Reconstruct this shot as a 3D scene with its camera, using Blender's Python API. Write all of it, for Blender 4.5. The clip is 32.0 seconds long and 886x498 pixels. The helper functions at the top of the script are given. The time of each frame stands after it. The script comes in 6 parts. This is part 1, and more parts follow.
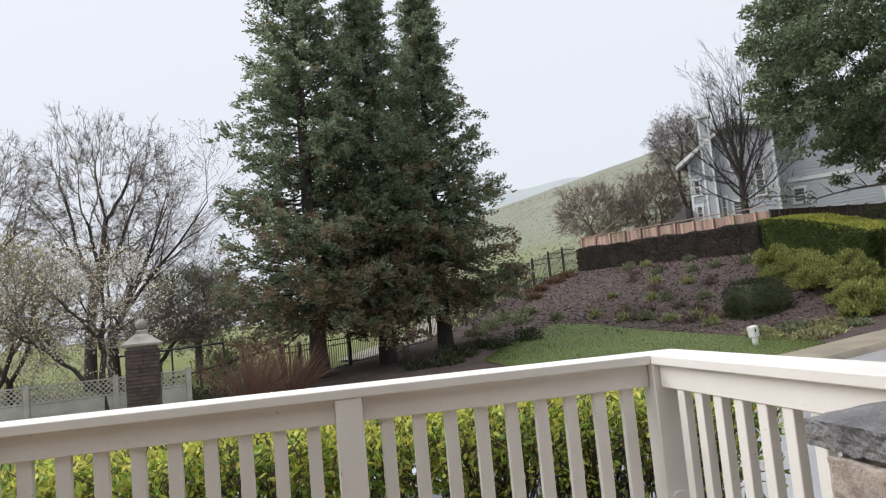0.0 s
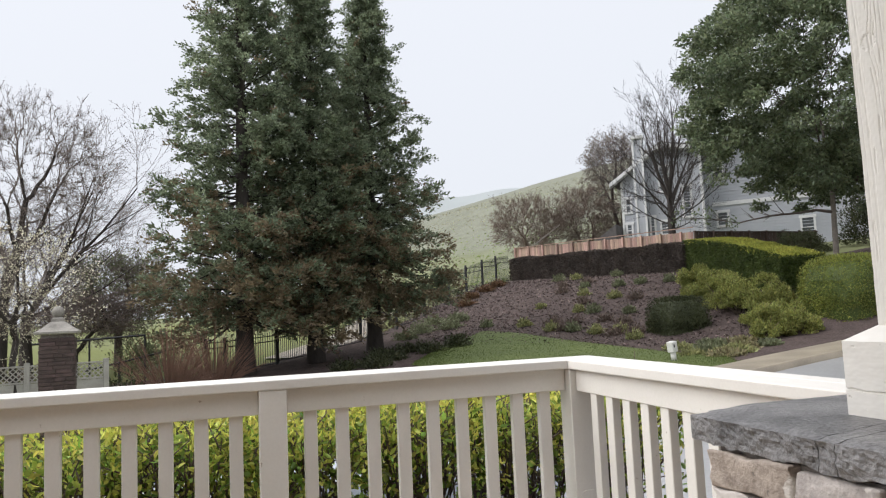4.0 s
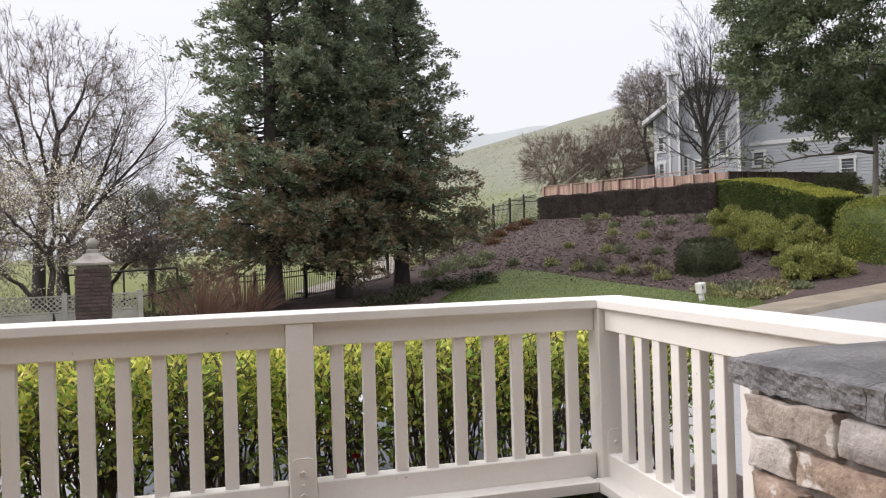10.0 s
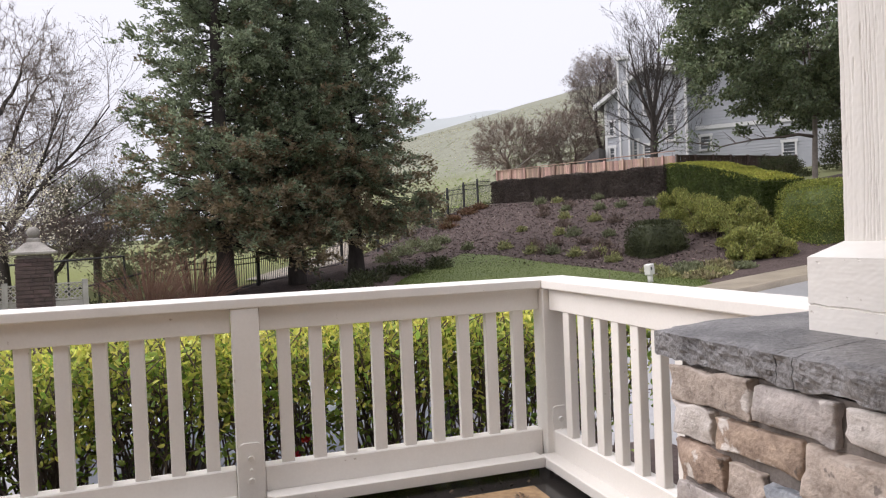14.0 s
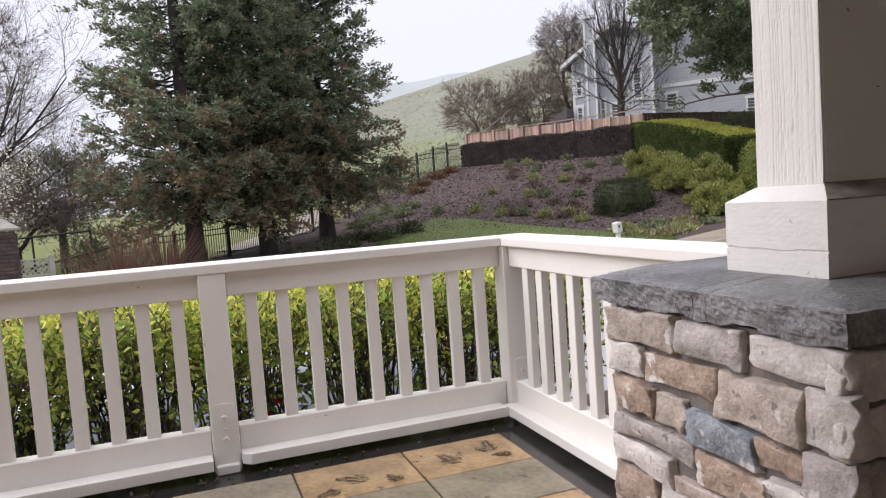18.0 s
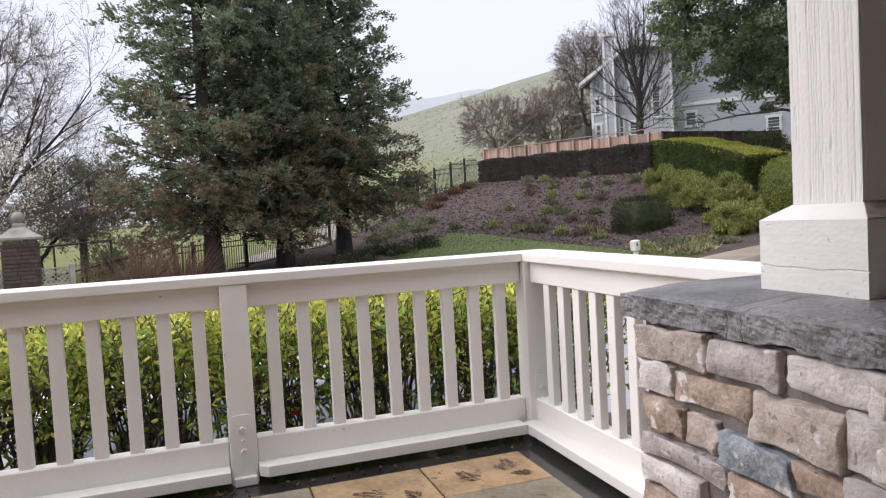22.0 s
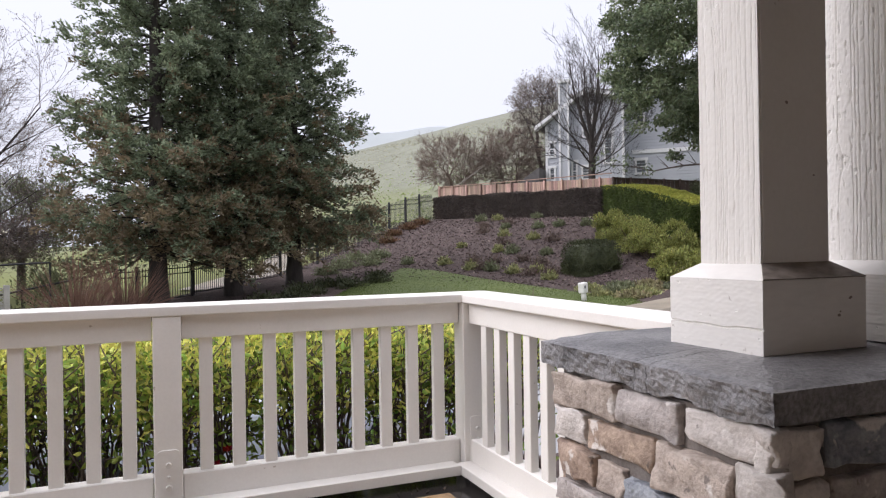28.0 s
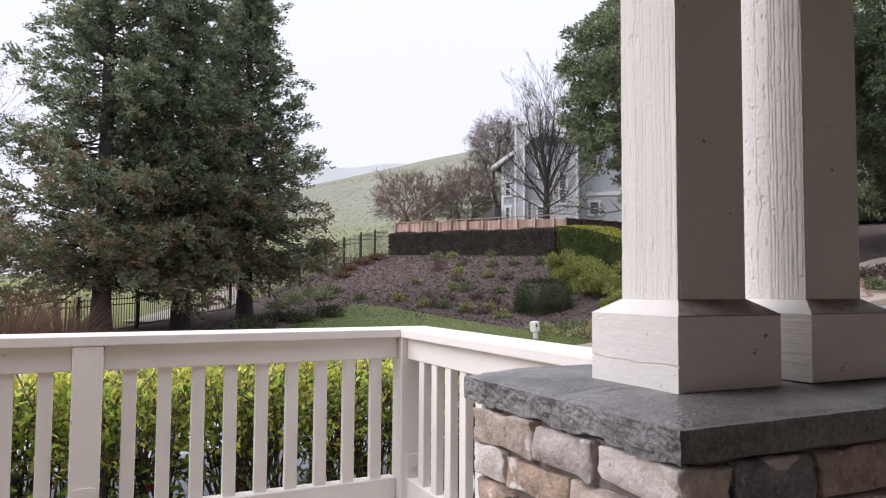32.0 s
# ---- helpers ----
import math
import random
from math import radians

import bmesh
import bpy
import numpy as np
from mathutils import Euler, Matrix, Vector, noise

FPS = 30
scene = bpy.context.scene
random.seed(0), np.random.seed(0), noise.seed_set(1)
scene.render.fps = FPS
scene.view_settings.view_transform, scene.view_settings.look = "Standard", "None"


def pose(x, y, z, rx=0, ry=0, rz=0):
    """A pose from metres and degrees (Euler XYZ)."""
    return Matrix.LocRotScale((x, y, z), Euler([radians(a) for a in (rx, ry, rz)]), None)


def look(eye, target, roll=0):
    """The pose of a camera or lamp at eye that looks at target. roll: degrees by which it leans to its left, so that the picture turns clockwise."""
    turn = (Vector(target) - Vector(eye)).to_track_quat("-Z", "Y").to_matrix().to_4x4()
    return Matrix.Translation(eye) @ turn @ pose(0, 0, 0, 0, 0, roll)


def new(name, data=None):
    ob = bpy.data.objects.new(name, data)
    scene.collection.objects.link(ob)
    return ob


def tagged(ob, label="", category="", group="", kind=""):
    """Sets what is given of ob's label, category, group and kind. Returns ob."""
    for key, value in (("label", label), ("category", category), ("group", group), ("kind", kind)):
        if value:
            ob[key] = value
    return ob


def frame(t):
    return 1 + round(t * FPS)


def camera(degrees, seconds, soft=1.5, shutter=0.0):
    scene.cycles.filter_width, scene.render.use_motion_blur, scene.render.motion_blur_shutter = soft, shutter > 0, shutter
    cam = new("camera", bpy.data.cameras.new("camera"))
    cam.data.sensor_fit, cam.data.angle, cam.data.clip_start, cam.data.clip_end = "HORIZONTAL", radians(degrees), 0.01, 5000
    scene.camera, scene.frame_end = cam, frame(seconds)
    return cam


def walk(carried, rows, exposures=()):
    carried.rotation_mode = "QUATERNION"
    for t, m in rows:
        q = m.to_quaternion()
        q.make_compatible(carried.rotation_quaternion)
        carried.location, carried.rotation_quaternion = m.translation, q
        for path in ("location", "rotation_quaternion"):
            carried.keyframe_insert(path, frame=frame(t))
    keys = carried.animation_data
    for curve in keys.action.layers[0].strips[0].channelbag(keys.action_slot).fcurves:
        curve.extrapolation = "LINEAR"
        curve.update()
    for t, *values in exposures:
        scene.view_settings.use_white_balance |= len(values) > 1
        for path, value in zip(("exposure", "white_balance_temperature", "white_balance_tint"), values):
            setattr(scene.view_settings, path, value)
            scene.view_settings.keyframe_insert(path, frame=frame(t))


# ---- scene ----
cam = camera(64.34, 32.0, soft=1.2)
PATH = [
    (0, 0.0020, -0.0258, 1.2005, 95.25, 5.24, -10.94),
    (0.25, 0.0002, -0.0513, 1.1933, 94.80, 4.92, -10.76),
    (0.5, 0.0071, -0.2205, 1.1874, 94.44, 4.61, -10.67),
    (0.75, 0.0079, -0.3057, 1.1846, 94.31, 4.38, -10.84),
    (1, 0.0017, -0.2378, 1.1855, 94.34, 4.16, -11.15),
    (1.25, -0.0014, -0.1010, 1.1950, 94.56, 3.89, -11.51),
    (1.5, -0.0008, -0.0080, 1.2013, 94.86, 3.60, -11.98),
    (1.75, 0.0071, -0.0789, 1.1895, 95.14, 3.33, -12.54),
    (2, 0.0160, -0.2415, 1.1748, 95.41, 3.07, -13.21),
    (2.25, 0.0084, -0.3002, 1.1697, 95.64, 2.81, -14.03),
    (2.5, -0.0089, -0.2277, 1.1676, 95.82, 2.57, -14.84),
    (2.75, -0.0225, -0.1069, 1.1661, 95.92, 2.42, -15.44),
    (3, -0.0279, -0.0460, 1.1661, 95.95, 2.37, -15.85),
    (3.25, -0.0206, -0.1343, 1.1673, 95.90, 2.39, -16.12),
    (3.5, -0.0087, -0.2532, 1.1693, 95.77, 2.44, -16.29),
    (3.75, -0.0034, -0.2334, 1.1718, 95.55, 2.50, -16.39),
    (4, -0.0031, -0.1176, 1.1744, 95.24, 2.54, -16.48),
    (4.25, -0.0023, -0.0127, 1.1765, 94.81, 2.52, -16.58),
    (4.5, 0.0036, -0.0107, 1.1777, 94.28, 2.41, -16.76),
    (4.75, 0.0191, -0.1552, 1.1794, 93.60, 2.24, -16.95),
    (5, 0.0305, -0.2721, 1.1785, 92.88, 2.04, -17.18),
    (5.25, 0.0221, -0.2150, 1.1691, 92.19, 1.82, -17.61),
    (5.5, 0.0102, -0.0914, 1.1597, 91.59, 1.61, -18.01),
    (5.75, 0.0119, -0.0151, 1.1583, 91.19, 1.43, -18.22),
    (6, 0.0225, -0.0480, 1.1608, 90.95, 1.29, -18.27),
    (6.25, 0.0376, -0.1827, 1.1670, 90.90, 1.19, -18.11),
    (6.5, 0.0429, -0.2452, 1.1731, 90.98, 1.14, -17.73),
    (6.75, 0.0247, -0.1695, 1.1739, 91.16, 1.10, -17.08),
    (7, 0.0035, -0.0770, 1.1721, 91.35, 1.08, -16.27),
    (7.25, -0.0039, -0.0485, 1.1680, 91.51, 1.06, -15.40),
    (7.5, -0.0013, -0.1252, 1.1642, 91.57, 1.02, -14.55),
    (7.75, 0.0057, -0.2467, 1.1651, 91.41, 0.98, -13.81),
    (8, 0.0068, -0.2476, 1.1660, 91.15, 0.94, -13.23),
    (8.25, 0.0020, -0.1394, 1.1621, 90.81, 0.91, -12.88),
    (8.5, -0.0003, -0.0591, 1.1571, 90.46, 0.92, -12.73),
    (8.75, 0.0030, -0.0638, 1.1530, 90.20, 1.00, -12.78),
    (9, 0.0130, -0.1656, 1.1508, 90.01, 1.13, -12.97),
    (9.25, 0.0238, -0.2526, 1.1531, 89.94, 1.28, -13.23),
    (9.5, 0.0246, -0.1944, 1.1577, 89.97, 1.43, -13.56),
    (9.75, 0.0160, -0.0899, 1.1643, 90.10, 1.55, -13.92),
    (10, 0.0121, -0.0536, 1.1692, 90.26, 1.65, -14.30),
    (10.25, 0.0231, -0.0958, 1.1666, 90.37, 1.72, -14.69),
    (10.5, 0.0369, -0.2128, 1.1627, 90.44, 1.78, -15.05),
    (10.75, 0.0321, -0.2663, 1.1624, 90.43, 1.85, -15.35),
    (11, 0.0164, -0.1622, 1.1639, 90.36, 1.91, -15.58),
    (11.25, 0.0100, -0.0448, 1.1675, 90.22, 1.91, -15.72),
    (11.5, 0.0130, -0.0262, 1.1700, 90.05, 1.92, -15.79),
    (11.75, 0.0236, -0.1138, 1.1675, 89.88, 1.98, -15.79),
    (12, 0.0366, -0.2505, 1.1633, 89.73, 2.07, -15.75),
    (12.25, 0.0378, -0.2622, 1.1581, 89.61, 2.17, -15.70),
    (12.5, 0.0305, -0.1273, 1.1564, 89.53, 2.28, -15.70),
    (12.75, 0.0308, -0.0237, 1.1666, 89.48, 2.36, -15.83),
    (13, 0.0385, -0.0323, 1.1774, 89.43, 2.41, -16.07),
    (13.25, 0.0494, -0.1496, 1.1793, 89.35, 2.43, -16.42),
    (13.5, 0.0590, -0.2761, 1.1760, 89.24, 2.41, -16.87),
    (13.75, 0.0558, -0.2365, 1.1658, 89.09, 2.37, -17.39),
    (14, 0.0468, -0.0872, 1.1558, 88.92, 2.31, -17.94),
    (14.25, 0.0474, -0.0073, 1.1547, 88.71, 2.22, -18.45),
    (14.5, 0.0552, -0.0320, 1.1560, 88.50, 2.14, -18.91),
    (14.75, 0.0649, -0.1378, 1.1567, 88.30, 2.15, -19.26),
    (15, 0.0706, -0.2136, 1.1582, 88.12, 2.23, -19.50),
    (15.25, 0.0655, -0.1381, 1.1602, 87.95, 2.37, -19.65),
    (15.5, 0.0569, -0.0246, 1.1621, 87.78, 2.55, -19.73),
    (15.75, 0.0535, -0.0129, 1.1634, 87.61, 2.76, -19.77),
    (16, 0.0553, -0.0924, 1.1634, 87.43, 2.97, -19.80),
    (16.25, 0.0596, -0.2143, 1.1619, 87.24, 3.17, -19.82),
    (16.5, 0.0586, -0.2420, 1.1583, 87.04, 3.35, -19.86),
    (16.75, 0.0476, -0.1215, 1.1525, 86.82, 3.51, -19.92),
    (17, 0.0403, -0.0208, 1.1465, 86.60, 3.67, -19.97),
    (17.25, 0.0491, -0.0254, 1.1421, 86.39, 3.83, -20.04),
    (17.5, 0.0629, -0.1090, 1.1389, 86.21, 3.96, -20.11),
    (17.75, 0.0692, -0.2157, 1.1371, 86.05, 4.01, -20.17),
    (18, 0.0651, -0.1986, 1.1367, 85.93, 4.01, -20.23),
    (18.25, 0.0539, -0.0765, 1.1391, 85.89, 3.95, -20.30),
    (18.5, 0.0474, -0.0207, 1.1406, 85.89, 3.84, -20.35),
    (18.75, 0.0499, -0.0522, 1.1367, 85.91, 3.71, -20.37),
    (19, 0.0560, -0.1424, 1.1321, 85.94, 3.57, -20.35),
    (19.25, 0.0567, -0.2153, 1.1313, 85.97, 3.41, -20.24),
    (19.5, 0.0495, -0.1521, 1.1311, 86.00, 3.28, -20.08),
    (19.75, 0.0459, -0.0493, 1.1286, 86.03, 3.20, -19.88),
    (20, 0.0463, -0.0337, 1.1266, 86.09, 3.15, -19.67),
    (20.25, 0.0407, -0.0806, 1.1274, 86.22, 3.12, -19.44),
    (20.5, 0.0374, -0.1671, 1.1295, 86.37, 3.11, -19.23),
    (20.75, 0.0388, -0.1972, 1.1323, 86.52, 3.14, -19.08),
    (21, 0.0366, -0.1131, 1.1351, 86.68, 3.18, -18.98),
    (21.25, 0.0382, -0.0540, 1.1361, 86.89, 3.21, -18.92),
    (21.5, 0.0433, -0.0696, 1.1361, 87.08, 3.22, -18.90),
    (21.75, 0.0438, -0.1159, 1.1350, 87.20, 3.20, -18.89),
    (22, 0.0439, -0.1771, 1.1335, 87.26, 3.16, -18.90),
    (22.25, 0.0415, -0.1583, 1.1323, 87.28, 3.10, -18.92),
    (22.5, 0.0363, -0.0788, 1.1314, 87.23, 3.03, -18.95),
    (22.75, 0.0365, -0.0687, 1.1308, 87.11, 2.93, -18.98),
    (23, 0.0394, -0.1029, 1.1306, 86.96, 2.81, -19.03),
    (23.25, 0.0405, -0.1421, 1.1320, 86.79, 2.71, -19.09),
    (23.5, 0.0411, -0.1647, 1.1329, 86.61, 2.60, -19.16),
    (23.75, 0.0403, -0.1090, 1.1308, 86.44, 2.49, -19.27),
    (24, 0.0399, -0.0541, 1.1280, 86.23, 2.37, -19.37),
    (24.25, 0.0418, -0.0692, 1.1264, 85.93, 2.22, -19.41),
    (24.5, 0.0452, -0.1166, 1.1253, 85.63, 2.09, -19.41),
    (24.75, 0.0512, -0.1943, 1.1251, 85.40, 2.07, -19.39),
    (25, 0.0551, -0.2256, 1.1261, 85.21, 2.15, -19.32),
    (25.25, 0.0547, -0.1791, 1.1279, 85.07, 2.31, -19.22),
    (25.5, 0.0552, -0.1502, 1.1304, 85.01, 2.52, -19.12),
    (25.75, 0.0560, -0.1377, 1.1332, 85.05, 2.76, -19.05),
    (26, 0.0573, -0.1519, 1.1361, 85.23, 3.00, -19.02),
    (26.25, 0.0592, -0.2048, 1.1389, 85.58, 3.21, -19.07),
    (26.5, 0.0559, -0.2057, 1.1415, 86.11, 3.38, -19.22),
    (26.75, 0.0461, -0.1770, 1.1438, 86.86, 3.58, -19.42),
    (27, 0.0411, -0.1574, 1.1464, 87.66, 3.63, -19.74),
    (27.25, 0.0509, -0.1169, 1.1504, 88.41, 3.31, -20.26),
    (27.5, 0.0676, -0.1347, 1.1537, 89.08, 2.72, -20.92),
    (27.75, 0.0762, -0.2102, 1.1565, 89.57, 1.86, -21.70),
    (28, 0.0878, -0.2352, 1.1539, 90.00, 0.84, -22.63),
    (28.25, 0.1249, -0.2087, 1.1361, 90.42, -0.26, -23.75),
    (28.5, 0.1587, -0.1467, 1.1184, 90.84, -1.31, -24.97),
    (28.75, 0.1628, -0.1075, 1.1162, 91.31, -2.14, -26.22),
    (29, 0.1636, -0.1588, 1.1198, 91.79, -2.75, -27.47),
    (29.25, 0.1702, -0.2251, 1.1257, 92.29, -3.05, -28.67),
    (29.5, 0.1756, -0.2534, 1.1308, 92.76, -3.15, -29.78),
    (29.75, 0.1799, -0.2217, 1.1283, 93.17, -3.08, -30.75),
    (30, 0.1808, -0.1264, 1.1255, 93.51, -2.93, -31.52),
    (30.25, 0.1854, -0.1055, 1.1287, 93.76, -2.82, -32.05),
    (30.5, 0.1928, -0.1809, 1.1329, 93.91, -2.68, -32.26),
    (30.75, 0.1905, -0.2344, 1.1352, 93.91, -2.46, -32.08),
    (31, 0.1849, -0.2511, 1.1356, 93.82, -2.17, -31.52),
    (31.25, 0.1819, -0.2083, 1.1315, 93.66, -1.86, -30.54),
    (31.5, 0.1769, -0.1331, 1.1286, 93.46, -1.48, -29.28),
    (31.75, 0.1728, -0.1497, 1.1335, 93.23, -0.97, -27.80),
    (32, 0.1714, -0.2358, 1.1408, 92.98, -0.41, -26.22),
]
walk(cam, [(t, pose(x, y, z, rx, ry, rz)) for t, x, y, z, rx, ry, rz in PATH], [(0, 1.04, 6300, 10), (2.5, 1.08, 6380, 10), (5.0, 1.08, 6400, 10), (5.9, 1.16, 6650, 15), (7, 1.17, 6380, 12), (8, 1.17, 6380, 12), (9, 1.18, 6550, 14), (11, 1.19, 6380, 15), (13, 1.2, 6450, 16), (18, 1.2, 6260, 17), (24, 1.21, 6180, 16), (28, 1.22, 6200, 17), (32, 1.24, 6210, 18)])

# ---- light: an overcast sky, a broad weak sun ----
world = bpy.data.worlds.new("overcast_sky")
scene.world = world
world.use_nodes = True
wn, wl = world.node_tree.nodes, world.node_tree.links
wn.clear()
sky = wn.new("ShaderNodeTexSky")
sky.sky_type, sky.sun_disc = "NISHITA", False
sky.sun_elevation, sky.sun_rotation = radians(48), radians(-70)
sky.dust_density, sky.air_density = 6.0, 1.0
sky_bg = wn.new("ShaderNodeBackground")
sky_bg.inputs["Strength"].default_value = 0.004
wl.new(sky.outputs["Color"], sky_bg.inputs["Color"])
cloud_bg = wn.new("ShaderNodeBackground")
wco = wn.new("ShaderNodeTexCoord")
wsep = wn.new("ShaderNodeSeparateXYZ")
wl.new(wco.outputs["Generated"], wsep.inputs["Vector"])
wramp = wn.new("ShaderNodeValToRGB")
wramp.color_ramp.elements[0].position, wramp.color_ramp.elements[0].color = 0.0, (0.80, 0.825, 0.875, 1)
wramp.color_ramp.elements[1].position, wramp.color_ramp.elements[1].color = 0.42, (0.85, 0.87, 0.92, 1)
zenith = wramp.color_ramp.elements.new(1.0)
zenith.color = (1.85, 1.86, 1.89, 1)
wl.new(wsep.outputs["Z"], wramp.inputs["Fac"])
wl.new(wramp.outputs["Color"], cloud_bg.inputs["Color"])
cloud_bg.inputs["Strength"].default_value = 0.475
wadd = wn.new("ShaderNodeAddShader")
wout = wn.new("ShaderNodeOutputWorld")
wl.new(sky_bg.outputs[0], wadd.inputs[0])
wl.new(cloud_bg.outputs[0], wadd.inputs[1])
wl.new(wadd.outputs[0], wout.inputs["Surface"])

sun_data = bpy.data.lights.new("sun", "SUN")
sun_data.energy, sun_data.angle, sun_data.color = 1.15, radians(50), (1.0, 0.975, 0.95)
sun = new("sun", sun_data)
sun.matrix_world = look((-20, 6, 18), (0, 0, 0))

# ---- materials ----
def mat(name, a, b=None, rough=0.7, scale=6.0, fine=60.0, bump=0.15, metal=0.0, island=0.0, piece=0.0, stretch=(1, 1, 1), coat=0.0, fine_mix=0.35, depth=0.01):
    """A surface of two colours in broad patches, with fine grain in tone and relief."""
    m = bpy.data.materials.new(name)
    m.use_nodes = True
    n, l = m.node_tree.nodes, m.node_tree.links
    p = n["Principled BSDF"]
    p.inputs["Roughness"].default_value, p.inputs["Metallic"].default_value = rough, metal
    p.inputs["Coat Weight"].default_value = coat
    b = b or tuple(c * 0.75 for c in a)
    co = n.new("ShaderNodeTexCoord")
    mp = n.new("ShaderNodeMapping")
    mp.inputs["Scale"].default_value = stretch
    l.new(co.outputs["Object"], mp.inputs["Vector"])
    n1, n2 = n.new("ShaderNodeTexNoise"), n.new("ShaderNodeTexNoise")
    n1.inputs["Scale"].default_value, n2.inputs["Scale"].default_value = scale, fine
    n1.inputs["Detail"].default_value = n2.inputs["Detail"].default_value = 4
    l.new(mp.outputs[0], n1.inputs["Vector"])
    l.new(mp.outputs[0], n2.inputs["Vector"])
    mixf = n.new("ShaderNodeMix")
    mixf.inputs["Factor"].default_value = fine_mix
    l.new(n1.outputs["Fac"], mixf.inputs["A"])
    l.new(n2.outputs["Fac"], mixf.inputs["B"])
    ramp = n.new("ShaderNodeValToRGB")
    ramp.color_ramp.elements[0].position, ramp.color_ramp.elements[0].color = 0.34, (*b, 1)
    ramp.color_ramp.elements[1].position, ramp.color_ramp.elements[1].color = 0.64, (*a, 1)
    l.new(mixf.outputs["Result"], ramp.inputs["Fac"])
    out = ramp.outputs["Color"]
    for amount, node, sock in ((island, "ShaderNodeNewGeometry", "Random Per Island"), (piece, "ShaderNodeObjectInfo", "Random")):
        if amount:
            g = n.new(node)
            h = n.new("ShaderNodeHueSaturation")
            r = n.new("ShaderNodeMapRange")
            r.inputs["To Min"].default_value, r.inputs["To Max"].default_value = 1 - amount, 1 + amount
            l.new(g.outputs[sock], r.inputs["Value"])
            l.new(r.outputs["Result"], h.inputs["Value"])
            r2 = n.new("ShaderNodeMapRange")
            r2.inputs["To Min"].default_value, r2.inputs["To Max"].default_value = 0.5 - amount * 0.05, 0.5 + amount * 0.05
            m2 = n.new("ShaderNodeMath")
            m2.operation = "FRACT"
            m3 = n.new("ShaderNodeMath")
            m3.operation, m3.inputs[1].default_value = "MULTIPLY", 7.31
            l.new(g.outputs[sock], m3.inputs[0])
            l.new(m3.outputs[0], m2.inputs[0])
            l.new(m2.outputs[0], r2.inputs["Value"])
            l.new(r2.outputs["Result"], h.inputs["Hue"])
            l.new(out, h.inputs["Color"])
            out = h.outputs["Color"]
    l.new(out, p.inputs["Base Color"])
    if bump:
        bp = n.new("ShaderNodeBump")
        bp.inputs["Strength"].default_value, bp.inputs["Distance"].default_value = bump, depth
        l.new(mixf.outputs["Result"], bp.inputs["Height"])
        l.new(bp.outputs["Normal"], p.inputs["Normal"])
    return m


def leaf_mat(name, a, b, island=0.35, scale=1.5, rough=0.55, through_light=0.25):
    m = mat(name, a, b, rough=rough, scale=scale, fine=12, bump=0, island=island)
    p = m.node_tree.nodes["Principled BSDF"]
    p.inputs["Specular IOR Level"].default_value = 0.35
    if through_light:
        n, l = m.node_tree.nodes, m.node_tree.links
        tr = n.new("ShaderNodeBsdfTranslucent")
        src = p.inputs["Base Color"].links[0].from_socket
        l.new(src, tr.inputs["Color"])
        mx = n.new("ShaderNodeMixShader")
        mx.inputs[0].default_value = through_light
        l.new(p.outputs[0], mx.inputs[1])
        l.new(tr.outputs[0], mx.inputs[2])
        l.new(mx.outputs[0], n["Material Output"].inputs["Surface"])
    return m


def flecks(m, colour, scale, above, stretch=(1, 1, 1)):
    """Sparse small stains over a surface."""
    n, l = m.node_tree.nodes, m.node_tree.links
    base = n["Principled BSDF"].inputs["Base Color"]
    src = base.links[0].from_socket
    co, mp, no, rg, mx = n.new("ShaderNodeNewGeometry"), n.new("ShaderNodeMapping"), n.new("ShaderNodeTexNoise"), n.new("ShaderNodeMapRange"), n.new("ShaderNodeMix")
    mp.inputs["Scale"].default_value = stretch
    l.new(co.outputs["Position"], mp.inputs["Vector"])
    l.new(mp.outputs[0], no.inputs["Vector"])
    no.inputs["Scale"].default_value, no.inputs["Detail"].default_value = scale, 3
    rg.inputs["From Min"].default_value, rg.inputs["From Max"].default_value = above, above + 0.04
    rg.inputs["To Max"].default_value = 0.8
    l.new(no.outputs["Fac"], rg.inputs["Value"])
    mx.data_type = "RGBA"
    mx.inputs[7].default_value = (*colour, 1)
    l.new(rg.outputs[0], mx.inputs[0])
    l.new(src, mx.inputs[6])
    l.new(mx.outputs[2], base)


# ---- mesh tools ----
def box(bm, x0, x1, y0, y1, z0, z1, bevel=0.0, seg=1):
    """A box, with its edges rounded by bevel."""
    m = Matrix.LocRotScale(((x0 + x1) / 2, (y0 + y1) / 2, (z0 + z1) / 2), None, (x1 - x0, y1 - y0, z1 - z0))
    made = bmesh.ops.create_cube(bm, size=1, matrix=m)["verts"]
    if bevel:
        edges = list({e for v in made for e in v.link_edges})
        bmesh.ops.bevel(bm, geom=edges, offset=bevel, segments=seg, profile=0.5, affect="EDGES")


def mesh_of(name, bm, material, smooth_faces=False):
    me = bpy.data.meshes.new(name)
    bm.to_mesh(me)
    bm.free()
    me.materials.append(material)
    if smooth_faces:
        me.shade_smooth()
    return me


def part(name, bm, material, parent=None, label="", smooth_faces=False):
    """Links a bmesh, or a mesh, as one object under a thing or a part."""
    me = bm if isinstance(bm, bpy.types.Mesh) else mesh_of(name, bm, material, smooth_faces)
    ob = new(name, me)
    ob.parent = parent
    return tagged(ob, label) if label else ob


def thing(name, label, category, group="", at=(0, 0, 0), turn=0.0, kind=""):
    ob = new(name)
    ob.empty_display_size = 0.1
    ob.matrix_basis = Matrix.Translation(at) @ Matrix.Rotation(radians(turn), 4, "Z")
    return tagged(ob, label, category, group, kind)


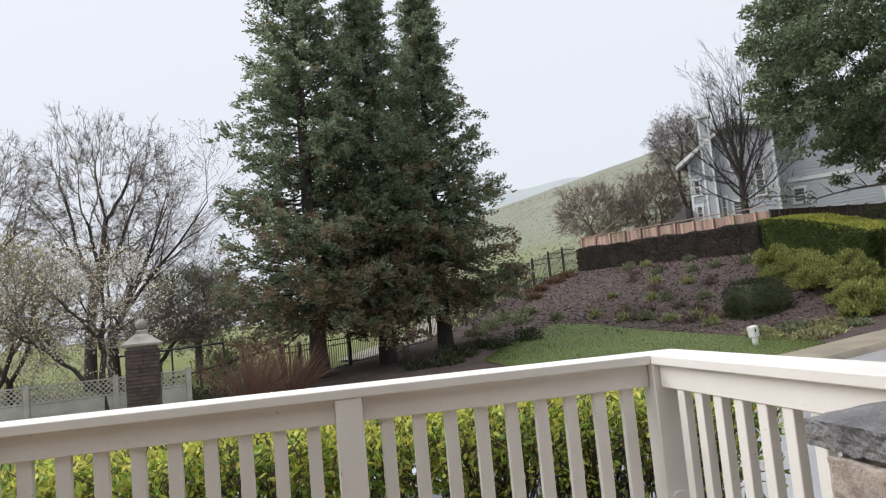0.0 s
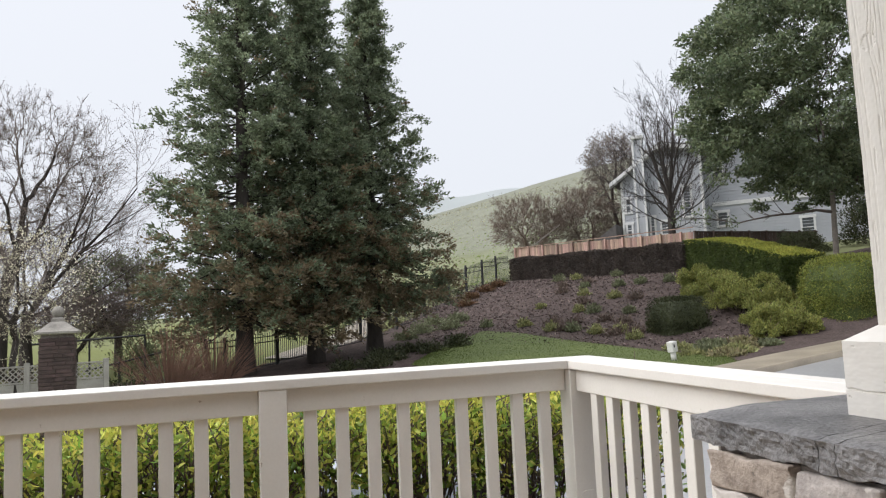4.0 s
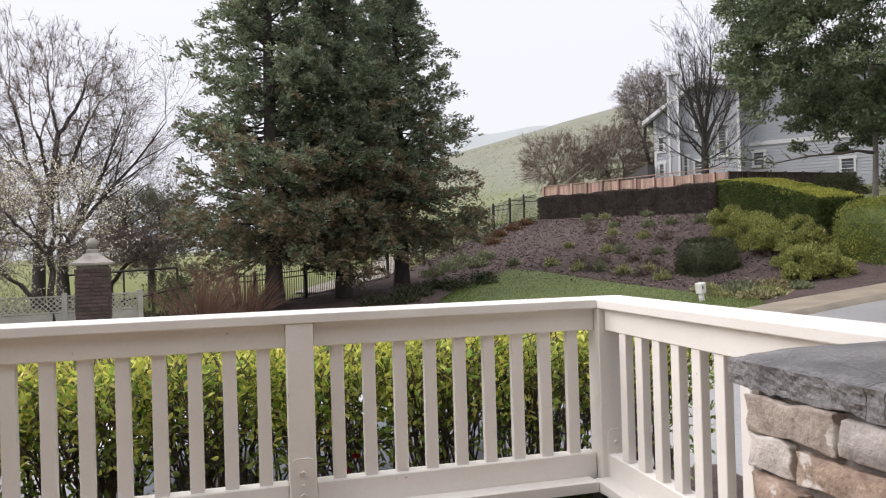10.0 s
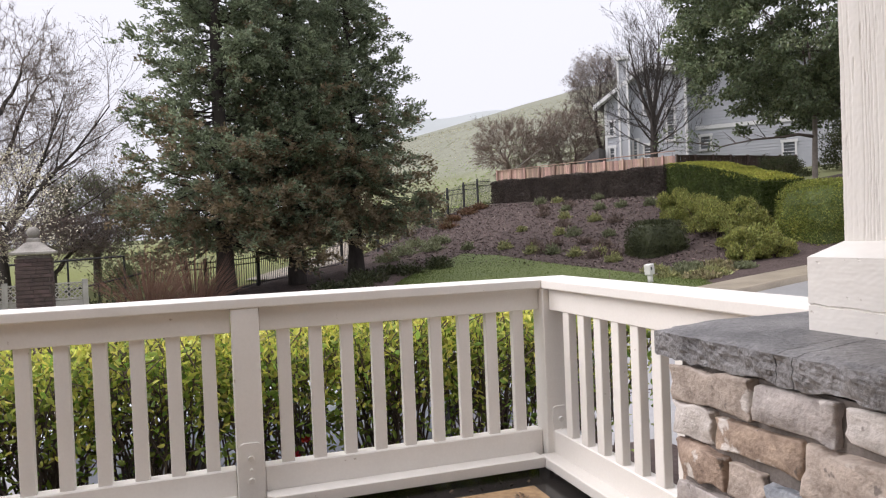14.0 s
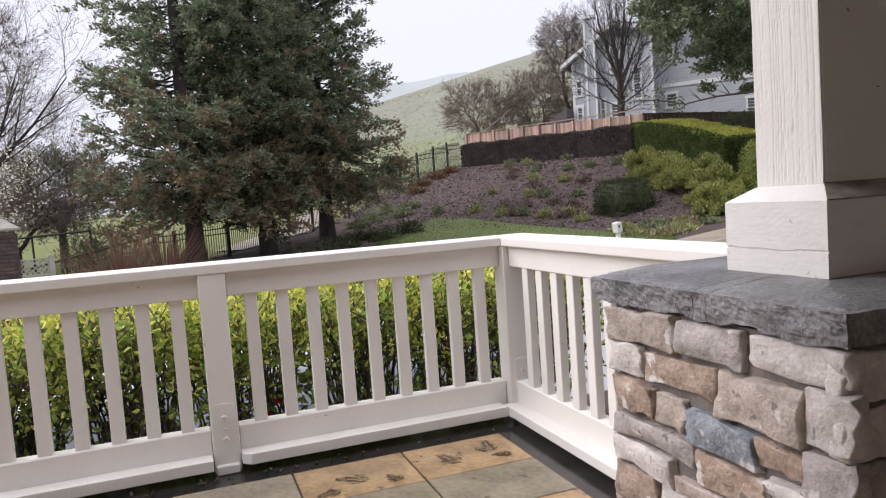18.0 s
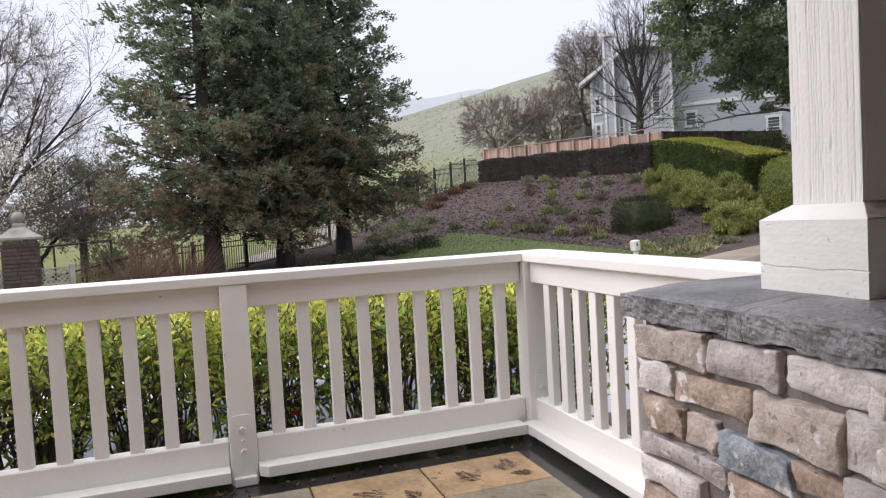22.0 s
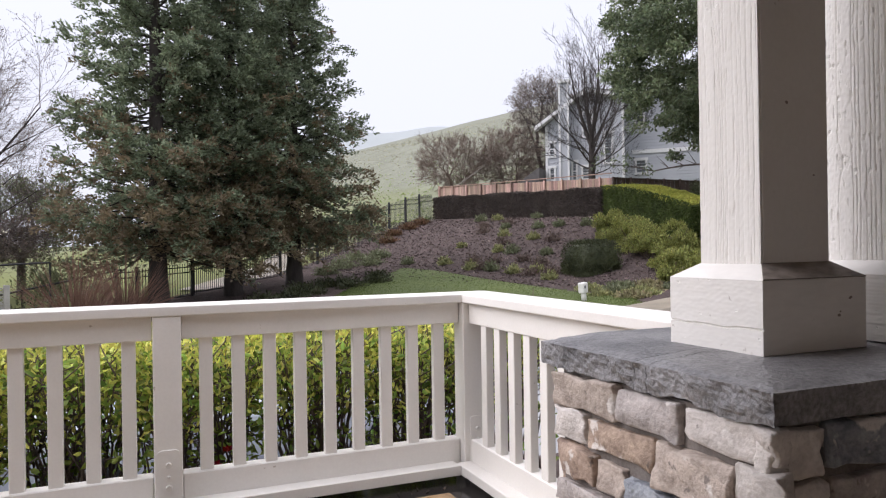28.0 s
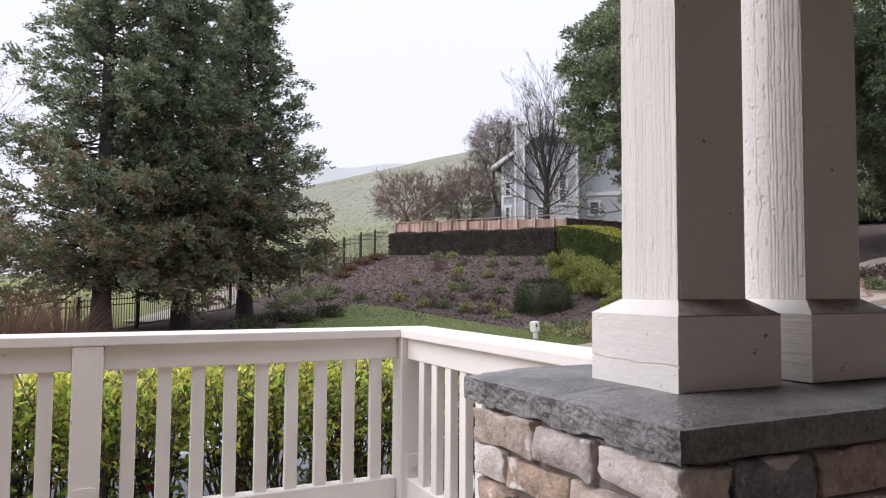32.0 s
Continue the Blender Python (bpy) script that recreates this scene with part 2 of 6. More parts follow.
def raw_mesh(name, verts, faces, material, smooth_faces=False):
    """A mesh from numpy arrays: verts (n, 3), faces (m, k)."""
    verts, faces = np.asarray(verts, np.float32), np.asarray(faces, np.int32)
    me = bpy.data.meshes.new(name)
    me.vertices.add(len(verts))
    me.vertices.foreach_set("co", verts.ravel())
    k = faces.shape[1]
    me.loops.add(faces.size)
    me.loops.foreach_set("vertex_index", faces.ravel())
    me.polygons.add(len(faces))
    me.polygons.foreach_set("loop_start", np.arange(0, faces.size, k, dtype=np.int32))
    me.update(calc_edges=True)
    me.materials.append(material)
    if smooth_faces:
        me.shade_smooth()
    return me


def unit(v):
    return v / np.maximum(np.linalg.norm(v, axis=-1, keepdims=True), 1e-9)


def leaf_mesh(name, at, way, length, width, material, rng, fold=0.35, rich=False):
    """Single leaves: at (n, 3) stalk ends, way (n, 3) directions, length and width (n,)."""
    at, way = np.asarray(at, float), unit(np.asarray(way, float))
    n = len(at)
    side = unit(np.cross(way, rng.normal(size=(n, 3))))
    up = np.cross(side, way)
    L, W = np.asarray(length)[:, None] * np.ones((n, 1)), np.asarray(width)[:, None] * np.ones((n, 1))
    tip = at + way * L - up * L * 0.12
    if not rich:
        mid = at + way * L * 0.45 + up * W * fold
        v = np.stack([at, mid + side * W / 2, tip, mid - side * W / 2], 1)
        return raw_mesh(name, v.reshape(-1, 3), np.arange(4 * n).reshape(n, 4), material)
    a, b = at + way * L * 0.28 + up * W * fold, at + way * L * 0.68 + up * W * fold * 0.8
    v = np.stack([at, a + side * W * 0.42, b + side * W * 0.40, tip, b - side * W * 0.40, a - side * W * 0.42], 1)
    k = 6 * np.arange(n)[:, None]
    f = np.concatenate([k + [0, 1, 2, 3], k + [0, 3, 4, 5]], 0)
    return raw_mesh(name, v.reshape(-1, 3), f, material)


def tube_mesh(name, segs, material, sides=5):
    """Tapered limbs: rows of (x0, y0, z0, x1, y1, z1, r0, r1)."""
    s = np.asarray(segs, float)
    p0, p1, r0, r1 = s[:, :3], s[:, 3:6], s[:, 6:7], s[:, 7:8]
    d = unit(p1 - p0)
    ref = np.where(np.abs(d[:, 2:3]) > 0.9, [[1.0, 0, 0]], [[0, 0, 1.0]])
    u = unit(np.cross(d, ref))
    w = np.cross(d, u)
    ang = np.arange(sides) * 2 * np.pi / sides
    ring = np.cos(ang)[None, :, None] * u[:, None] + np.sin(ang)[None, :, None] * w[:, None]
    v = np.concatenate([p0[:, None] + ring * r0[:, None], p1[:, None] + ring * r1[:, None]], 1)
    i = np.arange(sides)
    j = (i + 1) % sides
    quad = np.stack([i, j, j + sides, i + sides], 1)
    f = (np.arange(len(s)) * 2 * sides)[:, None, None] + quad[None]
    return raw_mesh(name, v.reshape(-1, 3), f.reshape(-1, 4), material, True)


def branching(rng, base, fork, tips, radius, thin=0.0075, rise=0.15, power=0.42):
    """Limbs that lead from base over the fork to every tip, thick in proportion to what they carry."""
    segs = []
    total = len(tips)

    def run(p, q, r0, r1, sag):
        m = (p + q) / 2 + rng.normal(size=3) * 0.03 * np.linalg.norm(q - p) + np.array([0, 0, sag * np.linalg.norm(q - p)])
        segs.append((*p, *m, r0, (r0 + r1) / 2))
        segs.append((*m, *q, (r0 + r1) / 2, r1))

    def split(node, pts, r):
        if len(pts) <= 2:
            for p in pts:
                run(node, p, max(thin, r * 0.8), thin * 0.7, -rise * 0.4)
            return
        d = unit(pts - node)
        c = d - d.mean(0)
        axis = np.linalg.svd(c, full_matrices=False)[2][0] + rng.normal(size=3) * 0.25
        k = c @ axis
        cut = np.quantile(k, rng.uniform(0.3, 0.7))
        for group in (pts[k <= cut], pts[k > cut]):
            if len(group) == 0:
                continue
            goal = group.mean(0)
            f = rng.uniform(0.28, 0.46) if len(group) > 6 else rng.uniform(0.5, 0.7)
            q = node + (goal - node) * f + rng.normal(size=3) * 0.025 * np.linalg.norm(goal - node)
            r1 = max(thin, radius * (len(group) / total) ** power)
            run(node, q, max(r * 0.9 if len(group) > len(pts) / 2 else r1, r1), r1, -rise * 0.5)
            split(q, group, r1)

    base, fork = np.array(base, float), np.array(fork, float)
    steps = 5
    for i in range(steps):
        a, b = base + (fork - base) * i / steps, base + (fork - base) * (i + 1) / steps
        segs.append((*a, *b, radius * (1.25 - 0.25 * i / steps), radius * (1.25 - 0.25 * (i + 1) / steps)))
    split(fork, np.asarray(tips, float), radius)
    return np.array(segs)


def crown_points(rng, centre, reach, count, hollow=0.35):
    d = unit(rng.normal(size=(count, 3)))
    r = hollow + (1 - hollow) * rng.random((count, 1)) ** 0.6
    lump = 1 + 0.14 * np.sin(d[:, :1] * 7) * np.cos(d[:, 1:2] * 6) + 0.10 * np.sin(d[:, 2:] * 11)
    return np.array(centre) + d * r * lump * np.array(reach)


def smooth(a, b, t):
    t = min(1.0, max(0.0, (t - a) / (b - a)))
    return t * t * (3 - 2 * t)


def zt(x, y):
    """Height of the ground outside the porch."""
    xx = min(max(x, 0.0), 45.0)
    z = -1.1 + 0.045 * xx + 0.0014 * xx * xx
    z += 0.06 * (min(max(y, 17.0), 45.0) - 17.0)
    z += 1.5 * smooth(19.5, 31.5, 0.895 * x + 0.445 * y) * smooth(13.5, 18.0, y)
    d = math.hypot(x, y)
    if y > 30 and d > 50:
        a = x / y
        k = 0.156 + 0.28 * min(max(a - 0.31, -0.2), 0.15) + 0.20 * min(max(a - 0.46, 0.0), 0.25)
        z += k * (min(d, 230.0) - 50.0) * smooth(0.0, 0.24, a)
    return z

# ---- surfaces ----
PAINT = mat("white_paint", (0.765, 0.735, 0.69), (0.70, 0.67, 0.625), rough=0.55, scale=3, fine=90, bump=0.12, depth=0.002)
PAINT_GRAIN = mat("grained_white_paint", (0.80, 0.77, 0.725), (0.75, 0.72, 0.675), rough=0.45, scale=55, fine=150, bump=0.35, depth=0.003, stretch=(1, 1, 0.03), fine_mix=0.15)
PAINT_PLINTH = mat("rough_white_paint", (0.80, 0.77, 0.725), (0.73, 0.70, 0.655), rough=0.5, scale=16, fine=90, bump=0.08, depth=0.002, stretch=(0.3, 0.3, 1), fine_mix=0.5)
flecks(PAINT, (0.40, 0.34, 0.28), 26, 0.735)
flecks(PAINT_PLINTH, (0.42, 0.37, 0.32), 30, 0.70)
BOLT = mat("painted_bolt", (0.74, 0.71, 0.66), rough=0.4, metal=0.2)
MORTAR = mat("mortar", (0.24, 0.21, 0.19), (0.13, 0.112, 0.10), rough=0.95, scale=14, fine=140, bump=0.6, depth=0.008)
CAPSTONE = mat("grey_capstone", (0.29, 0.28, 0.28), (0.085, 0.082, 0.084), rough=0.42, scale=8, fine=110, bump=1.0, depth=0.012, piece=0.12, fine_mix=0.45)
STONES = [
    mat("beige_stone", (0.58, 0.49, 0.43), (0.29, 0.235, 0.20), rough=0.8, scale=22, fine=110, bump=1.0, depth=0.010, piece=0.12),
    mat("grey_stone", (0.55, 0.50, 0.47), (0.28, 0.25, 0.235), rough=0.8, scale=22, fine=110, bump=1.0, depth=0.010, piece=0.12),
    mat("brown_stone", (0.52, 0.395, 0.31), (0.23, 0.165, 0.13), rough=0.8, scale=22, fine=110, bump=1.0, depth=0.010, piece=0.12),
    mat("slate_stone", (0.36, 0.38, 0.41), (0.13, 0.145, 0.17), rough=0.6, scale=26, fine=110, bump=1.0, depth=0.012, piece=0.1),
    mat("pale_stone", (0.70, 0.65, 0.61), (0.48, 0.44, 0.41), rough=0.8, scale=22, fine=110, bump=1.0, depth=0.010, piece=0.1),
]
for m in STONES:
    flecks(m, (0.74, 0.70, 0.66), 17, 0.615)
    flecks(m, (0.17, 0.145, 0.13), 31, 0.655)
CONCRETE_WET = mat("wet_dark_concrete", (0.042, 0.037, 0.034), (0.014, 0.013, 0.013), rough=0.14, scale=5, fine=50, bump=0.35, depth=0.004)
TILES = [
    mat("ochre_sandstone", (0.43, 0.29, 0.15), (0.20, 0.13, 0.075), rough=0.17, scale=6, fine=38, bump=0.25, depth=0.003, piece=0.12),
    mat("grey_sandstone", (0.28, 0.235, 0.165), (0.145, 0.12, 0.09), rough=0.15, scale=5, fine=38, bump=0.25, depth=0.003, piece=0.12),
]
for m in TILES:
    flecks(m, (0.10, 0.07, 0.045), 11, 0.66)
# Unseen surfaces, toned for the light they throw on the columns.
STUCCO = mat("grey_stucco", (0.76, 0.655, 0.575), rough=0.9, scale=3, fine=80, bump=0.3)
CEILING = mat("dark_ceiling", (0.22, 0.19, 0.17), rough=0.8)
LEAF_DEBRIS = mat("wet_leaf_litter", (0.13, 0.085, 0.05), (0.06, 0.04, 0.025), rough=0.4, bump=0)

# ---- porch: slab, and an unseen house wall and ceiling that shape its light ----
bm = bmesh.new()
box(bm, -6.0, 1.78, -2.2, 3.22, -1.3, -0.008)
tagged(part("floor", bm, CONCRETE_WET), "dark wet concrete porch slab", "floor", kind="structure")
bm = bmesh.new()
box(bm, -5.0, 8.0, -2.4, -2.2, -1.3, 3.0)
tagged(part("wall_south", bm, STUCCO), "unseen stucco house wall behind the porch", "wall", kind="structure")
bm = bmesh.new()
box(bm, -4.5, 8.0, -2.4, 1.03, 2.50, 2.72)
tagged(part("ceiling", bm, CEILING), "unseen dark porch ceiling", "ceiling", kind="structure")


# Added wall out of view; it keeps light off the columns' inner faces.
bm = bmesh.new()
box(bm, 6.2, 6.4, -2.2, 1.06, -1.3, 2.50)
tagged(part("shade_wall_east", bm, STUCCO), "unseen stucco wall added to shade the end of the porch", "wall", kind="structure")


# ---- railing ----
def cap_board(name, x0, x1, y0, y1, mitre):
    """A flat top board; mitre: 'x' cuts its right end, 'y' its far end, at 45 degrees."""
    z0, z1 = 0.881, 0.923
    if mitre == "x":
        ring = [(x0, y0), (x1, y0), (x1 + (y1 - y0), y1), (x0, y1)]
    else:
        ring = [(x0, y0), (x1, y0), (x1, y1 + (x1 - x0)), (x0, y1)]
    b = bmesh.new()
    lo, hi = [b.verts.new((*p, z0)) for p in ring], [b.verts.new((*p, z1)) for p in ring]
    b.faces.new(lo[::-1]), b.faces.new(hi)
    for i in range(4):
        b.faces.new((lo[i], lo[(i + 1) % 4], hi[(i + 1) % 4], hi[i]))
    bmesh.ops.bevel(b, geom=[e for e in b.edges if abs(e.verts[0].co.z - e.verts[1].co.z) < 1e-4], offset=0.005, segments=2, profile=0.5, affect="EDGES")
    return b


FRONT_Y, SIDE_X, PITCH = 3.02, 1.54, 0.1405
front_cap = thing("rail_cap", "white painted boards capping the front porch railing", "handrail")
side_cap = thing("rail_cap", "white painted boards capping the side porch railing", "handrail")
for a, b in ((0.0, 0.139), (0.141, 0.235)):
    part("cap_board", cap_board("front", -6.0, SIDE_X + a, FRONT_Y + a, FRONT_Y + b, "x"), PAINT, front_cap)
    part("cap_board", cap_board("side", SIDE_X + a + 0.002, SIDE_X + b + 0.002, 1.22, FRONT_Y + a, "y"), PAINT, side_cap)


def bracket_plate(parent, x0, x1, y, z1):
    """A painted steel plate with clipped top corners, two bolts and a foot."""
    b = bmesh.new()
    c = 0.018
    ring = [(x0, 0.0), (x1, 0.0), (x1, z1 - c), (x1 - c * 0.3, z1 - c * 0.3), (x1 - c, z1), (x0 + c, z1), (x0 + c * 0.3, z1 - c * 0.3), (x0, z1 - c)]
    near, far = [b.verts.new((px, y - 0.007, pz)) for px, pz in ring], [b.verts.new((px, y + 0.001, pz)) for px, pz in ring]
    b.faces.new(near), b.faces.new(far[::-1])
    for i in range(8):
        j = (i + 1) % 8
        b.faces.new((near[j], near[i], far[i], far[j]))
    plate = part("bracket_plate", b, PAINT, parent, "white painted steel bracket plate")
    b = bmesh.new()
    box(b, x0 - 0.004, x1 + 0.004, y - 0.03, y, -0.006, 0.034, 0.004)
    part("bracket_foot", b, PAINT, plate)
    xm = (x0 + x1) / 2
    for z, r in ((z1 - 0.065, 0.015), (z1 - 0.115, 0.007), (z1 - 0.162, 0.015)):
        b = bmesh.new()
        bmesh.ops.create_cone(b, cap_ends=True, segments=6, radius1=r, radius2=r * 0.85, depth=0.012, matrix=pose(xm, y - 0.012, z, 90, 0, 0))
        part("bolt", b, BOLT, plate)


def railing_post(x0, y0, plate):
    t = thing("railing_post", "square white painted wooden railing post with a bolted steel bracket", "post", "railing posts")
    b = bmesh.new()
    box(b, x0, x0 + 0.116, y0, y0 + 0.116, -0.008, 0.8805, 0.004)
    part("shaft", b, PAINT, t)
    bracket_plate(t, x0 + plate[0], x0 + plate[1], y0, 0.305)
    return t


POSTS = [0.094 - 1.44 * i for i in range(4)]
for px in POSTS:
    railing_post(px, FRONT_Y + 0.005, (0.012, 0.104))
railing_post(1.545, FRONT_Y - 0.008, (0.030, 0.110))

baluster_front = bmesh.new()
box(baluster_front, 0, 0.057, 0, 0.038, 0.172, 0.785, 0.003)
baluster_front = mesh_of("baluster", baluster_front, PAINT)
baluster_side = bmesh.new()
box(baluster_side, 0, 0.040, -0.057, 0, 0.172, 0.785, 0.003)
baluster_side = mesh_of("baluster", baluster_side, PAINT)


def sill_board(x0, x1, parent):
    """The low board with sloping top and clipped ends in front of a bay."""
    b = bmesh.new()
    c = 0.036
    ring = [(x0, FRONT_Y + 0.04), (x0, 2.955 + c), (x0 + c, 2.955), (x1, 2.955), (x1, FRONT_Y + 0.04)]
    lo = [b.verts.new((px, py, 0.031)) for px, py in ring]
    hi = [b.verts.new((px, py, 0.081 - 0.04 * max(0, py - 2.955))) for px, py in ring]
    b.faces.new(lo[::-1]), b.faces.new(hi)
    for i in range(5):
        b.faces.new((lo[i], lo[(i + 1) % 5], hi[(i + 1) % 5], hi[i]))
    bmesh.ops.bevel(b, geom=b.edges[:], offset=0.003, segments=1, affect="EDGES")
    part("sill_board", b, PAINT, parent)


for i, px in enumerate(POSTS):
    t = thing("porch_railing", "white painted wooden front railing panel with flat upright balusters", "railing", "porch railing panels")
    x0, x1 = px + 0.118, px + 1.438 if i else 1.543
    b = bmesh.new()
    box(b, x0, x1, FRONT_Y + 0.04, FRONT_Y + 0.078, 0.776, 0.880, 0.003)
    part("top_rail", b, PAINT, t)
    b = bmesh.new()
    box(b, x0, x1, FRONT_Y + 0.042, FRONT_Y + 0.115, 0.055, 0.186, 0.005)
    part("bottom_rail", b, PAINT, t)
    sill_board(x0, 1.498 if i == 0 else x1 - 0.002, t)
    for k in range(9):
        ob = part("baluster", baluster_front, PAINT, t)
        ob.location = (px + 0.192 + PITCH * k, FRONT_Y + 0.058, 0)

t = thing("porch_railing", "white painted wooden side railing panel with flat upright balusters", "railing", "porch railing panels")
b = bmesh.new()
box(b, 1.575, 1.613, 1.20, FRONT_Y - 0.012, 0.776, 0.880, 0.003)
part("top_rail", b, PAINT, t)
b = bmesh.new()
box(b, 1.577, 1.652, 1.20, FRONT_Y - 0.012, 0.06, 0.19, 0.005)
part("bottom_rail", b, PAINT, t)
b = bmesh.new()
box(b, 1.50, 1.58, 1.20, FRONT_Y - 0.01, 0.031, 0.080, 0.004)
part("sill_board", b, PAINT, t)
for k in range(12):
    ob = part("baluster", baluster_side, PAINT, t)
    ob.location = (1.582, 2.885 - PITCH * k, 0)


# ---- stone pier with its capstones and the two columns ----
def stone_mesh(name, w, h, d, material, seed, rough=0.006):
    """A split stone block, w wide, h high, d deep, centred on its back face; +y is its outer face."""
    b = bmesh.new()
    bmesh.ops.create_cube(b, size=1, matrix=Matrix.LocRotScale((0, d / 2, 0), None, (w, d, h)))
    bmesh.ops.bevel(b, geom=b.edges[:], offset=min(0.0045, h * 0.07), segments=2, profile=0.55, affect="EDGES")
    bmesh.ops.subdivide_edges(b, edges=[e for e in b.edges if e.calc_length() > 0.03], cuts=3, use_grid_fill=True)
    for v in b.verts:
        q = Vector((v.co.x * 14 + seed * 3.1, v.co.y * 14, v.co.z * 14 + seed))
        n = noise.noise_vector(q)
        n2 = noise.noise_vector(q * 4.0)
        c = noise.cell(Vector((v.co.x * 17 + n.x * 0.9 + seed, v.co.z * 17 + n.z * 0.9, seed * 0.7)))
        v.co += Vector((n.x, n.y * 1.3, n.z)) * rough * 1.3 + n2 * rough * 0.9
        if v.co.y > d * 0.7:
            v.co.y += c * rough * 0.9 + 0.5 * rough * noise.noise(q * 9.0)
    return mesh_of(name, b, material, True)


pier = thing("stone_pier", "low porch pier of mixed grey, beige and brown ledgestone", "stone pier")
bm = bmesh.new()
box(bm, 0.979, 1.98, 0.587, 1.178, -0.008, 0.872)
part("mortar_core", bm, MORTAR, pier, "recessed grey mortar")
rng = np.random.default_rng(5)
ROW = 0.0895
# Stones of the side seen from the porch: far end, near end, top, foot, kind.
side_stones = [
    (1.178, 0.962, 0.866, 0.797, 0), (0.954, 0.774, 0.866, 0.797, 1), (0.752, 0.560, 0.866, 0.806, 4),
    (1.184, 1.066, 0.787, 0.719, 4), (1.060, 0.853, 0.783, 0.719, 2), (0.838, 0.651, 0.786, 0.701, 0), (0.645, 0.556, 0.799, 0.703, 4),
    (1.180, 1.038, 0.706, 0.634, 2), (1.032, 0.940, 0.704, 0.634, 0), (0.934, 0.752, 0.690, 0.620, 3), (0.746, 0.650, 0.684, 0.636, 2), (0.645, 0.558, 0.696, 0.620, 1),
    (1.180, 0.918, 0.622, 0.575, 1), (0.908, 0.738, 0.610, 0.548, 2), (0.730, 0.560, 0.622, 0.560, 4),
    (1.182, 0.985, 0.566, 0.508, 4), (0.974, 0.790, 0.540, 0.508, 0), (0.780, 0.560, 0.550, 0.508, 1),
]
stone_no = 0
for y1, y0, ztop, zfoot, kind in side_stones:
    stone_no += 1
    ob = part("stone", stone_mesh("stone", y1 - y0, ztop - zfoot, 0.030 + rng.uniform(0, 0.012), STONES[kind], stone_no, 0.0068), STONES[kind], pier)
    ob.matrix_basis = pose(0.996, (y0 + y1) / 2, (ztop + zfoot) / 2, 0, rng.uniform(-1.2, 1.2), 90)
for r in range(10):
    top = 0.862 - ROW * r
    rowset, y = [], 1.192
    while y > 0.62:
        w = rng.uniform(0.10, 0.21)
        y2 = y - w if y - w > 0.66 else 0.566
        rowset.append((y, y2, int(rng.integers(0, 5))))
        y = y2 - 0.012
    if r < 4:
        rowset = []
    for y1, y0, kind in rowset:
        stone_no += 1
        h = ROW - 0.012 + rng.uniform(-0.004, 0.004)
        ob = part("stone", stone_mesh("stone", y1 - y0, h, 0.030 + rng.uniform(0, 0.010), STONES[kind], stone_no), STONES[kind], pier)
        ob.matrix_basis = pose(0.996, (y0 + y1) / 2, top - h / 2, 0, rng.uniform(-1.5, 1.5), 90)
    x, first = 0.968, True
    while x < 1.95:
        w = rng.uniform(0.09, 0.16) if first else rng.uniform(0.13, 0.24)
        first = False
        stone_no += 1
        h = ROW - 0.013 + rng.uniform(-0.004, 0.004)
        kind = ((4, 4, 1, 4)[r] if r < 4 else rowset[-1][2]) if x < 1.0 else int(rng.integers(0, 5))
        ob = part("stone", stone_mesh("stone", w, h, 0.026 + rng.uniform(0, 0.008), STONES[kind], stone_no), STONES[kind], pier)
        ob.matrix_basis = pose(x + w / 2, 0.60, top - h / 2, 0, rng.uniform(-1.5, 1.5), 180)
        x += w + 0.014
    for x in (1.08, 1.30, 1.52, 1.74):
        stone_no += 1
        kind = int(rng.integers(0, 5))
        ob = part("stone", stone_mesh("stone", 0.205, ROW - 0.012, 0.03, STONES[kind], stone_no), STONES[kind], pier)
        ob.matrix_basis = pose(x + 0.01 + (0.08 if r % 2 else 0), 1.176, top - ROW / 2, 0, 0, 0)


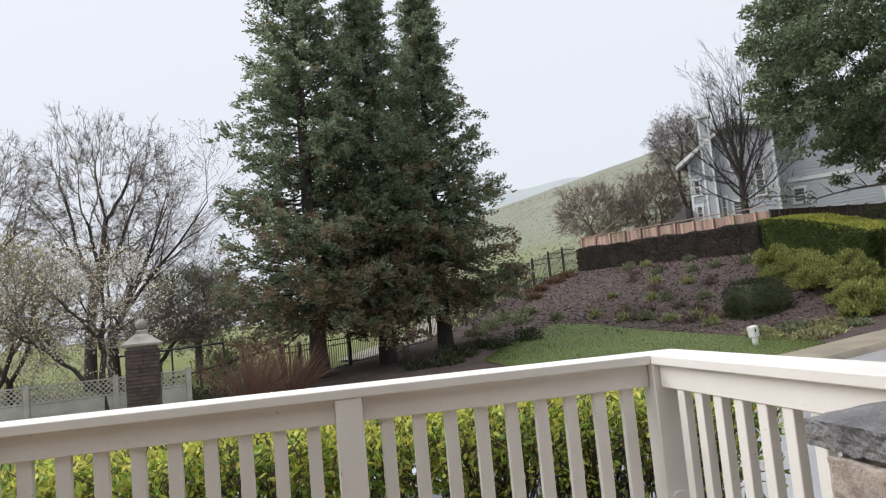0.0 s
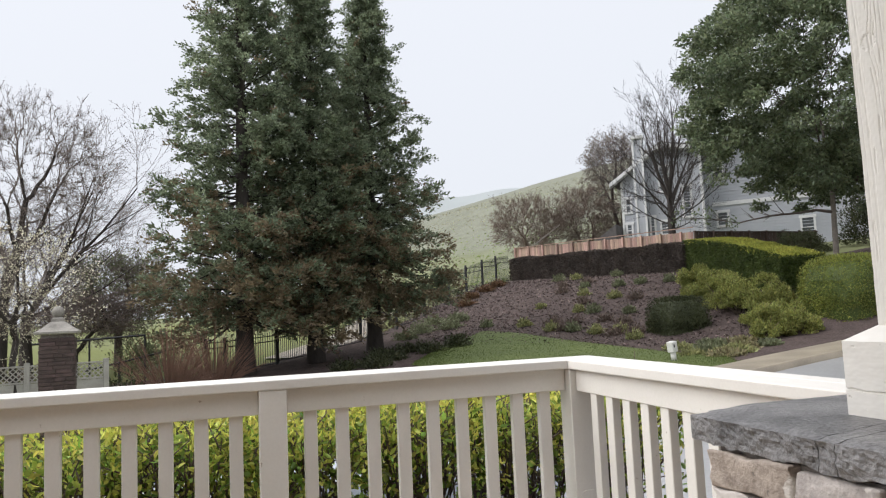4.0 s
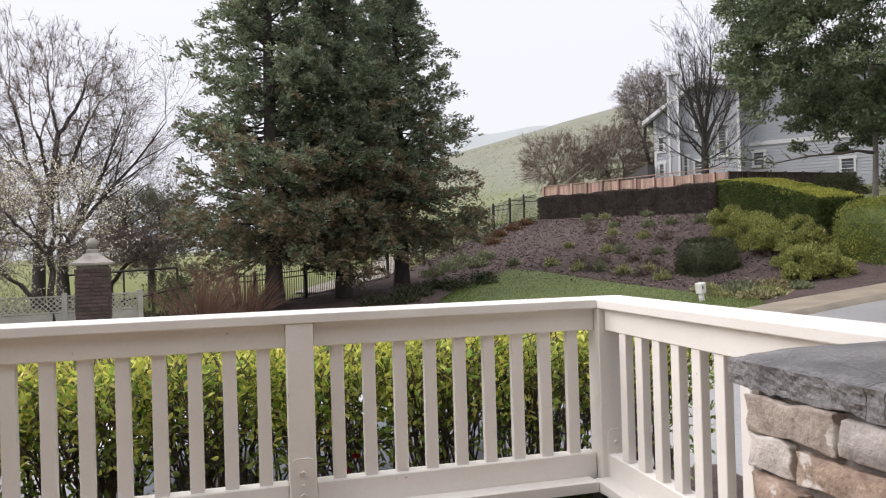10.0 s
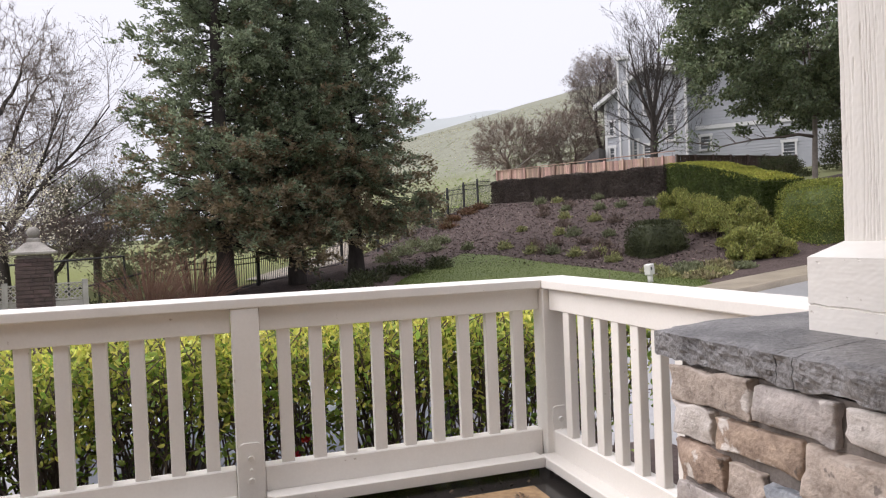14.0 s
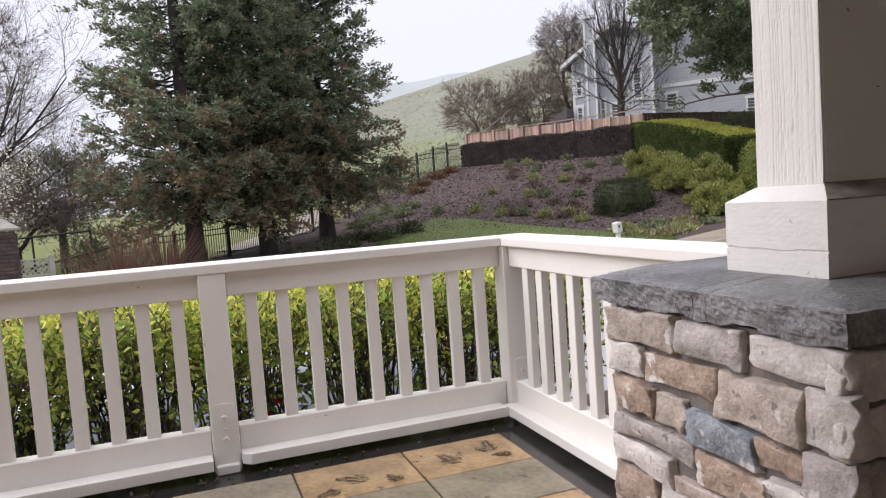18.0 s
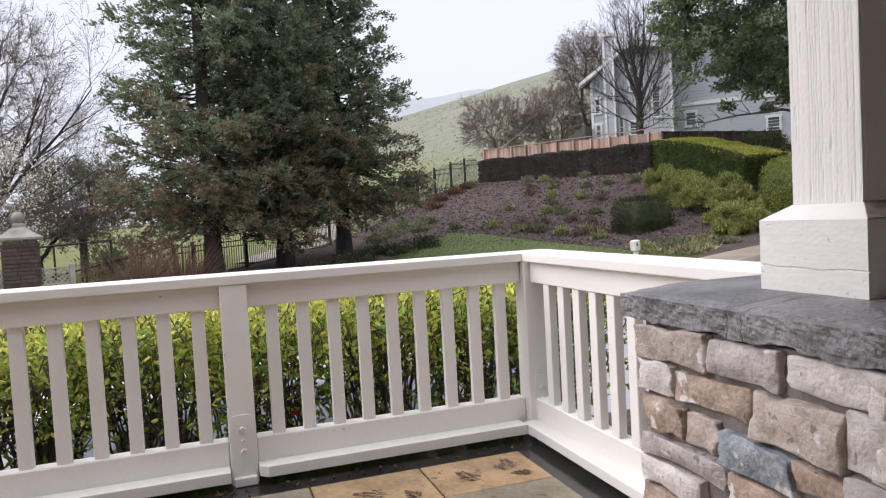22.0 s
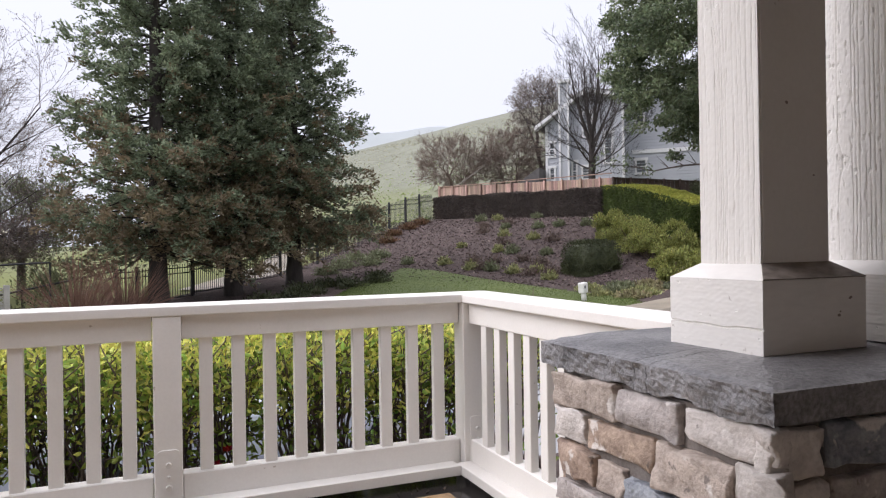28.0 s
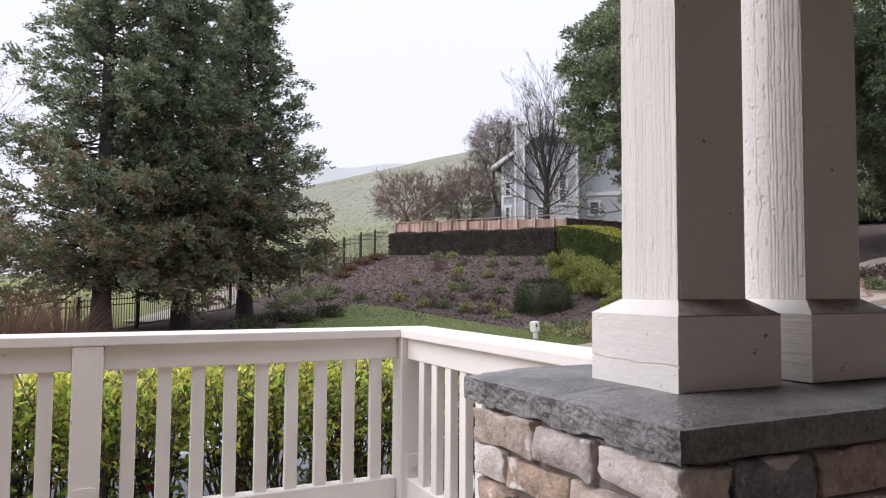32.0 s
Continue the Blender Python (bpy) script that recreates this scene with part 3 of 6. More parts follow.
def capstone(x0, x1, y0, y1, rough_sides, seed):
    """A slab with a chiselled, wavering edge."""
    b = bmesh.new()
    bmesh.ops.create_cube(b, size=1, matrix=Matrix.LocRotScale(((x0 + x1) / 2, (y0 + y1) / 2, 0.909), None, (x1 - x0, y1 - y0, 0.066)))
    for axis, lo, hi, step in ((0, x0, x1, 0.009), (1, y0, y1, 0.009), (2, 0.876, 0.942, 0.0075)):
        n = max(2, round((hi - lo) / step))
        no = Vector((axis == 0, axis == 1, axis == 2))
        for k in range(1, n):
            bmesh.ops.bisect_plane(b, geom=b.verts[:] + b.edges[:] + b.faces[:], plane_co=no * (lo + (hi - lo) * k / n), plane_no=no)
    for v in b.verts:
        q = Vector((v.co.x * 9 + seed, v.co.y * 9, v.co.z * 9))
        n, n2 = noise.noise_vector(q), noise.noise_vector(q * 3.7)
        side = max(("l" in rough_sides) * smooth(0.035, 0.0, v.co.x - x0), ("r" in rough_sides) * smooth(0.035, 0.0, x1 - v.co.x),
                   ("f" in rough_sides) * smooth(0.035, 0.0, v.co.y - y0), ("b" in rough_sides) * smooth(0.035, 0.0, y1 - v.co.y))
        sag = max(("l" in rough_sides) * smooth(1.13, 0.957, v.co.x), ("f" in rough_sides) * smooth(0.74, 0.557, v.co.y))
        v.co.z -= (0.004 * side + 0.010 * sag) * (v.co.z - 0.876) / 0.066
        f = Vector((v.co.x * 22 + seed + n.x, v.co.y * 22 + n.y, v.co.z * 12 + n.z))
        chip = noise.noise(f * 0.5) * 0.006 + noise.noise(q * 2.2) * 0.005 + noise.noise(q * 5) * 0.005 + noise.noise(q * 13) * 0.0025
        face = 1.0 if 0.885 < v.co.z < 0.935 else 0.45
        if "l" in rough_sides and v.co.x - x0 < 0.004 or "r" in rough_sides and x1 - v.co.x < 0.004:
            v.co.x += chip * face * 1.2
        if "f" in rough_sides and v.co.y - y0 < 0.004 or "b" in rough_sides and y1 - v.co.y < 0.004:
            v.co.y += chip * face * (0.35 if "f" in rough_sides else 1.2)
        if v.co.z > 0.93:
            v.co.z += n.z * 0.0015 + n2.z * 0.001 + 0.002
        elif v.co.z < 0.88:
            v.co.z += chip * (0.8 if v.co.x < x0 + 0.03 else 0.25)
        if "r" in rough_sides:
            v.co.z -= 0.004
    return mesh_of("capstone", b, CAPSTONE)


for x0, x1, y0, y1, sides, seed in ((0.957, 1.444, 0.557, 0.851, "lf", 1), (0.957, 1.444, 0.853, 0.892, "l", 1), (0.957, 1.444, 0.894, 1.245, "lb", 1), (1.453, 2.01, 0.578, 0.8543, "rf", 1), (1.447, 2.01, 0.8557, 1.245, "rb", 1)):
    tagged(part("capstone", capstone(x0, x1, y0, y1, sides, seed), CAPSTONE), "dark grey chiselled slate slab capping the stone pier", "capstone", "pier capstones")


# One colour for the chamfer's grime and the porch roof's shade on it.
GRIME_SHADE = mat("grimy_shaded_paint", (0.40, 0.345, 0.30), (0.11, 0.088, 0.075), rough=0.7, scale=9, fine=60, bump=0.15, depth=0.002, stretch=(0.5, 1, 1))
CHIPPED = mat("bare_chipped_wood", (0.34, 0.29, 0.25), (0.22, 0.18, 0.16), rough=0.9, bump=0)


def board_face(name, x, y0, width, z0, height, ny, nz, relief, material):
    """A board that looks towards -x, 5 mm thick, with its grain cut into the face."""
    ys, zs = np.linspace(0, width, ny), np.linspace(0, height, nz)
    v = [(x - relief(a, c), y0 + a, z0 + c) for c in zs for a in ys]
    i = np.arange(ny * nz).reshape(nz, ny)
    f = np.stack([i[:-1, :-1], i[1:, :-1], i[1:, 1:], i[:-1, 1:]], -1).reshape(-1, 4).tolist()
    k = len(v)
    v += [(x + 0.005, y0 + a, z0 + c) for c, a in ((0, 0), (0, width), (height, width), (height, 0))]
    f += [list(i[:, 0]) + [k + 3, k], list(i[::-1, -1]) + [k + 1, k + 2], list(i[0, ::-1]) + [k, k + 1], list(i[-1, :]) + [k + 2, k + 3]]
    me = bpy.data.meshes.new(name)
    me.from_pydata(v, [], f)
    me.materials.append(material)
    return me


def column(x0, tone_seed):
    t = thing("porch_column", "square white painted wooden porch column on a chamfered plinth", "column", "porch columns")
    y0, w, d, z0 = 0.747, 0.279, 0.252, 0.944
    b = bmesh.new()
    box(b, x0 + 0.004, x0 + w, y0, y0 + d, z0, 1.086, 0.0015)
    part("plinth_block", b, PAINT_PLINTH, t)

    def split(u, v):
        lift = (0.0010 if tone_seed else 0.0002) * noise.noise(Vector((u * 9, v * 170, tone_seed))) + 0.0003 * noise.noise(Vector((u * 90, v * 160, 3)))
        crack = 0.0485 + 0.004 * noise.noise(Vector((u * 14, tone_seed, 0))) + 0.0015 * noise.noise(Vector((u * 70, 5, 0)))
        if tone_seed == 0 and abs(v - crack) < 0.0016:
            lift -= 0.0036
        if noise.noise(Vector((u * 55, v * 95, 9 + tone_seed))) > 0.66:
            lift -= 0.0016
        return lift
    part("plinth_face", board_face("plinth_face", x0, y0, d, z0, 1.086 - z0, 100, 110, split, PAINT_PLINTH), PAINT_PLINTH, t, "split and weathered white painted face")
    b = bmesh.new()
    e = 0.046
    lo = [b.verts.new((x, y, 1.086)) for x, y in ((x0, y0), (x0 + w, y0), (x0 + w, y0 + d), (x0, y0 + d))]
    hi = [b.verts.new((x, y, 1.116)) for x, y in ((x0 + e, y0 + e), (x0 + w - e, y0 + e), (x0 + w - e, y0 + d - e), (x0 + e, y0 + d - e))]
    b.faces.new(lo[::-1]), b.faces.new(hi)
    for i in range(4):
        b.faces.new((lo[i], lo[(i + 1) % 4], hi[(i + 1) % 4], hi[i]))
    part("plinth_chamfer", b, PAINT_PLINTH, t)
    # Front chamfer film: real grime, painted darker for the roof's shade.
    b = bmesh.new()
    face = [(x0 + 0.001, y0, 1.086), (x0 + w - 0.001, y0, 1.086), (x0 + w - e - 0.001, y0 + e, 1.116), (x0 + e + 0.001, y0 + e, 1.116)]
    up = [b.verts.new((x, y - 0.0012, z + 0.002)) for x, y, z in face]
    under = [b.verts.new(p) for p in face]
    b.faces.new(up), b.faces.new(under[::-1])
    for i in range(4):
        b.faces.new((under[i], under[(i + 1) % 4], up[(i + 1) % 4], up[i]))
    part("grime_shade_film", b, GRIME_SHADE, t, "brown grime on the chamfer, darkened further with painted shade")
    b = bmesh.new()
    box(b, x0 + 0.048, x0 + w - 0.046, y0 + 0.044, y0 + d - 0.046, 1.112, 2.50, 0.004)
    part("shaft", b, PAINT, t)

    def grain(u, v):
        k = tone_seed
        w0 = u + 0.007 * noise.noise(Vector((v * 2.2, k * 7, 0))) + 0.0022 * noise.noise(Vector((v * 11, u * 20, k)))
        for zk, uk in ((0.225, 0.105), (0.85, 0.05)) if k else ((0.55, 0.12), (1.12, 0.04)):
            e = math.hypot((v - zk) * 0.30, u - uk)
            w0 += (0.011 if u > uk else -0.011) * math.exp(-(e / 0.016) ** 2)
        ring = math.sin(w0 * 6.283 / (0.0125 - 0.003 * noise.noise(Vector((w0 * 30, k, 2)))) + 1.5 * noise.noise(Vector((w0 * 40, v * 1.5, k))))
        band = smooth(-0.45, 0.10, noise.noise(Vector((u * 16 + k * 3.3, v * 0.8, 4))) + (0.30 - u * 0.8 if k else 0.10 - abs(u - 0.06) * 1.6))
        lift = (-0.0030 if k else -0.0016) * smooth(0.35, 0.95, ring) * band * (0.55 + 0.45 * noise.noise(Vector((u * 90, v * 28, 1))))
        lift -= (0.0020 if k else 0.0012) * smooth(0.30, 0.62, noise.noise(Vector((u * 120, v * (52 if k else 24), 6 + k))))
        lift += (0.0007 if k else 0.0004) * noise.noise(Vector((u * 170, v * 95, 3 + k)))
        for zk, uk in ((0.225, 0.105), (0.85, 0.05)) if k else ((0.55, 0.12), (1.12, 0.04)):
            e = math.hypot(v - zk, u - uk)
            lift -= 0.0016 * smooth(0.010, 0.006, abs(e - 0.008) + 0.004 * noise.noise(Vector((u * 200, v * 200, 0))))
        return lift + 0.0004 * noise.noise(Vector((u * 40, v * 6, 8)))
    part("facing_board", board_face("facing_board", x0 + 0.044, y0 + 0.045, d - 0.092, 1.113, 1.377, 92, 420, grain, PAINT_GRAIN), PAINT_GRAIN, t, "deeply grained white painted facing board")
    rc = random.Random(70 + tone_seed)
    for k in range(5):
        b = bmesh.new()
        s = rc.uniform(0.0025, 0.006)
        ring = [b.verts.new((math.cos(a) * s * rc.uniform(0.5, 1.4), 0, math.sin(a) * s * rc.uniform(0.3, 0.9))) for a in np.linspace(0, 6.283, 8)[:-1]]
        tip = b.verts.new((0, -0.0012, 0))
        for i in range(7):
            b.faces.new((ring[i], ring[(i + 1) % 7], tip))
        low = k < 3
        ob = part("paint_chip", b, CHIPPED, t, "dark chipped paint")
        ob.location = (x0 + (rc.uniform(0.03, w - 0.03) if low else rc.uniform(0.07, w - 0.07)), (y0 if low else y0 + 0.044) - 0.0003, rc.uniform(z0 + 0.02, 1.07) if low else rc.uniform(1.15, 1.7))


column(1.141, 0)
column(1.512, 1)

# ---- paving of the porch ----
slabs = []
for col in range(-9, 3):
    for rowi in range(0, 9):
        slabs.append((0.405 + 0.4925 * (col - 0), 2.845 - 0.366 * rowi))
for x, y in slabs:
    if x + 0.48 > 1.42:
        continue
    material = TILES[int(rng.random() > 0.6)]
    b = bmesh.new()
    box(b, -0.2425, 0.2425, -0.1795, 0.1795, -0.02, 0.0, 0.003)
    ob = part("paving_slab", b, material, bpy.data.objects["floor"])
    ob.location = (x + 0.246, y - 0.183, rng.uniform(-0.0008, 0.0008))


def wet_litter(x, y, turn, size, seed):
    """A flattened wet feathery sprig on the paving."""
    rng = np.random.default_rng(seed)
    at, way, L = [], [], []
    for i in range(11):
        g = i / 10
        for sgn in (-1, 1):
            w = np.array([sgn * (1 - 0.45 * g), 0.75, 0.01])
            long = (0.55 - 0.40 * g) * size * rng.uniform(0.7, 1.15)
            at.append((rng.normal() * 0.002, g * size, 0.0015)), way.append(w), L.append(long)
            for k in (0.35, 0.65):
                at.append((w[0] * long * k, g * size + w[1] * long * k, 0.0015))
                way.append(w + np.array([-sgn * 0.8, 0.6, 0])), L.append(long * 0.35)
    at.append((0, -0.2 * size, 0.0015)), way.append((0, 1, 0.01)), L.append(size * 1.2)
    ob = part("fallen_sprig", leaf_mesh("fallen_sprig", at, way, np.array(L), rng.uniform(0.003, 0.006, len(L)), LEAF_DEBRIS, rng, 0.02), LEAF_DEBRIS)
    ob.matrix_basis = pose(x, y, 0.001, 0, 0, turn)
    tagged(ob, "dark wet fallen sprig on the paving", "leaf litter", "fallen sprigs")


for i, (x, y, turn, size) in enumerate([(1.09, 2.58, 25, 0.14), (1.25, 2.62, -10, 0.15), (0.69, 2.60, 60, 0.14), (0.56, 2.55, 100, 0.10), (1.33, 2.56, 70, 0.09), (0.80, 2.52, 20, 0.09)]):
    wet_litter(x, y, turn, size, 700 + i)

debris = np.random.default_rng(88)
k = 60
at = np.stack([debris.uniform(-0.6, 1.45, k), 2.90 + debris.random(k) * 0.06, np.full(k, -0.004)], 1)
tagged(part("wet_debris", leaf_mesh("wet_debris", at, debris.normal(size=(k, 3)) * np.array([1, 1, 0.25]) + np.array([0, 0, 0.15]), debris.uniform(0.012, 0.035, k), debris.uniform(0.006, 0.016, k), LEAF_DEBRIS, debris, 0.3, True), LEAF_DEBRIS), "wet leaf fragments washed under the railing", "leaf litter", kind="stuff")

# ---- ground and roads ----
# Upper-slope grass, paled for haze; the green below is mixed in later.
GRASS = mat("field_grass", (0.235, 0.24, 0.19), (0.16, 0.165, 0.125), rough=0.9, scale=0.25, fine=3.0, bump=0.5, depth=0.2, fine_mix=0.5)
LAWN = mat("mown_lawn", (0.115, 0.145, 0.036), (0.07, 0.095, 0.025), rough=0.9, scale=0.6, fine=30, bump=0.6, depth=0.03, fine_mix=0.5)
MULCH = mat("bark_mulch", (0.118, 0.090, 0.083), (0.050, 0.038, 0.036), rough=0.95, scale=2.2, fine=16, bump=0.9, depth=0.05, fine_mix=0.6)
ASPHALT = mat("wet_asphalt", (0.34, 0.338, 0.346), (0.20, 0.198, 0.203), rough=0.5, scale=0.35, fine=16, bump=0.7, depth=0.012, coat=1.0)
ASPHALT.node_tree.nodes["Principled BSDF"].inputs["Coat Roughness"].default_value = 0.45
MULCH.node_tree.nodes["Principled BSDF"].inputs["Specular IOR Level"].default_value = 0.1
WALKWAY = mat("concrete_pavement", (0.31, 0.265, 0.20), (0.20, 0.17, 0.13), rough=0.55, scale=1.5, fine=30, bump=0.2)
GRAVEL = mat("pale_paving", (0.55, 0.485, 0.41), (0.38, 0.33, 0.28), rough=0.3, scale=2.5, fine=20, bump=0.3)

n = 150
u = np.linspace(-1, 1, n)
span = np.sinh(5.2 * u) / np.sinh(5.2) * 1600
gx, gy = np.meshgrid(span + 6, span + 18)
gv = np.array([(x, y, zt(x, y) - 0.06) for x, y in zip(gx.ravel(), gy.ravel())])
idx = np.arange(n * n).reshape(n, n)
gf = np.stack([idx[:-1, :-1], idx[:-1, 1:], idx[1:, 1:], idx[1:, :-1]], -1).reshape(-1, 4)
# Grass greys with height: a tanner slope, plus haze put into its colour.
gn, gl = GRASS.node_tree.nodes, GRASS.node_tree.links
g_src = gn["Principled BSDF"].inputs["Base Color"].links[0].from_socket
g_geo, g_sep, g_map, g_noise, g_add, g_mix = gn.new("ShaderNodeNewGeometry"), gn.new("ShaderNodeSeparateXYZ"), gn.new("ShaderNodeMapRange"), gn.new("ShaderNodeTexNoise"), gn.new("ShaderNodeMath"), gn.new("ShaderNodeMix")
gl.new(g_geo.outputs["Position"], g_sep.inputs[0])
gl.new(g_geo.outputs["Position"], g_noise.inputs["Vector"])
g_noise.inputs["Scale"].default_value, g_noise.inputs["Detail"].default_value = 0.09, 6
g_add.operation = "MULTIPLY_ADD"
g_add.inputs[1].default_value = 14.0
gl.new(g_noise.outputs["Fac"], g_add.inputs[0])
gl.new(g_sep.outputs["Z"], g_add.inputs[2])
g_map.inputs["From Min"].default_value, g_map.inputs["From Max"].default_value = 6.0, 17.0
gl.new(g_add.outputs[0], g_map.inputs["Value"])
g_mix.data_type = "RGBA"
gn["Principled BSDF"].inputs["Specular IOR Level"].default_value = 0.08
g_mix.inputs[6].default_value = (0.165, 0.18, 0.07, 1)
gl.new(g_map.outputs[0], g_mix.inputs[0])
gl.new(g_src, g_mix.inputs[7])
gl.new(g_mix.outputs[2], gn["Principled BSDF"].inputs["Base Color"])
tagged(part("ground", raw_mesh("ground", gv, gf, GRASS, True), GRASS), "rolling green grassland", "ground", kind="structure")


def curve_points(pts, count):
    """Points evenly spaced along a smooth line through pts."""
    p = np.asarray(pts, float)
    t = np.concatenate([[0], np.cumsum(np.linalg.norm(np.diff(p, axis=0), axis=1))])
    q = np.linspace(0, t[-1], count * 8)
    out = np.stack([np.interp(q, t, p[:, k]) for k in (0, 1)], 1)
    w = max(3, len(q) // (3 * len(p))) | 1
    pad = np.pad(out, ((w // 2, w // 2), (0, 0)), mode="edge")
    sm = np.stack([np.convolve(pad[:, k], np.ones(w) / w, "valid") for k in (0, 1)], 1)
    return sm[np.linspace(0, len(sm) - 1, count).round().astype(int)]


def strip(name, a, b, nu, nv, lift, material, label, category):
    """A sheet that follows the ground between two lines."""
    A, B = curve_points(a, nu), curve_points(b, nu)
    v = []
    for j in range(nv):
        s = j / (nv - 1)
        for p in A * (1 - s) + B * s:
            v.append((p[0], p[1], zt(p[0], p[1]) + (lift if 0 < j < nv - 1 else lift - 0.01)))
    i = np.arange(nu * nv).reshape(nv, nu)
    f = np.stack([i[:-1, :-1], i[:-1, 1:], i[1:, 1:], i[1:, :-1]], -1).reshape(-1, 4)
    return tagged(part(name, raw_mesh(name, v, f, material, True), material), label, category, kind="structure")


MULCH_FRONT = [(-6, 19.5), (0, 19.5), (4, 20.0), (7, 17), (10, 14.4), (12, 14.2), (15, 14.5), (18, 14.9), (20.5, 15.2)]
MULCH_BACK = [(-6, 24), (0, 26), (4, 30.5), (8, 35), (13, 38.8), (17.5, 41.5), (20.2, 36), (21.6, 29), (23, 24)]
LAWN_FRONT = [(5.5, 22.3), (5.9, 19.6), (6.6, 16.9), (8.5, 14.4), (11.6, 14.15)]
LAWN_BACK = [(6.3, 23.6), (8.2, 26.5), (10.1, 28.3), (10.9, 26.0), (11.3, 23.2), (11.7, 20.7), (12.06, 18.1), (12.3, 15.6)]
KERB = [(-14, 11.2), (0, 11.6), (8, 12.2), (10.7, 12.55), (12.6, 12.95), (14.2, 13.08), (18, 13.4), (22.4, 13.53), (25.5, 13.64), (29, 13.71), (45, 14.5)]
strip("soil", MULCH_FRONT, MULCH_BACK, 90, 50, 0.05, MULCH, "dark bark mulch bank", "mulch")
strip("lawn", LAWN_FRONT, LAWN_BACK, 50, 24, 0.09, LAWN, "mown green lawn", "lawn")
strip("path", [(1.0, 29.2), (3.8, 34.2), (6.5, 39.6)], [(2.5, 27.9), (5.9, 33.2), (8.7, 39.2)], 30, 4, 0.02, WALKWAY, "wet pale path behind the iron fence", "path")
strip("road", [(x, y - 15) for x, y in KERB], KERB, 90, 18, 0.03, ASPHALT, "wet dark asphalt street", "road")
strip("pavement", [(x, y + 0.16) for x, y in KERB], [(x, y + 1.42) for x, y in KERB], 120, 4, 0.15, WALKWAY, "wet concrete pavement beside the street", "pavement")


def kerb_mesh():
    c = curve_points(KERB, 120)
    v = []
    for p in c:
        z = zt(*p)
        v += [(p[0], p[1] - 0.02, z - 0.05), (p[0], p[1], z + 0.155), (p[0], p[1] + 0.17, z + 0.155), (p[0], p[1] + 0.17, z - 0.05)]
    f = []
    for i in range(len(c) - 1):
        for k in range(3):
            f.append((4 * i + k, 4 * i + k + 1, 4 * i + k + 5, 4 * i + k + 4))
    return raw_mesh("kerb", v, f, WALKWAY)


tagged(part("kerb", kerb_mesh(), WALKWAY), "pale concrete kerb", "kerb", kind="structure")

PAVER_BACK = [(20.5, 15.6), (24, 16.2), (27, 16.4), (29.7, 15.95), (32.3, 15.5), (45, 16.4)]
strip("plaza", [(20.5, 13.72), (25.5, 13.84), (29, 13.9), (45, 14.7)], PAVER_BACK, 60, 5, 0.165, GRAVEL, "pale patterned paving beside the street", "paving")
strip("soil", PAVER_BACK, [(25, 25), (32, 26), (42, 30), (60, 36)], 50, 24, 0.06, MULCH, "dark mulch slope under street trees", "mulch")


PAVER_DARK = mat("russet_paver_band", (0.36, 0.215, 0.165), (0.25, 0.15, 0.12), rough=0.35, scale=3, fine=30, bump=0.2)
for k in range(9):
    x = 22.6 + 1.15 * k
    for dx in (1.5, -1.5):
        strip("paver_band", [(x, 14.15), (x + dx, 15.45)], [(x + 0.3, 14.15), (x + dx + 0.3, 15.45)], 12, 3, 0.185, PAVER_DARK, "dark band laid diagonally in the pale paving", "paving")


# ---- the farther hill, its mist painted as pale colour and a weak glow ----
PAINTED_MIST = mat("mist_painted_far_hill", (0.28, 0.30, 0.30), (0.25, 0.27, 0.265), rough=1.0, scale=0.01, fine=0.06, bump=0)
PAINTED_MIST.node_tree.nodes["Principled BSDF"].inputs["Emission Color"].default_value = (0.50, 0.53, 0.56, 1)
PAINTED_MIST.node_tree.nodes["Principled BSDF"].inputs["Emission Strength"].default_value = 0.10
fv, ff = [], []
for i in range(80):
    a = radians(-4 + 50 * i / 79)
    e = 0.170 * smooth(-0.02, 0.22, a) + 0.004 * math.sin(a * 19) + 0.002 * math.sin(a * 53)
    for r, h in ((560, -5.0), (700, 700 * e), (900, 700 * e - 60)):
        fv.append((r * math.sin(a), r * math.cos(a), h))
for i in range(79):
    for k in (0, 1):
        ff.append((3 * i + k, 3 * i + 3 + k, 3 * i + 4 + k, 3 * i + 1 + k))
tagged(part("backdrop", raw_mesh("backdrop", fv, ff, PAINTED_MIST, True), PAINTED_MIST), "far hill with mist put into its pale colour and glow", "hill", kind="structure")

# ---- plants ----
BARK = mat("grey_bark", (0.16, 0.13, 0.115), (0.075, 0.06, 0.055), rough=0.95, scale=5, fine=30, bump=0.5, stretch=(1, 1, 0.25))
BARK_DARK = mat("dark_bark", (0.072, 0.060, 0.054), (0.032, 0.027, 0.025), rough=0.95, scale=6, fine=30, bump=0.7, depth=0.03, stretch=(1, 1, 0.2))
TWIG = mat("bare_twigs", (0.21, 0.17, 0.155), (0.13, 0.105, 0.097), rough=0.9, scale=2, fine=20, bump=0)
TWIG_RED = mat("russet_twigs", (0.24, 0.135, 0.095), (0.14, 0.08, 0.058), rough=0.9, scale=2, fine=20, bump=0)
TWIG_PALE = mat("pale_bark", (0.30, 0.26, 0.225), (0.19, 0.165, 0.145), rough=0.9, scale=4, fine=20, bump=0.2)
TWIG_TAN = mat("tan_twigs", (0.25, 0.19, 0.155), (0.16, 0.12, 0.10), rough=0.9, scale=2, fine=20, bump=0)
STEM = mat("hedge_stems", (0.17, 0.125, 0.10), (0.08, 0.058, 0.047), rough=0.8, scale=8, fine=60, bump=0.2)
NEEDLES = leaf_mat("redwood_needles", (0.265, 0.31, 0.195), (0.155, 0.19, 0.125), 0.45, 0.9, through_light=0.6)
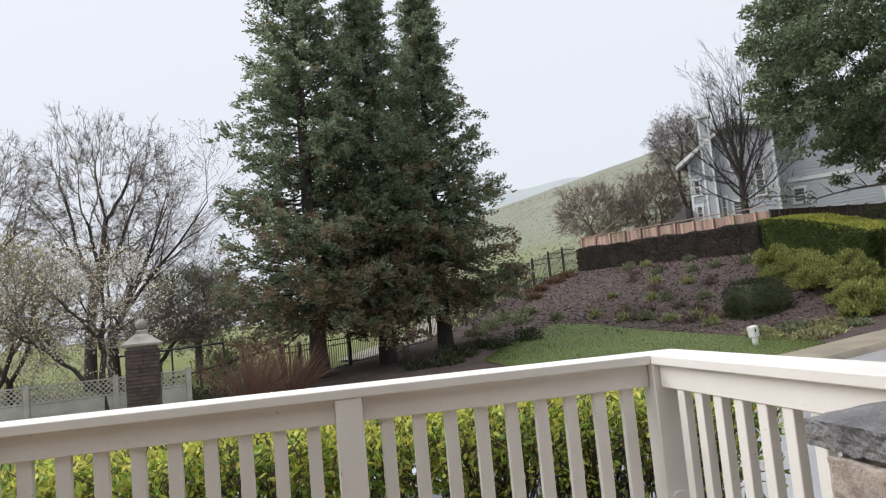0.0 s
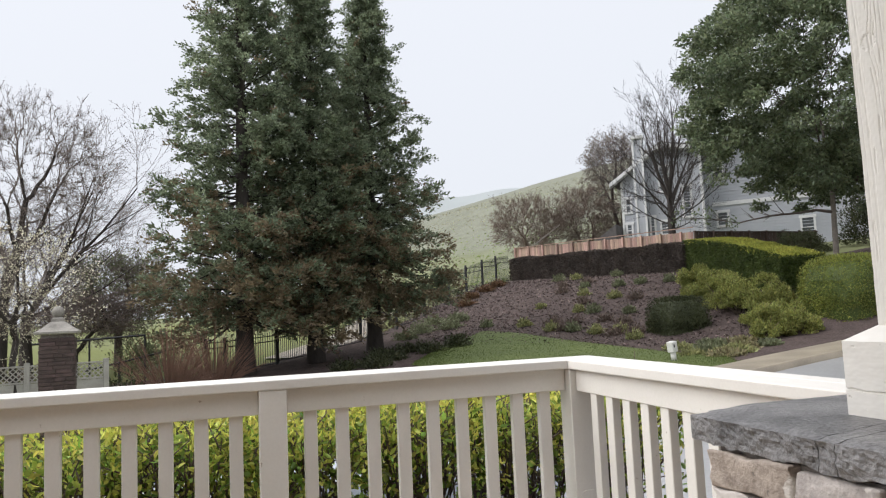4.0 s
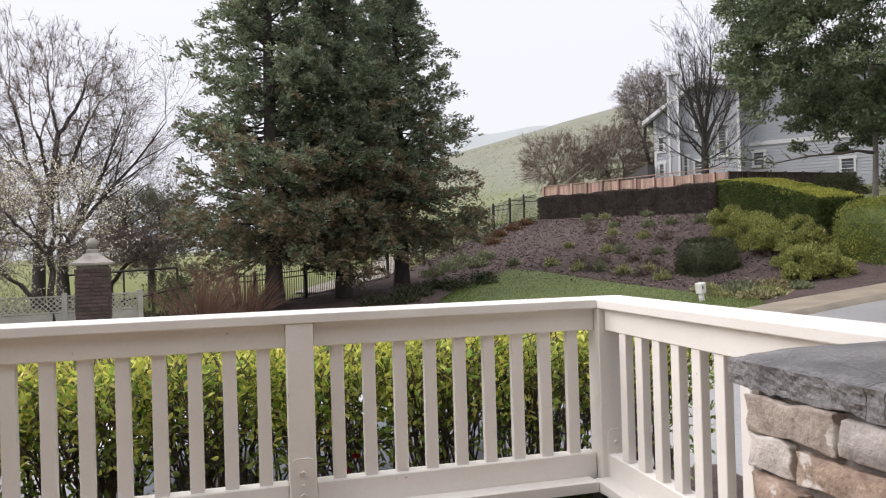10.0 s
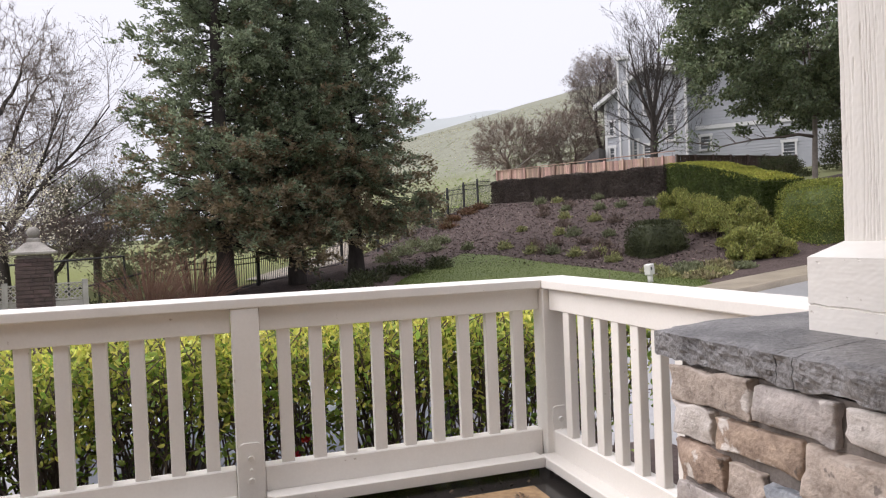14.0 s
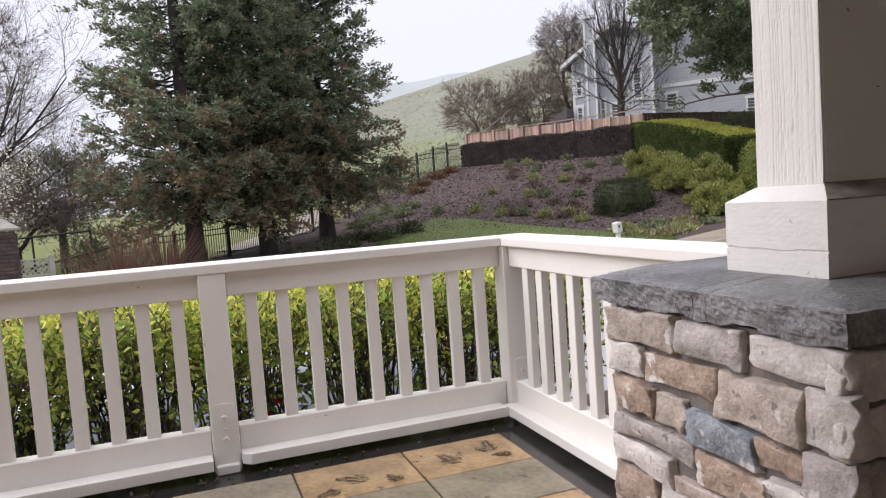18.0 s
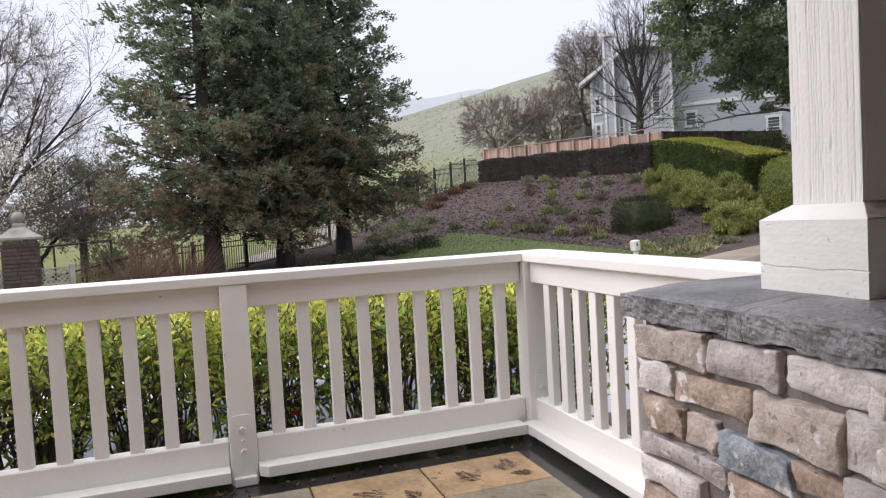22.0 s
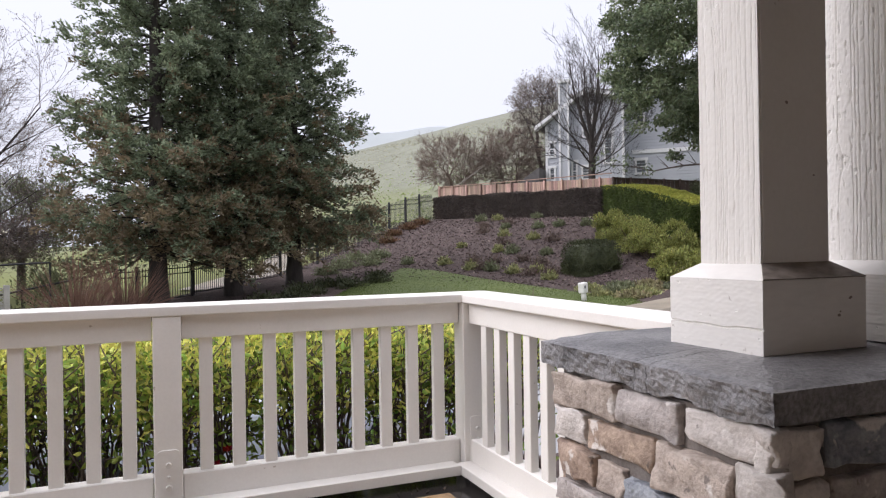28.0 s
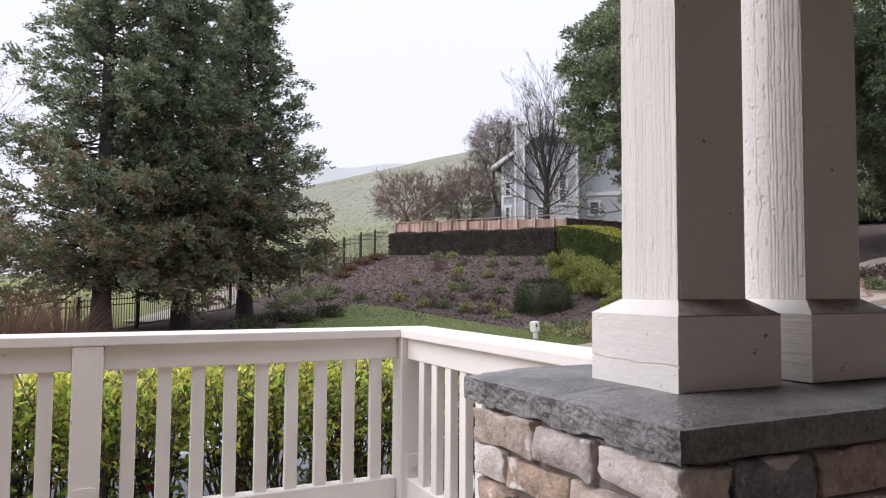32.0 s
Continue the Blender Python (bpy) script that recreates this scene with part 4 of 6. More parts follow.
NEEDLES_BROWN = leaf_mat("rusty_redwood_needles", (0.28, 0.215, 0.135), (0.18, 0.15, 0.095), 0.3, 0.9, through_light=0.45)
OAK_LEAF = leaf_mat("evergreen_leaves", (0.215, 0.255, 0.14), (0.115, 0.148, 0.088), 0.5, 0.8, rough=0.33, through_light=0.42)
LAUREL = leaf_mat("laurel_leaves", (0.36, 0.47, 0.10), (0.18, 0.27, 0.062), 0.6, 6, rough=0.26, through_light=0.42)
LAUREL_TIP = leaf_mat("young_laurel_leaves", (0.78, 0.75, 0.18), (0.50, 0.54, 0.11), 0.45, 6, rough=0.28, through_light=0.4)
# Top leaves are yellower, and painted lighter than the sides as if lit.
HEDGE_TOP = leaf_mat("lit_top_boxwood_leaves", (0.50, 0.49, 0.095), (0.30, 0.33, 0.065), 0.4, 2)
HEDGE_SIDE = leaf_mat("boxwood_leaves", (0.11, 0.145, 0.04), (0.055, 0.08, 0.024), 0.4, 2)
DARK_HEDGE = leaf_mat("dark_winter_hedge", (0.125, 0.10, 0.085), (0.062, 0.052, 0.046), 0.5, 1.5)
BUSH = leaf_mat("olive_bush_leaves", (0.37, 0.38, 0.11), (0.21, 0.23, 0.07), 0.5, 1.0)
BOX_LEAF = leaf_mat("box_shrub_leaves", (0.31, 0.335, 0.075), (0.155, 0.185, 0.045), 0.5, 2.0)
BUSH_DARK = leaf_mat("dark_bush_leaves", (0.085, 0.095, 0.042), (0.042, 0.05, 0.026), 0.45, 1.0)
STRAW = leaf_mat("straw_grass", (0.34, 0.30, 0.16), (0.19, 0.175, 0.095), 0.45, 2.0)
TUFT = leaf_mat("pale_tuft_leaves", (0.38, 0.38, 0.165), (0.23, 0.24, 0.11), 0.4, 2.0)
ORANGE = leaf_mat("russet_leaves", (0.20, 0.115, 0.06), (0.13, 0.08, 0.05), 0.4, 2.0)
BLOSSOM = leaf_mat("white_blossom", (0.76, 0.715, 0.57), (0.50, 0.46, 0.33), 0.35, 3.0)
CATKIN = leaf_mat("budding_yellow_leaves", (0.36, 0.33, 0.13), (0.25, 0.22, 0.09), 0.3, 3.0)
DRYLEAF = leaf_mat("withered_leaves", (0.21, 0.155, 0.125), (0.13, 0.10, 0.085), 0.4, 2.0)
BROWN_LEAF = leaf_mat("faded_brown_leaves", (0.26, 0.215, 0.175), (0.17, 0.14, 0.115), 0.3, 2.0)
OLIVE = leaf_mat("grey_green_leaves", (0.24, 0.26, 0.145), (0.155, 0.17, 0.10), 0.35, 1.0)


def ground_at(x, y, lift=0.0):
    return (x, y, zt(x, y) + lift)


def spray_leaves(rng, foot, axis, size):
    """Flat feathered sprays: pairs of short needle twigs along drooping axes; gives their stalk ends, ways and lengths."""
    foot, axis, size = np.asarray(foot), unit(np.asarray(axis)), np.asarray(size)[:, None]
    flat = unit(np.cross(axis, np.array([0, 0, 1.0])) + rng.normal(size=axis.shape) * 0.12)
    at, way, long = [], [], []
    for k in range(10):
        g = (k + 0.5) / 10
        for sgn in (-1, 1, 0) if k % 3 == 0 else (-1, 1):
            at.append(foot + axis * size * g + np.array([0, 0, -0.22]) * size * g * g + rng.normal(size=foot.shape) * 0.05)
            way.append(axis * 0.8 + flat * sgn * (0.95 - 0.4 * g) + rng.normal(size=foot.shape) * 0.34 + np.array([0, 0, 0.5 if sgn == 0 else 0.05]))
            long.append(size[:, 0] * (0.42 - 0.22 * g) * rng.uniform(0.7, 1.2, len(foot)))
    return np.concatenate(at), np.concatenate(way), np.concatenate(long)


def redwood(x, y, height, radius, seed, bare=1.5, taper=0.62):
    rng = np.random.default_rng(seed)
    t = thing("redwood_tree", "tall dark green coast redwood with drooping rusty lower sprays", "conifer tree", "redwood trees", at=ground_at(x, y, -0.1))
    segs, k = [], 14
    for i in range(k):
        a, b = i / k, (i + 1) / k
        segs.append((0, 0, height * a, 0, 0, height * b, 0.29 * (1 - a) ** 0.9 + 0.02 + (0.07 if i == 0 else 0), 0.29 * (1 - b) ** 0.9 + 0.02))
    part("trunk", tube_mesh("trunk", segs, BARK_DARK, 9), BARK_DARK, t)
    foot, axis, size, rust, wood = [], [], [], [], []
    nb = 340
    for i in range(nb):
        f = (i + rng.random()) / nb
        z = bare + 0.25 + (height - bare - 0.25) * f ** 1.15
        h = (z - bare) / (height - bare)
        prof = min(1.0, 0.86 + h * 2.0) * (1 - h) ** taper + 0.04
        a = i * 2.399 + rng.normal() * 0.4
        lump = 1 + 0.22 * noise.noise(Vector((math.cos(a) * 1.6 + seed, math.sin(a) * 1.6, z * 0.75)))
        L = 0.86 * radius * prof * lump * rng.choice([0.45, 0.65, 0.85, 0.95, 1.0, 1.06])
        out = np.array([math.cos(a), math.sin(a), 0])
        side = np.array([-out[1], out[0], 0])
        rise = -0.22 + 0.85 * h + rng.normal() * 0.22
        p = np.array([0, 0, z])
        steps = max(2, int(L / 0.42))
        for s in range(steps):
            g = (s + 1) / steps
            q = p + (out + side * rng.normal() * 0.10 + np.array([0, 0, rise + 0.42 * g - 0.15])) * (L / steps)
            wood.append((*p, *q, 0.045 * (1 - g * 0.75), 0.045 * (1 - g * 0.85)))
            p = q
            if g < 0.24 and h < 0.75:
                continue
            for sgn in (-1, 1, -0.6, 0.6, 0) if s >= steps - 2 else (-1, 1, 0.4):
                if rng.random() < 0.20:
                    continue
                foot.append(p + rng.normal(size=3) * np.array([0.12, 0.12, 0.13]))
                axis.append(out * (1.15 - 0.4 * abs(sgn)) + side * sgn * rng.uniform(0.5, 1.0) + np.array([0, 0, rng.normal() * 0.45 + 0.05 + 0.3 * h]))
                size.append(rng.uniform(0.36, 0.66) * (1.12 - 0.4 * h))
                rust.append(rng.random() < max(0.03, 0.80 - h * 2.1) * (0.30 + 0.8 * g))
    tagged(part("branch_growth", tube_mesh("branch_growth", wood, BARK_DARK, 3), BARK_DARK, t), kind="stuff")
    foot, axis, size, rust = np.array(foot), np.array(axis), np.array(size), np.array(rust)
    for pick, name, m in ((~rust, "crown", NEEDLES), (rust, "lower_crown", NEEDLES_BROWN)):
        a, w, ln = spray_leaves(rng, foot[pick], axis[pick], size[pick])
        tagged(part(name, leaf_mesh(name, a, w, ln, rng.uniform(0.05, 0.085, len(a)), m, rng, 0.25), m, t), kind="stuff")
    return t


redwood(0.35, 24.6, 17.8, 3.7, 11, bare=1.75, taper=0.92)
redwood(2.85, 25.9, 15.2, 3.2, 12, bare=1.85, taper=1.0)
redwood(5.35, 27.6, 14.9, 3.75, 13, bare=1.85, taper=1.0)


def bare_tree(name, x, y, label, seed, radius, fork, centre, reach, count, material=None, leaves=None, thin=0.0075, extra=2, category="bare tree", bark=None, power=0.42):
    """A leafless or flowering tree; fork, centre and reach are given from the foot of its trunk."""
    rng = np.random.default_rng(seed)
    t = thing(name, label, category, at=ground_at(x, y, -0.05))
    tips = crown_points(rng, centre, reach, count)
    segs = branching(rng, (0, 0, 0), fork, tips, radius, thin, power=power)
    bark = bark or BARK
    part("trunk", tube_mesh("trunk", segs[:5], bark, 9), bark, t)
    segs = segs[5:]
    big = segs[:, 7] > radius * 0.22
    tagged(part("limb_growth", tube_mesh("limb_growth", segs[big], bark, 6), bark, t), kind="stuff")
    out = unit(tips - np.array(centre) + np.array([0, 0, 0.6]))
    p, d = np.repeat(tips, extra, 0), np.repeat(out, extra, 0) + rng.normal(size=(count * extra, 3)) * 0.55
    q = p + unit(d) * rng.uniform(0.15, 0.5, (len(p), 1))
    back = p - unit(d) * 0.05
    twigs = np.concatenate([segs[~big], np.concatenate([back, q, np.full((len(p), 1), thin * 0.7), np.full((len(p), 1), thin * 0.5)], 1)], 0)
    m = material or TWIG
    tagged(part("twig_growth", tube_mesh("twig_growth", twigs, m, 3), m, t), kind="stuff")
    if leaves:
        lm, per, size, loose = leaves
        a, w = np.repeat(q, per, 0), np.repeat(unit(d), per, 0)
        a = a - w * rng.random((len(a), 1)) * loose * 2 + rng.normal(size=a.shape) * loose * 0.4
        tagged(part("leaves", leaf_mesh("leaves", a, w + rng.normal(size=w.shape) * 0.6, rng.uniform(0.7, 1.3, len(a)) * size, rng.uniform(0.45, 0.7, len(a)) * size, lm, rng), lm, t), kind="stuff")
    return t


def arc_tree(name, x, y, label, seed, trunk, limbs, length, lean, pull=(0, 0), fork=(0.6, 1.0), levels=4, kids=(7, 6, 4), rise=0.10, thin=0.006, bark=None, twig=None, category="bare tree", leaves=None):
    """A leafless tree whose limbs fan out from the head of the trunk in long smooth arcs; trunk is (height, radius), lean in degrees."""
    rng = random.Random(seed)
    bark, twig = bark or BARK, twig or TWIG
    t = thing(name, label, category, at=ground_at(x, y, -0.05))
    th, tr = trunk
    stem, big, fine, ends = [(0, 0, 0, 0, 0, th * 0.5, tr * 1.3, tr), (0, 0, th * 0.5, 0.02, 0, th, tr, tr * 0.72)], [], [], []

    def grow(p, d, L, r, level):
        n = 6 - level
        nodes = []
        for i in range(n):
            d = (d + Vector((rng.gauss(0, 1), rng.gauss(0, 1), rng.gauss(0, 1))) * (0.05 + 0.025 * level) + Vector((0, 0, rise))).normalized()
            q = p + d * (L / n)
            r1 = max(thin * 0.6, r * (1 - 0.78 * (i + 1) / n))
            (big if r > 0.028 else fine).append((*p, *q, max(thin * 0.6, r * (1 - 0.78 * i / n)), r1))
            p = q
            nodes.append((p, d, r1))
        if level >= levels - 1:
            ends.append((p, d))
            return
        for c in range(kids[level]):
            f = (c + 0.5 + rng.uniform(-0.3, 0.3)) / kids[level]
            p0, d0, r0 = nodes[min(n - 1, int((0.12 + 0.88 * f) * n))]
            w = d0.orthogonal().normalized()
            w.rotate(Matrix.Rotation(rng.uniform(0, 6.283), 3, d0))
            ang = math.radians(rng.uniform(20, 48))
            e = d0 * math.cos(ang) + w * math.sin(ang)
            grow(p0, e, L * rng.uniform(0.36, 0.58) * (1.15 - 0.45 * f), max(thin * 0.8, r0 * rng.uniform(0.5, 0.75)), level + 1)

    for k in range(limbs):
        a = k * 2.399 + rng.gauss(0, 0.25)
        u = (k + 0.5) / limbs
        tilt = math.radians(lean[0] + (lean[1] - lean[0]) * u ** 1.3 + rng.gauss(0, 4))
        d = Vector((math.cos(a) * math.sin(tilt) + pull[0], math.sin(a) * math.sin(tilt) + pull[1], math.cos(tilt))).normalized()
        z = th * (fork[1] - (fork[1] - fork[0]) * u)
        grow(Vector((0, 0, z)), d, length * (1 - 0.35 * u) * rng.uniform(0.82, 1.08), tr * (0.46 - 0.26 * u), 0)
    part("trunk", tube_mesh("trunk", stem, bark, 10), bark, t)
    tagged(part("limb_growth", tube_mesh("limb_growth", big, bark, 6), bark, t), kind="stuff")
    tagged(part("twig_growth", tube_mesh("twig_growth", fine, twig, 3), twig, t), kind="stuff")
    if leaves:
        lm, per, size, loose = leaves
        g = np.random.default_rng(seed)
        a, w = np.repeat([p for p, d in ends], per, 0), np.repeat([d for p, d in ends], per, 0)
        a = a - w * g.random((len(a), 1)) * loose * 2 + g.normal(size=a.shape) * loose * 0.5
        tagged(part("leaves", leaf_mesh("leaves", a, w + g.normal(size=w.shape) * 0.6, g.uniform(0.7, 1.3, len(a)) * size, g.uniform(0.45, 0.7, len(a)) * size, lm, g), lm, t), kind="stuff")
    return t


bare_tree("bare_tree", -8.0, 28.5, "leafless broad-crowned tree with fine brown twigs", 21, 0.20, (0.1, 0, 2.3), (0.6, 0, 7.1), (3.1, 2.6, 3.6), 700, leaves=(DRYLEAF, 3, 0.04, 0.12), thin=0.008, extra=6, bark=BARK_DARK, power=0.56)
arc_tree("bare_tree", -7.0, 27.9, "leafless tree leaning away in long thin arcs", 35, (2.2, 0.20), 6, 6.0, (10, 60), pull=(0.62, 0), fork=(0.8, 1.0), kids=(9, 8, 4), rise=0.02, thin=0.008, bark=BARK_DARK, leaves=(DRYLEAF, 3, 0.045, 0.12))
bare_tree("bare_tree", -11.6, 28.2, "leafless tree with fine brown twigs", 22, 0.19, (0, 0, 2.3), (-0.2, 0, 6.8), (3.1, 2.5, 3.5), 600, leaves=(DRYLEAF, 3, 0.04, 0.12), thin=0.008, extra=6, bark=BARK_DARK, power=0.56)
bare_tree("blossom_tree", -4.75, 18.4, "small tree covered in white spring blossom", 23, 0.085, (-0.1, 0, 1.1), (-0.9, 0.2, 3.25), (2.3, 1.6, 1.65), 620, leaves=(BLOSSOM, 5, 0.06, 0.13), thin=0.006, category="blossom tree", bark=BARK_DARK)
bare_tree("blossom_tree", -7.6, 19.2, "small tree with yellow buds and pale blossom", 24, 0.085, (0, 0, 1.2), (0, 0, 3.5), (1.9, 1.6, 1.8), 620, leaves=(CATKIN, 6, 0.06, 0.14), thin=0.006, category="blossom tree", bark=BARK_DARK)
bare_tree("blossom_tree", -7.9, 21.0, "white blossoming tree behind the lattice fence", 34, 0.085, (0, 0, 1.3), (0, 0, 3.3), (2.4, 1.6, 1.6), 620, leaves=(BLOSSOM, 5, 0.06, 0.13), thin=0.006, category="blossom tree", bark=BARK_DARK)
arc_tree("bare_tree", 23.2, 33.2, "leafless dark-branched tree fanning out behind the wooden fence", 25, (4.4, 0.20), 17, 5.0, (6, 92), fork=(0.46, 1.0), kids=(8, 7, 5), rise=0.075, thin=0.0085, bark=BARK_DARK, twig=BARK_DARK)
bare_tree("crape_myrtle", 19.3, 44.0, "leafless vase-shaped crape myrtle", 26, 0.15, (0, 0, 0.7), (0.0, 0, 3.6), (2.8, 2.3, 2.1), 1100, material=TWIG_TAN, thin=0.011, extra=6, bark=TWIG_TAN, power=0.55)
bare_tree("crape_myrtle", 23.3, 43.0, "leafless twiggy brown shrub tree", 27, 0.14, (0, 0, 0.7), (0, 0, 3.6), (2.5, 2.2, 2.3), 1100, material=TWIG_TAN, leaves=(DRYLEAF, 2, 0.06, 0.2), thin=0.011, extra=6, bark=TWIG_TAN, power=0.55)
bare_tree("small_tree", 34.0, 17.6, "small bare street tree with a pale trunk", 28, 0.07, (0, 0, 1.5), (0, 0, 2.9), (1.2, 1.2, 1.2), 160, material=TWIG_PALE, leaves=(DRYLEAF, 4, 0.13, 0.2), thin=0.010, bark=TWIG_PALE)
bare_tree("small_tree", 33.2, 19.4, "small budding street tree with a thin trunk", 29, 0.06, (0, 0, 1.3), (0, 0, 2.7), (1.4, 1.3, 1.2), 160, material=TWIG_PALE, leaves=(OLIVE, 8, 0.17, 0.3), thin=0.010, bark=TWIG_PALE)
bare_tree("round_tree", -4.4, 30.5, "rounded grey-green tree in the field", 30, 0.14, (0, 0, 1.3), (0, 0, 2.9), (2.3, 2.0, 1.7), 800, leaves=(OLIVE, 7, 0.09, 0.2), thin=0.009, category="tree")
bare_tree("round_tree", -5.3, 27.2, "dark reddish-brown shrub tree", 31, 0.09, (0, 0, 0.9), (0.3, 0, 2.1), (1.9, 1.3, 0.9), 900, leaves=(DRYLEAF, 2, 0.07, 0.15), thin=0.009, category="tree", bark=BARK_DARK)


def leafy_tree(x, y, seed):
    """A broad evergreen whose crown is built of many uneven clumps."""
    rng = np.random.default_rng(seed)
    t = thing("evergreen_tree", "broad evergreen tree with dense dark leaves and pale trunk", "tree", at=ground_at(x, y, -0.1))
    segs = branching(rng, (0, 0, 0), (0.1, 0, 3.0), np.concatenate([crown_points(rng, (0.6, -0.8, 7.5), (5.8, 5.4, 3.9), 160), crown_points(rng, (8.0, -7.5, 8.0), (4.5, 4.5, 3.8), 90)]), 0.09, 0.012)
    part("trunk", tube_mesh("trunk", segs[:5], TWIG_PALE, 9), TWIG_PALE, t)
    limb, p, r = [], np.array([0.05, 0, 2.2]), 0.07
    low = []
    for k in range(9):
        q = p + np.array([-0.40, 0.38, 0.16 if k in (0, 6, 7) else -0.02]) + rng.normal(size=3) * 0.05
        limb.append((*p, *q, r, r * 0.86))
        p, r = q, r * 0.86
        if k > 1:
            for j in range(3):
                e = p + np.array([-0.25, 0.25, 0.25]) * rng.uniform(0.4, 1.6) + rng.normal(size=3) * 0.22
                limb.append((*p, *e, r * 0.45, 0.006))
                low.append(e)
    part("low_limb", tube_mesh("low_limb", limb, BARK, 6), BARK, t, "thin bare low limb")
    tagged(part("limb_growth", tube_mesh("limb_growth", segs[5:], BARK, 5), BARK, t), kind="stuff")
    at = [e + rng.normal(size=(9, 3)) * 0.10 for e in low[-12:]]
    way = [rng.normal(size=(9, 3)) for e in low[-12:]]
    for k in range(2150):
        d = rng.normal(size=3)
        d /= np.linalg.norm(d)
        c, reach = (np.array([0.6, -1.1, 7.4]), np.array([7.0, 6.4, 5.2])) if k < 1080 else (np.array([8.2, -7.3, 7.9]), np.array([6.8, 6.4, 5.6]))
        p = c + d * reach * rng.uniform(0.45, 1.0) ** 0.5 * rng.uniform(0.85, 1.08)
        m = int(rng.uniform(90, 170))
        s = rng.uniform(0.5, 1.0)
        e = unit(rng.normal(size=(m, 3))) * rng.random((m, 1)) ** 0.45
        at.append(p + e * np.array([s, s, s * 0.55]) * 0.62 - np.array([0, 0, 0.10]) * (e[:, :1] ** 2 + e[:, 1:2] ** 2))
        way.append(rng.normal(size=(m, 3)) * 0.7 + e * 0.7 + d * 0.4 + np.array([0, 0, -0.15]))
    at, way = np.concatenate(at), np.concatenate(way)
    n = len(at)
    tagged(part("crown", leaf_mesh("crown", at, way, rng.uniform(0.12, 0.21, n), rng.uniform(0.06, 0.10, n), OAK_LEAF, rng), OAK_LEAF, t), kind="stuff")


leafy_tree(22.7, 21.9, 41)


def clump(name, label, category, x, y, size, material, count, leaf, seed, group="", up=0.4, lift=0.0, shell=0.5, stems=0, square=0.0, lumps=0):
    """A rounded plant: leaves through a lumpy ellipsoid that rests on the ground; square: how far it is clipped to a block; lumps: how many tufts it is made of."""
    rng = np.random.default_rng(seed)
    t = thing(name, label, category, group, at=ground_at(x, y, lift))
    d = unit(rng.normal(size=(count, 3)))
    d[:, 2] = np.abs(d[:, 2])
    lump = 1 + 0.17 * np.sin(d[:, 0] * 6 + seed) * np.cos(d[:, 1] * 7 + seed * 2) + 0.11 * np.sin(d[:, 2] * 9 + seed) + 0.09 * np.sin(d[:, 0] * 17 + d[:, 2] * 13 + seed)
    r = rng.uniform(shell, 1.0, count) * lump
    if square:
        r = rng.uniform(shell, 1.0, count) * ((np.abs(d) ** (2 + 6 * square)).sum(1) ** (-1 / (2 + 6 * square)))
    p = d * r[:, None] * np.array(size)
    if square:
        skirt = rng.random(count) < 0.32
        flat = unit(d * np.array([1, 1, 0]))[skirt]
        k = 2 + 6 * square
        flat = flat * ((np.abs(flat) ** k).sum(1) ** (-1 / k))[:, None] * rng.uniform(shell, 1.0, (len(flat), 1))
        p[skirt] = np.stack([flat[:, 0] * size[0], flat[:, 1] * size[1], rng.uniform(-0.32, 0.25, len(flat)) * size[2]], 1)
        d[skirt] = unit(flat)
        b = bmesh.new()
        bmesh.ops.create_icosphere(b, subdivisions=3, radius=1.0)
        for v in b.verts:
            k = sum(abs(c) ** (2 + 6 * square) for c in v.co) ** (-1 / (2 + 6 * square))
            v.co = Vector((v.co.x * size[0], v.co.y * size[1], v.co.z * size[2] if v.co.z > 0 else -0.35 * size[2])) * k * 0.88
        # The box shrub's core takes the darker leaf colour as painted inner shade.
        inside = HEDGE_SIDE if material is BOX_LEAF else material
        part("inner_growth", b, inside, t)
    if lumps:
        c = unit(rng.normal(size=(lumps, 3)) + np.array([0, 0, 0.25]))
        c[:, 2] = np.abs(c[:, 2])
        c = c * np.array(size) * rng.uniform(0.45, 0.86, (lumps, 1))
        w = rng.uniform(0.17, 0.33, lumps) * np.mean(size)
        k = rng.integers(0, lumps, count)
        p = c[k] + d * (rng.random((count, 1)) ** 0.4 * w[k][:, None]) * np.array([0.9, 0.9, 1.25])
    way = d * 0.7 + rng.normal(size=(count, 3)) * 0.55 + np.array([0, 0, up])
    tagged(part("foliage", leaf_mesh("foliage", p, way, rng.uniform(0.6, 1.3, count) * leaf, rng.uniform(0.3, 0.55, count) * leaf, material, rng), material, t), kind="stuff")
    if stems:
        s = []
        for k in range(stems):
            e = unit(rng.normal(size=3) * np.array([1, 1, 0.3]) + np.array([0, 0, 0.8])) * np.array(size) * rng.uniform(0.7, 1.1)
            s.append((0, 0, -0.05, *(e * 0.5 + rng.normal(size=3) * 0.03), 0.018, 0.012))
            s.append((*s[-1][3:6], *e, 0.012, 0.005))
        part("stem_growth", tube_mesh("stem_growth", s, STEM, 4), STEM, t)
    return t


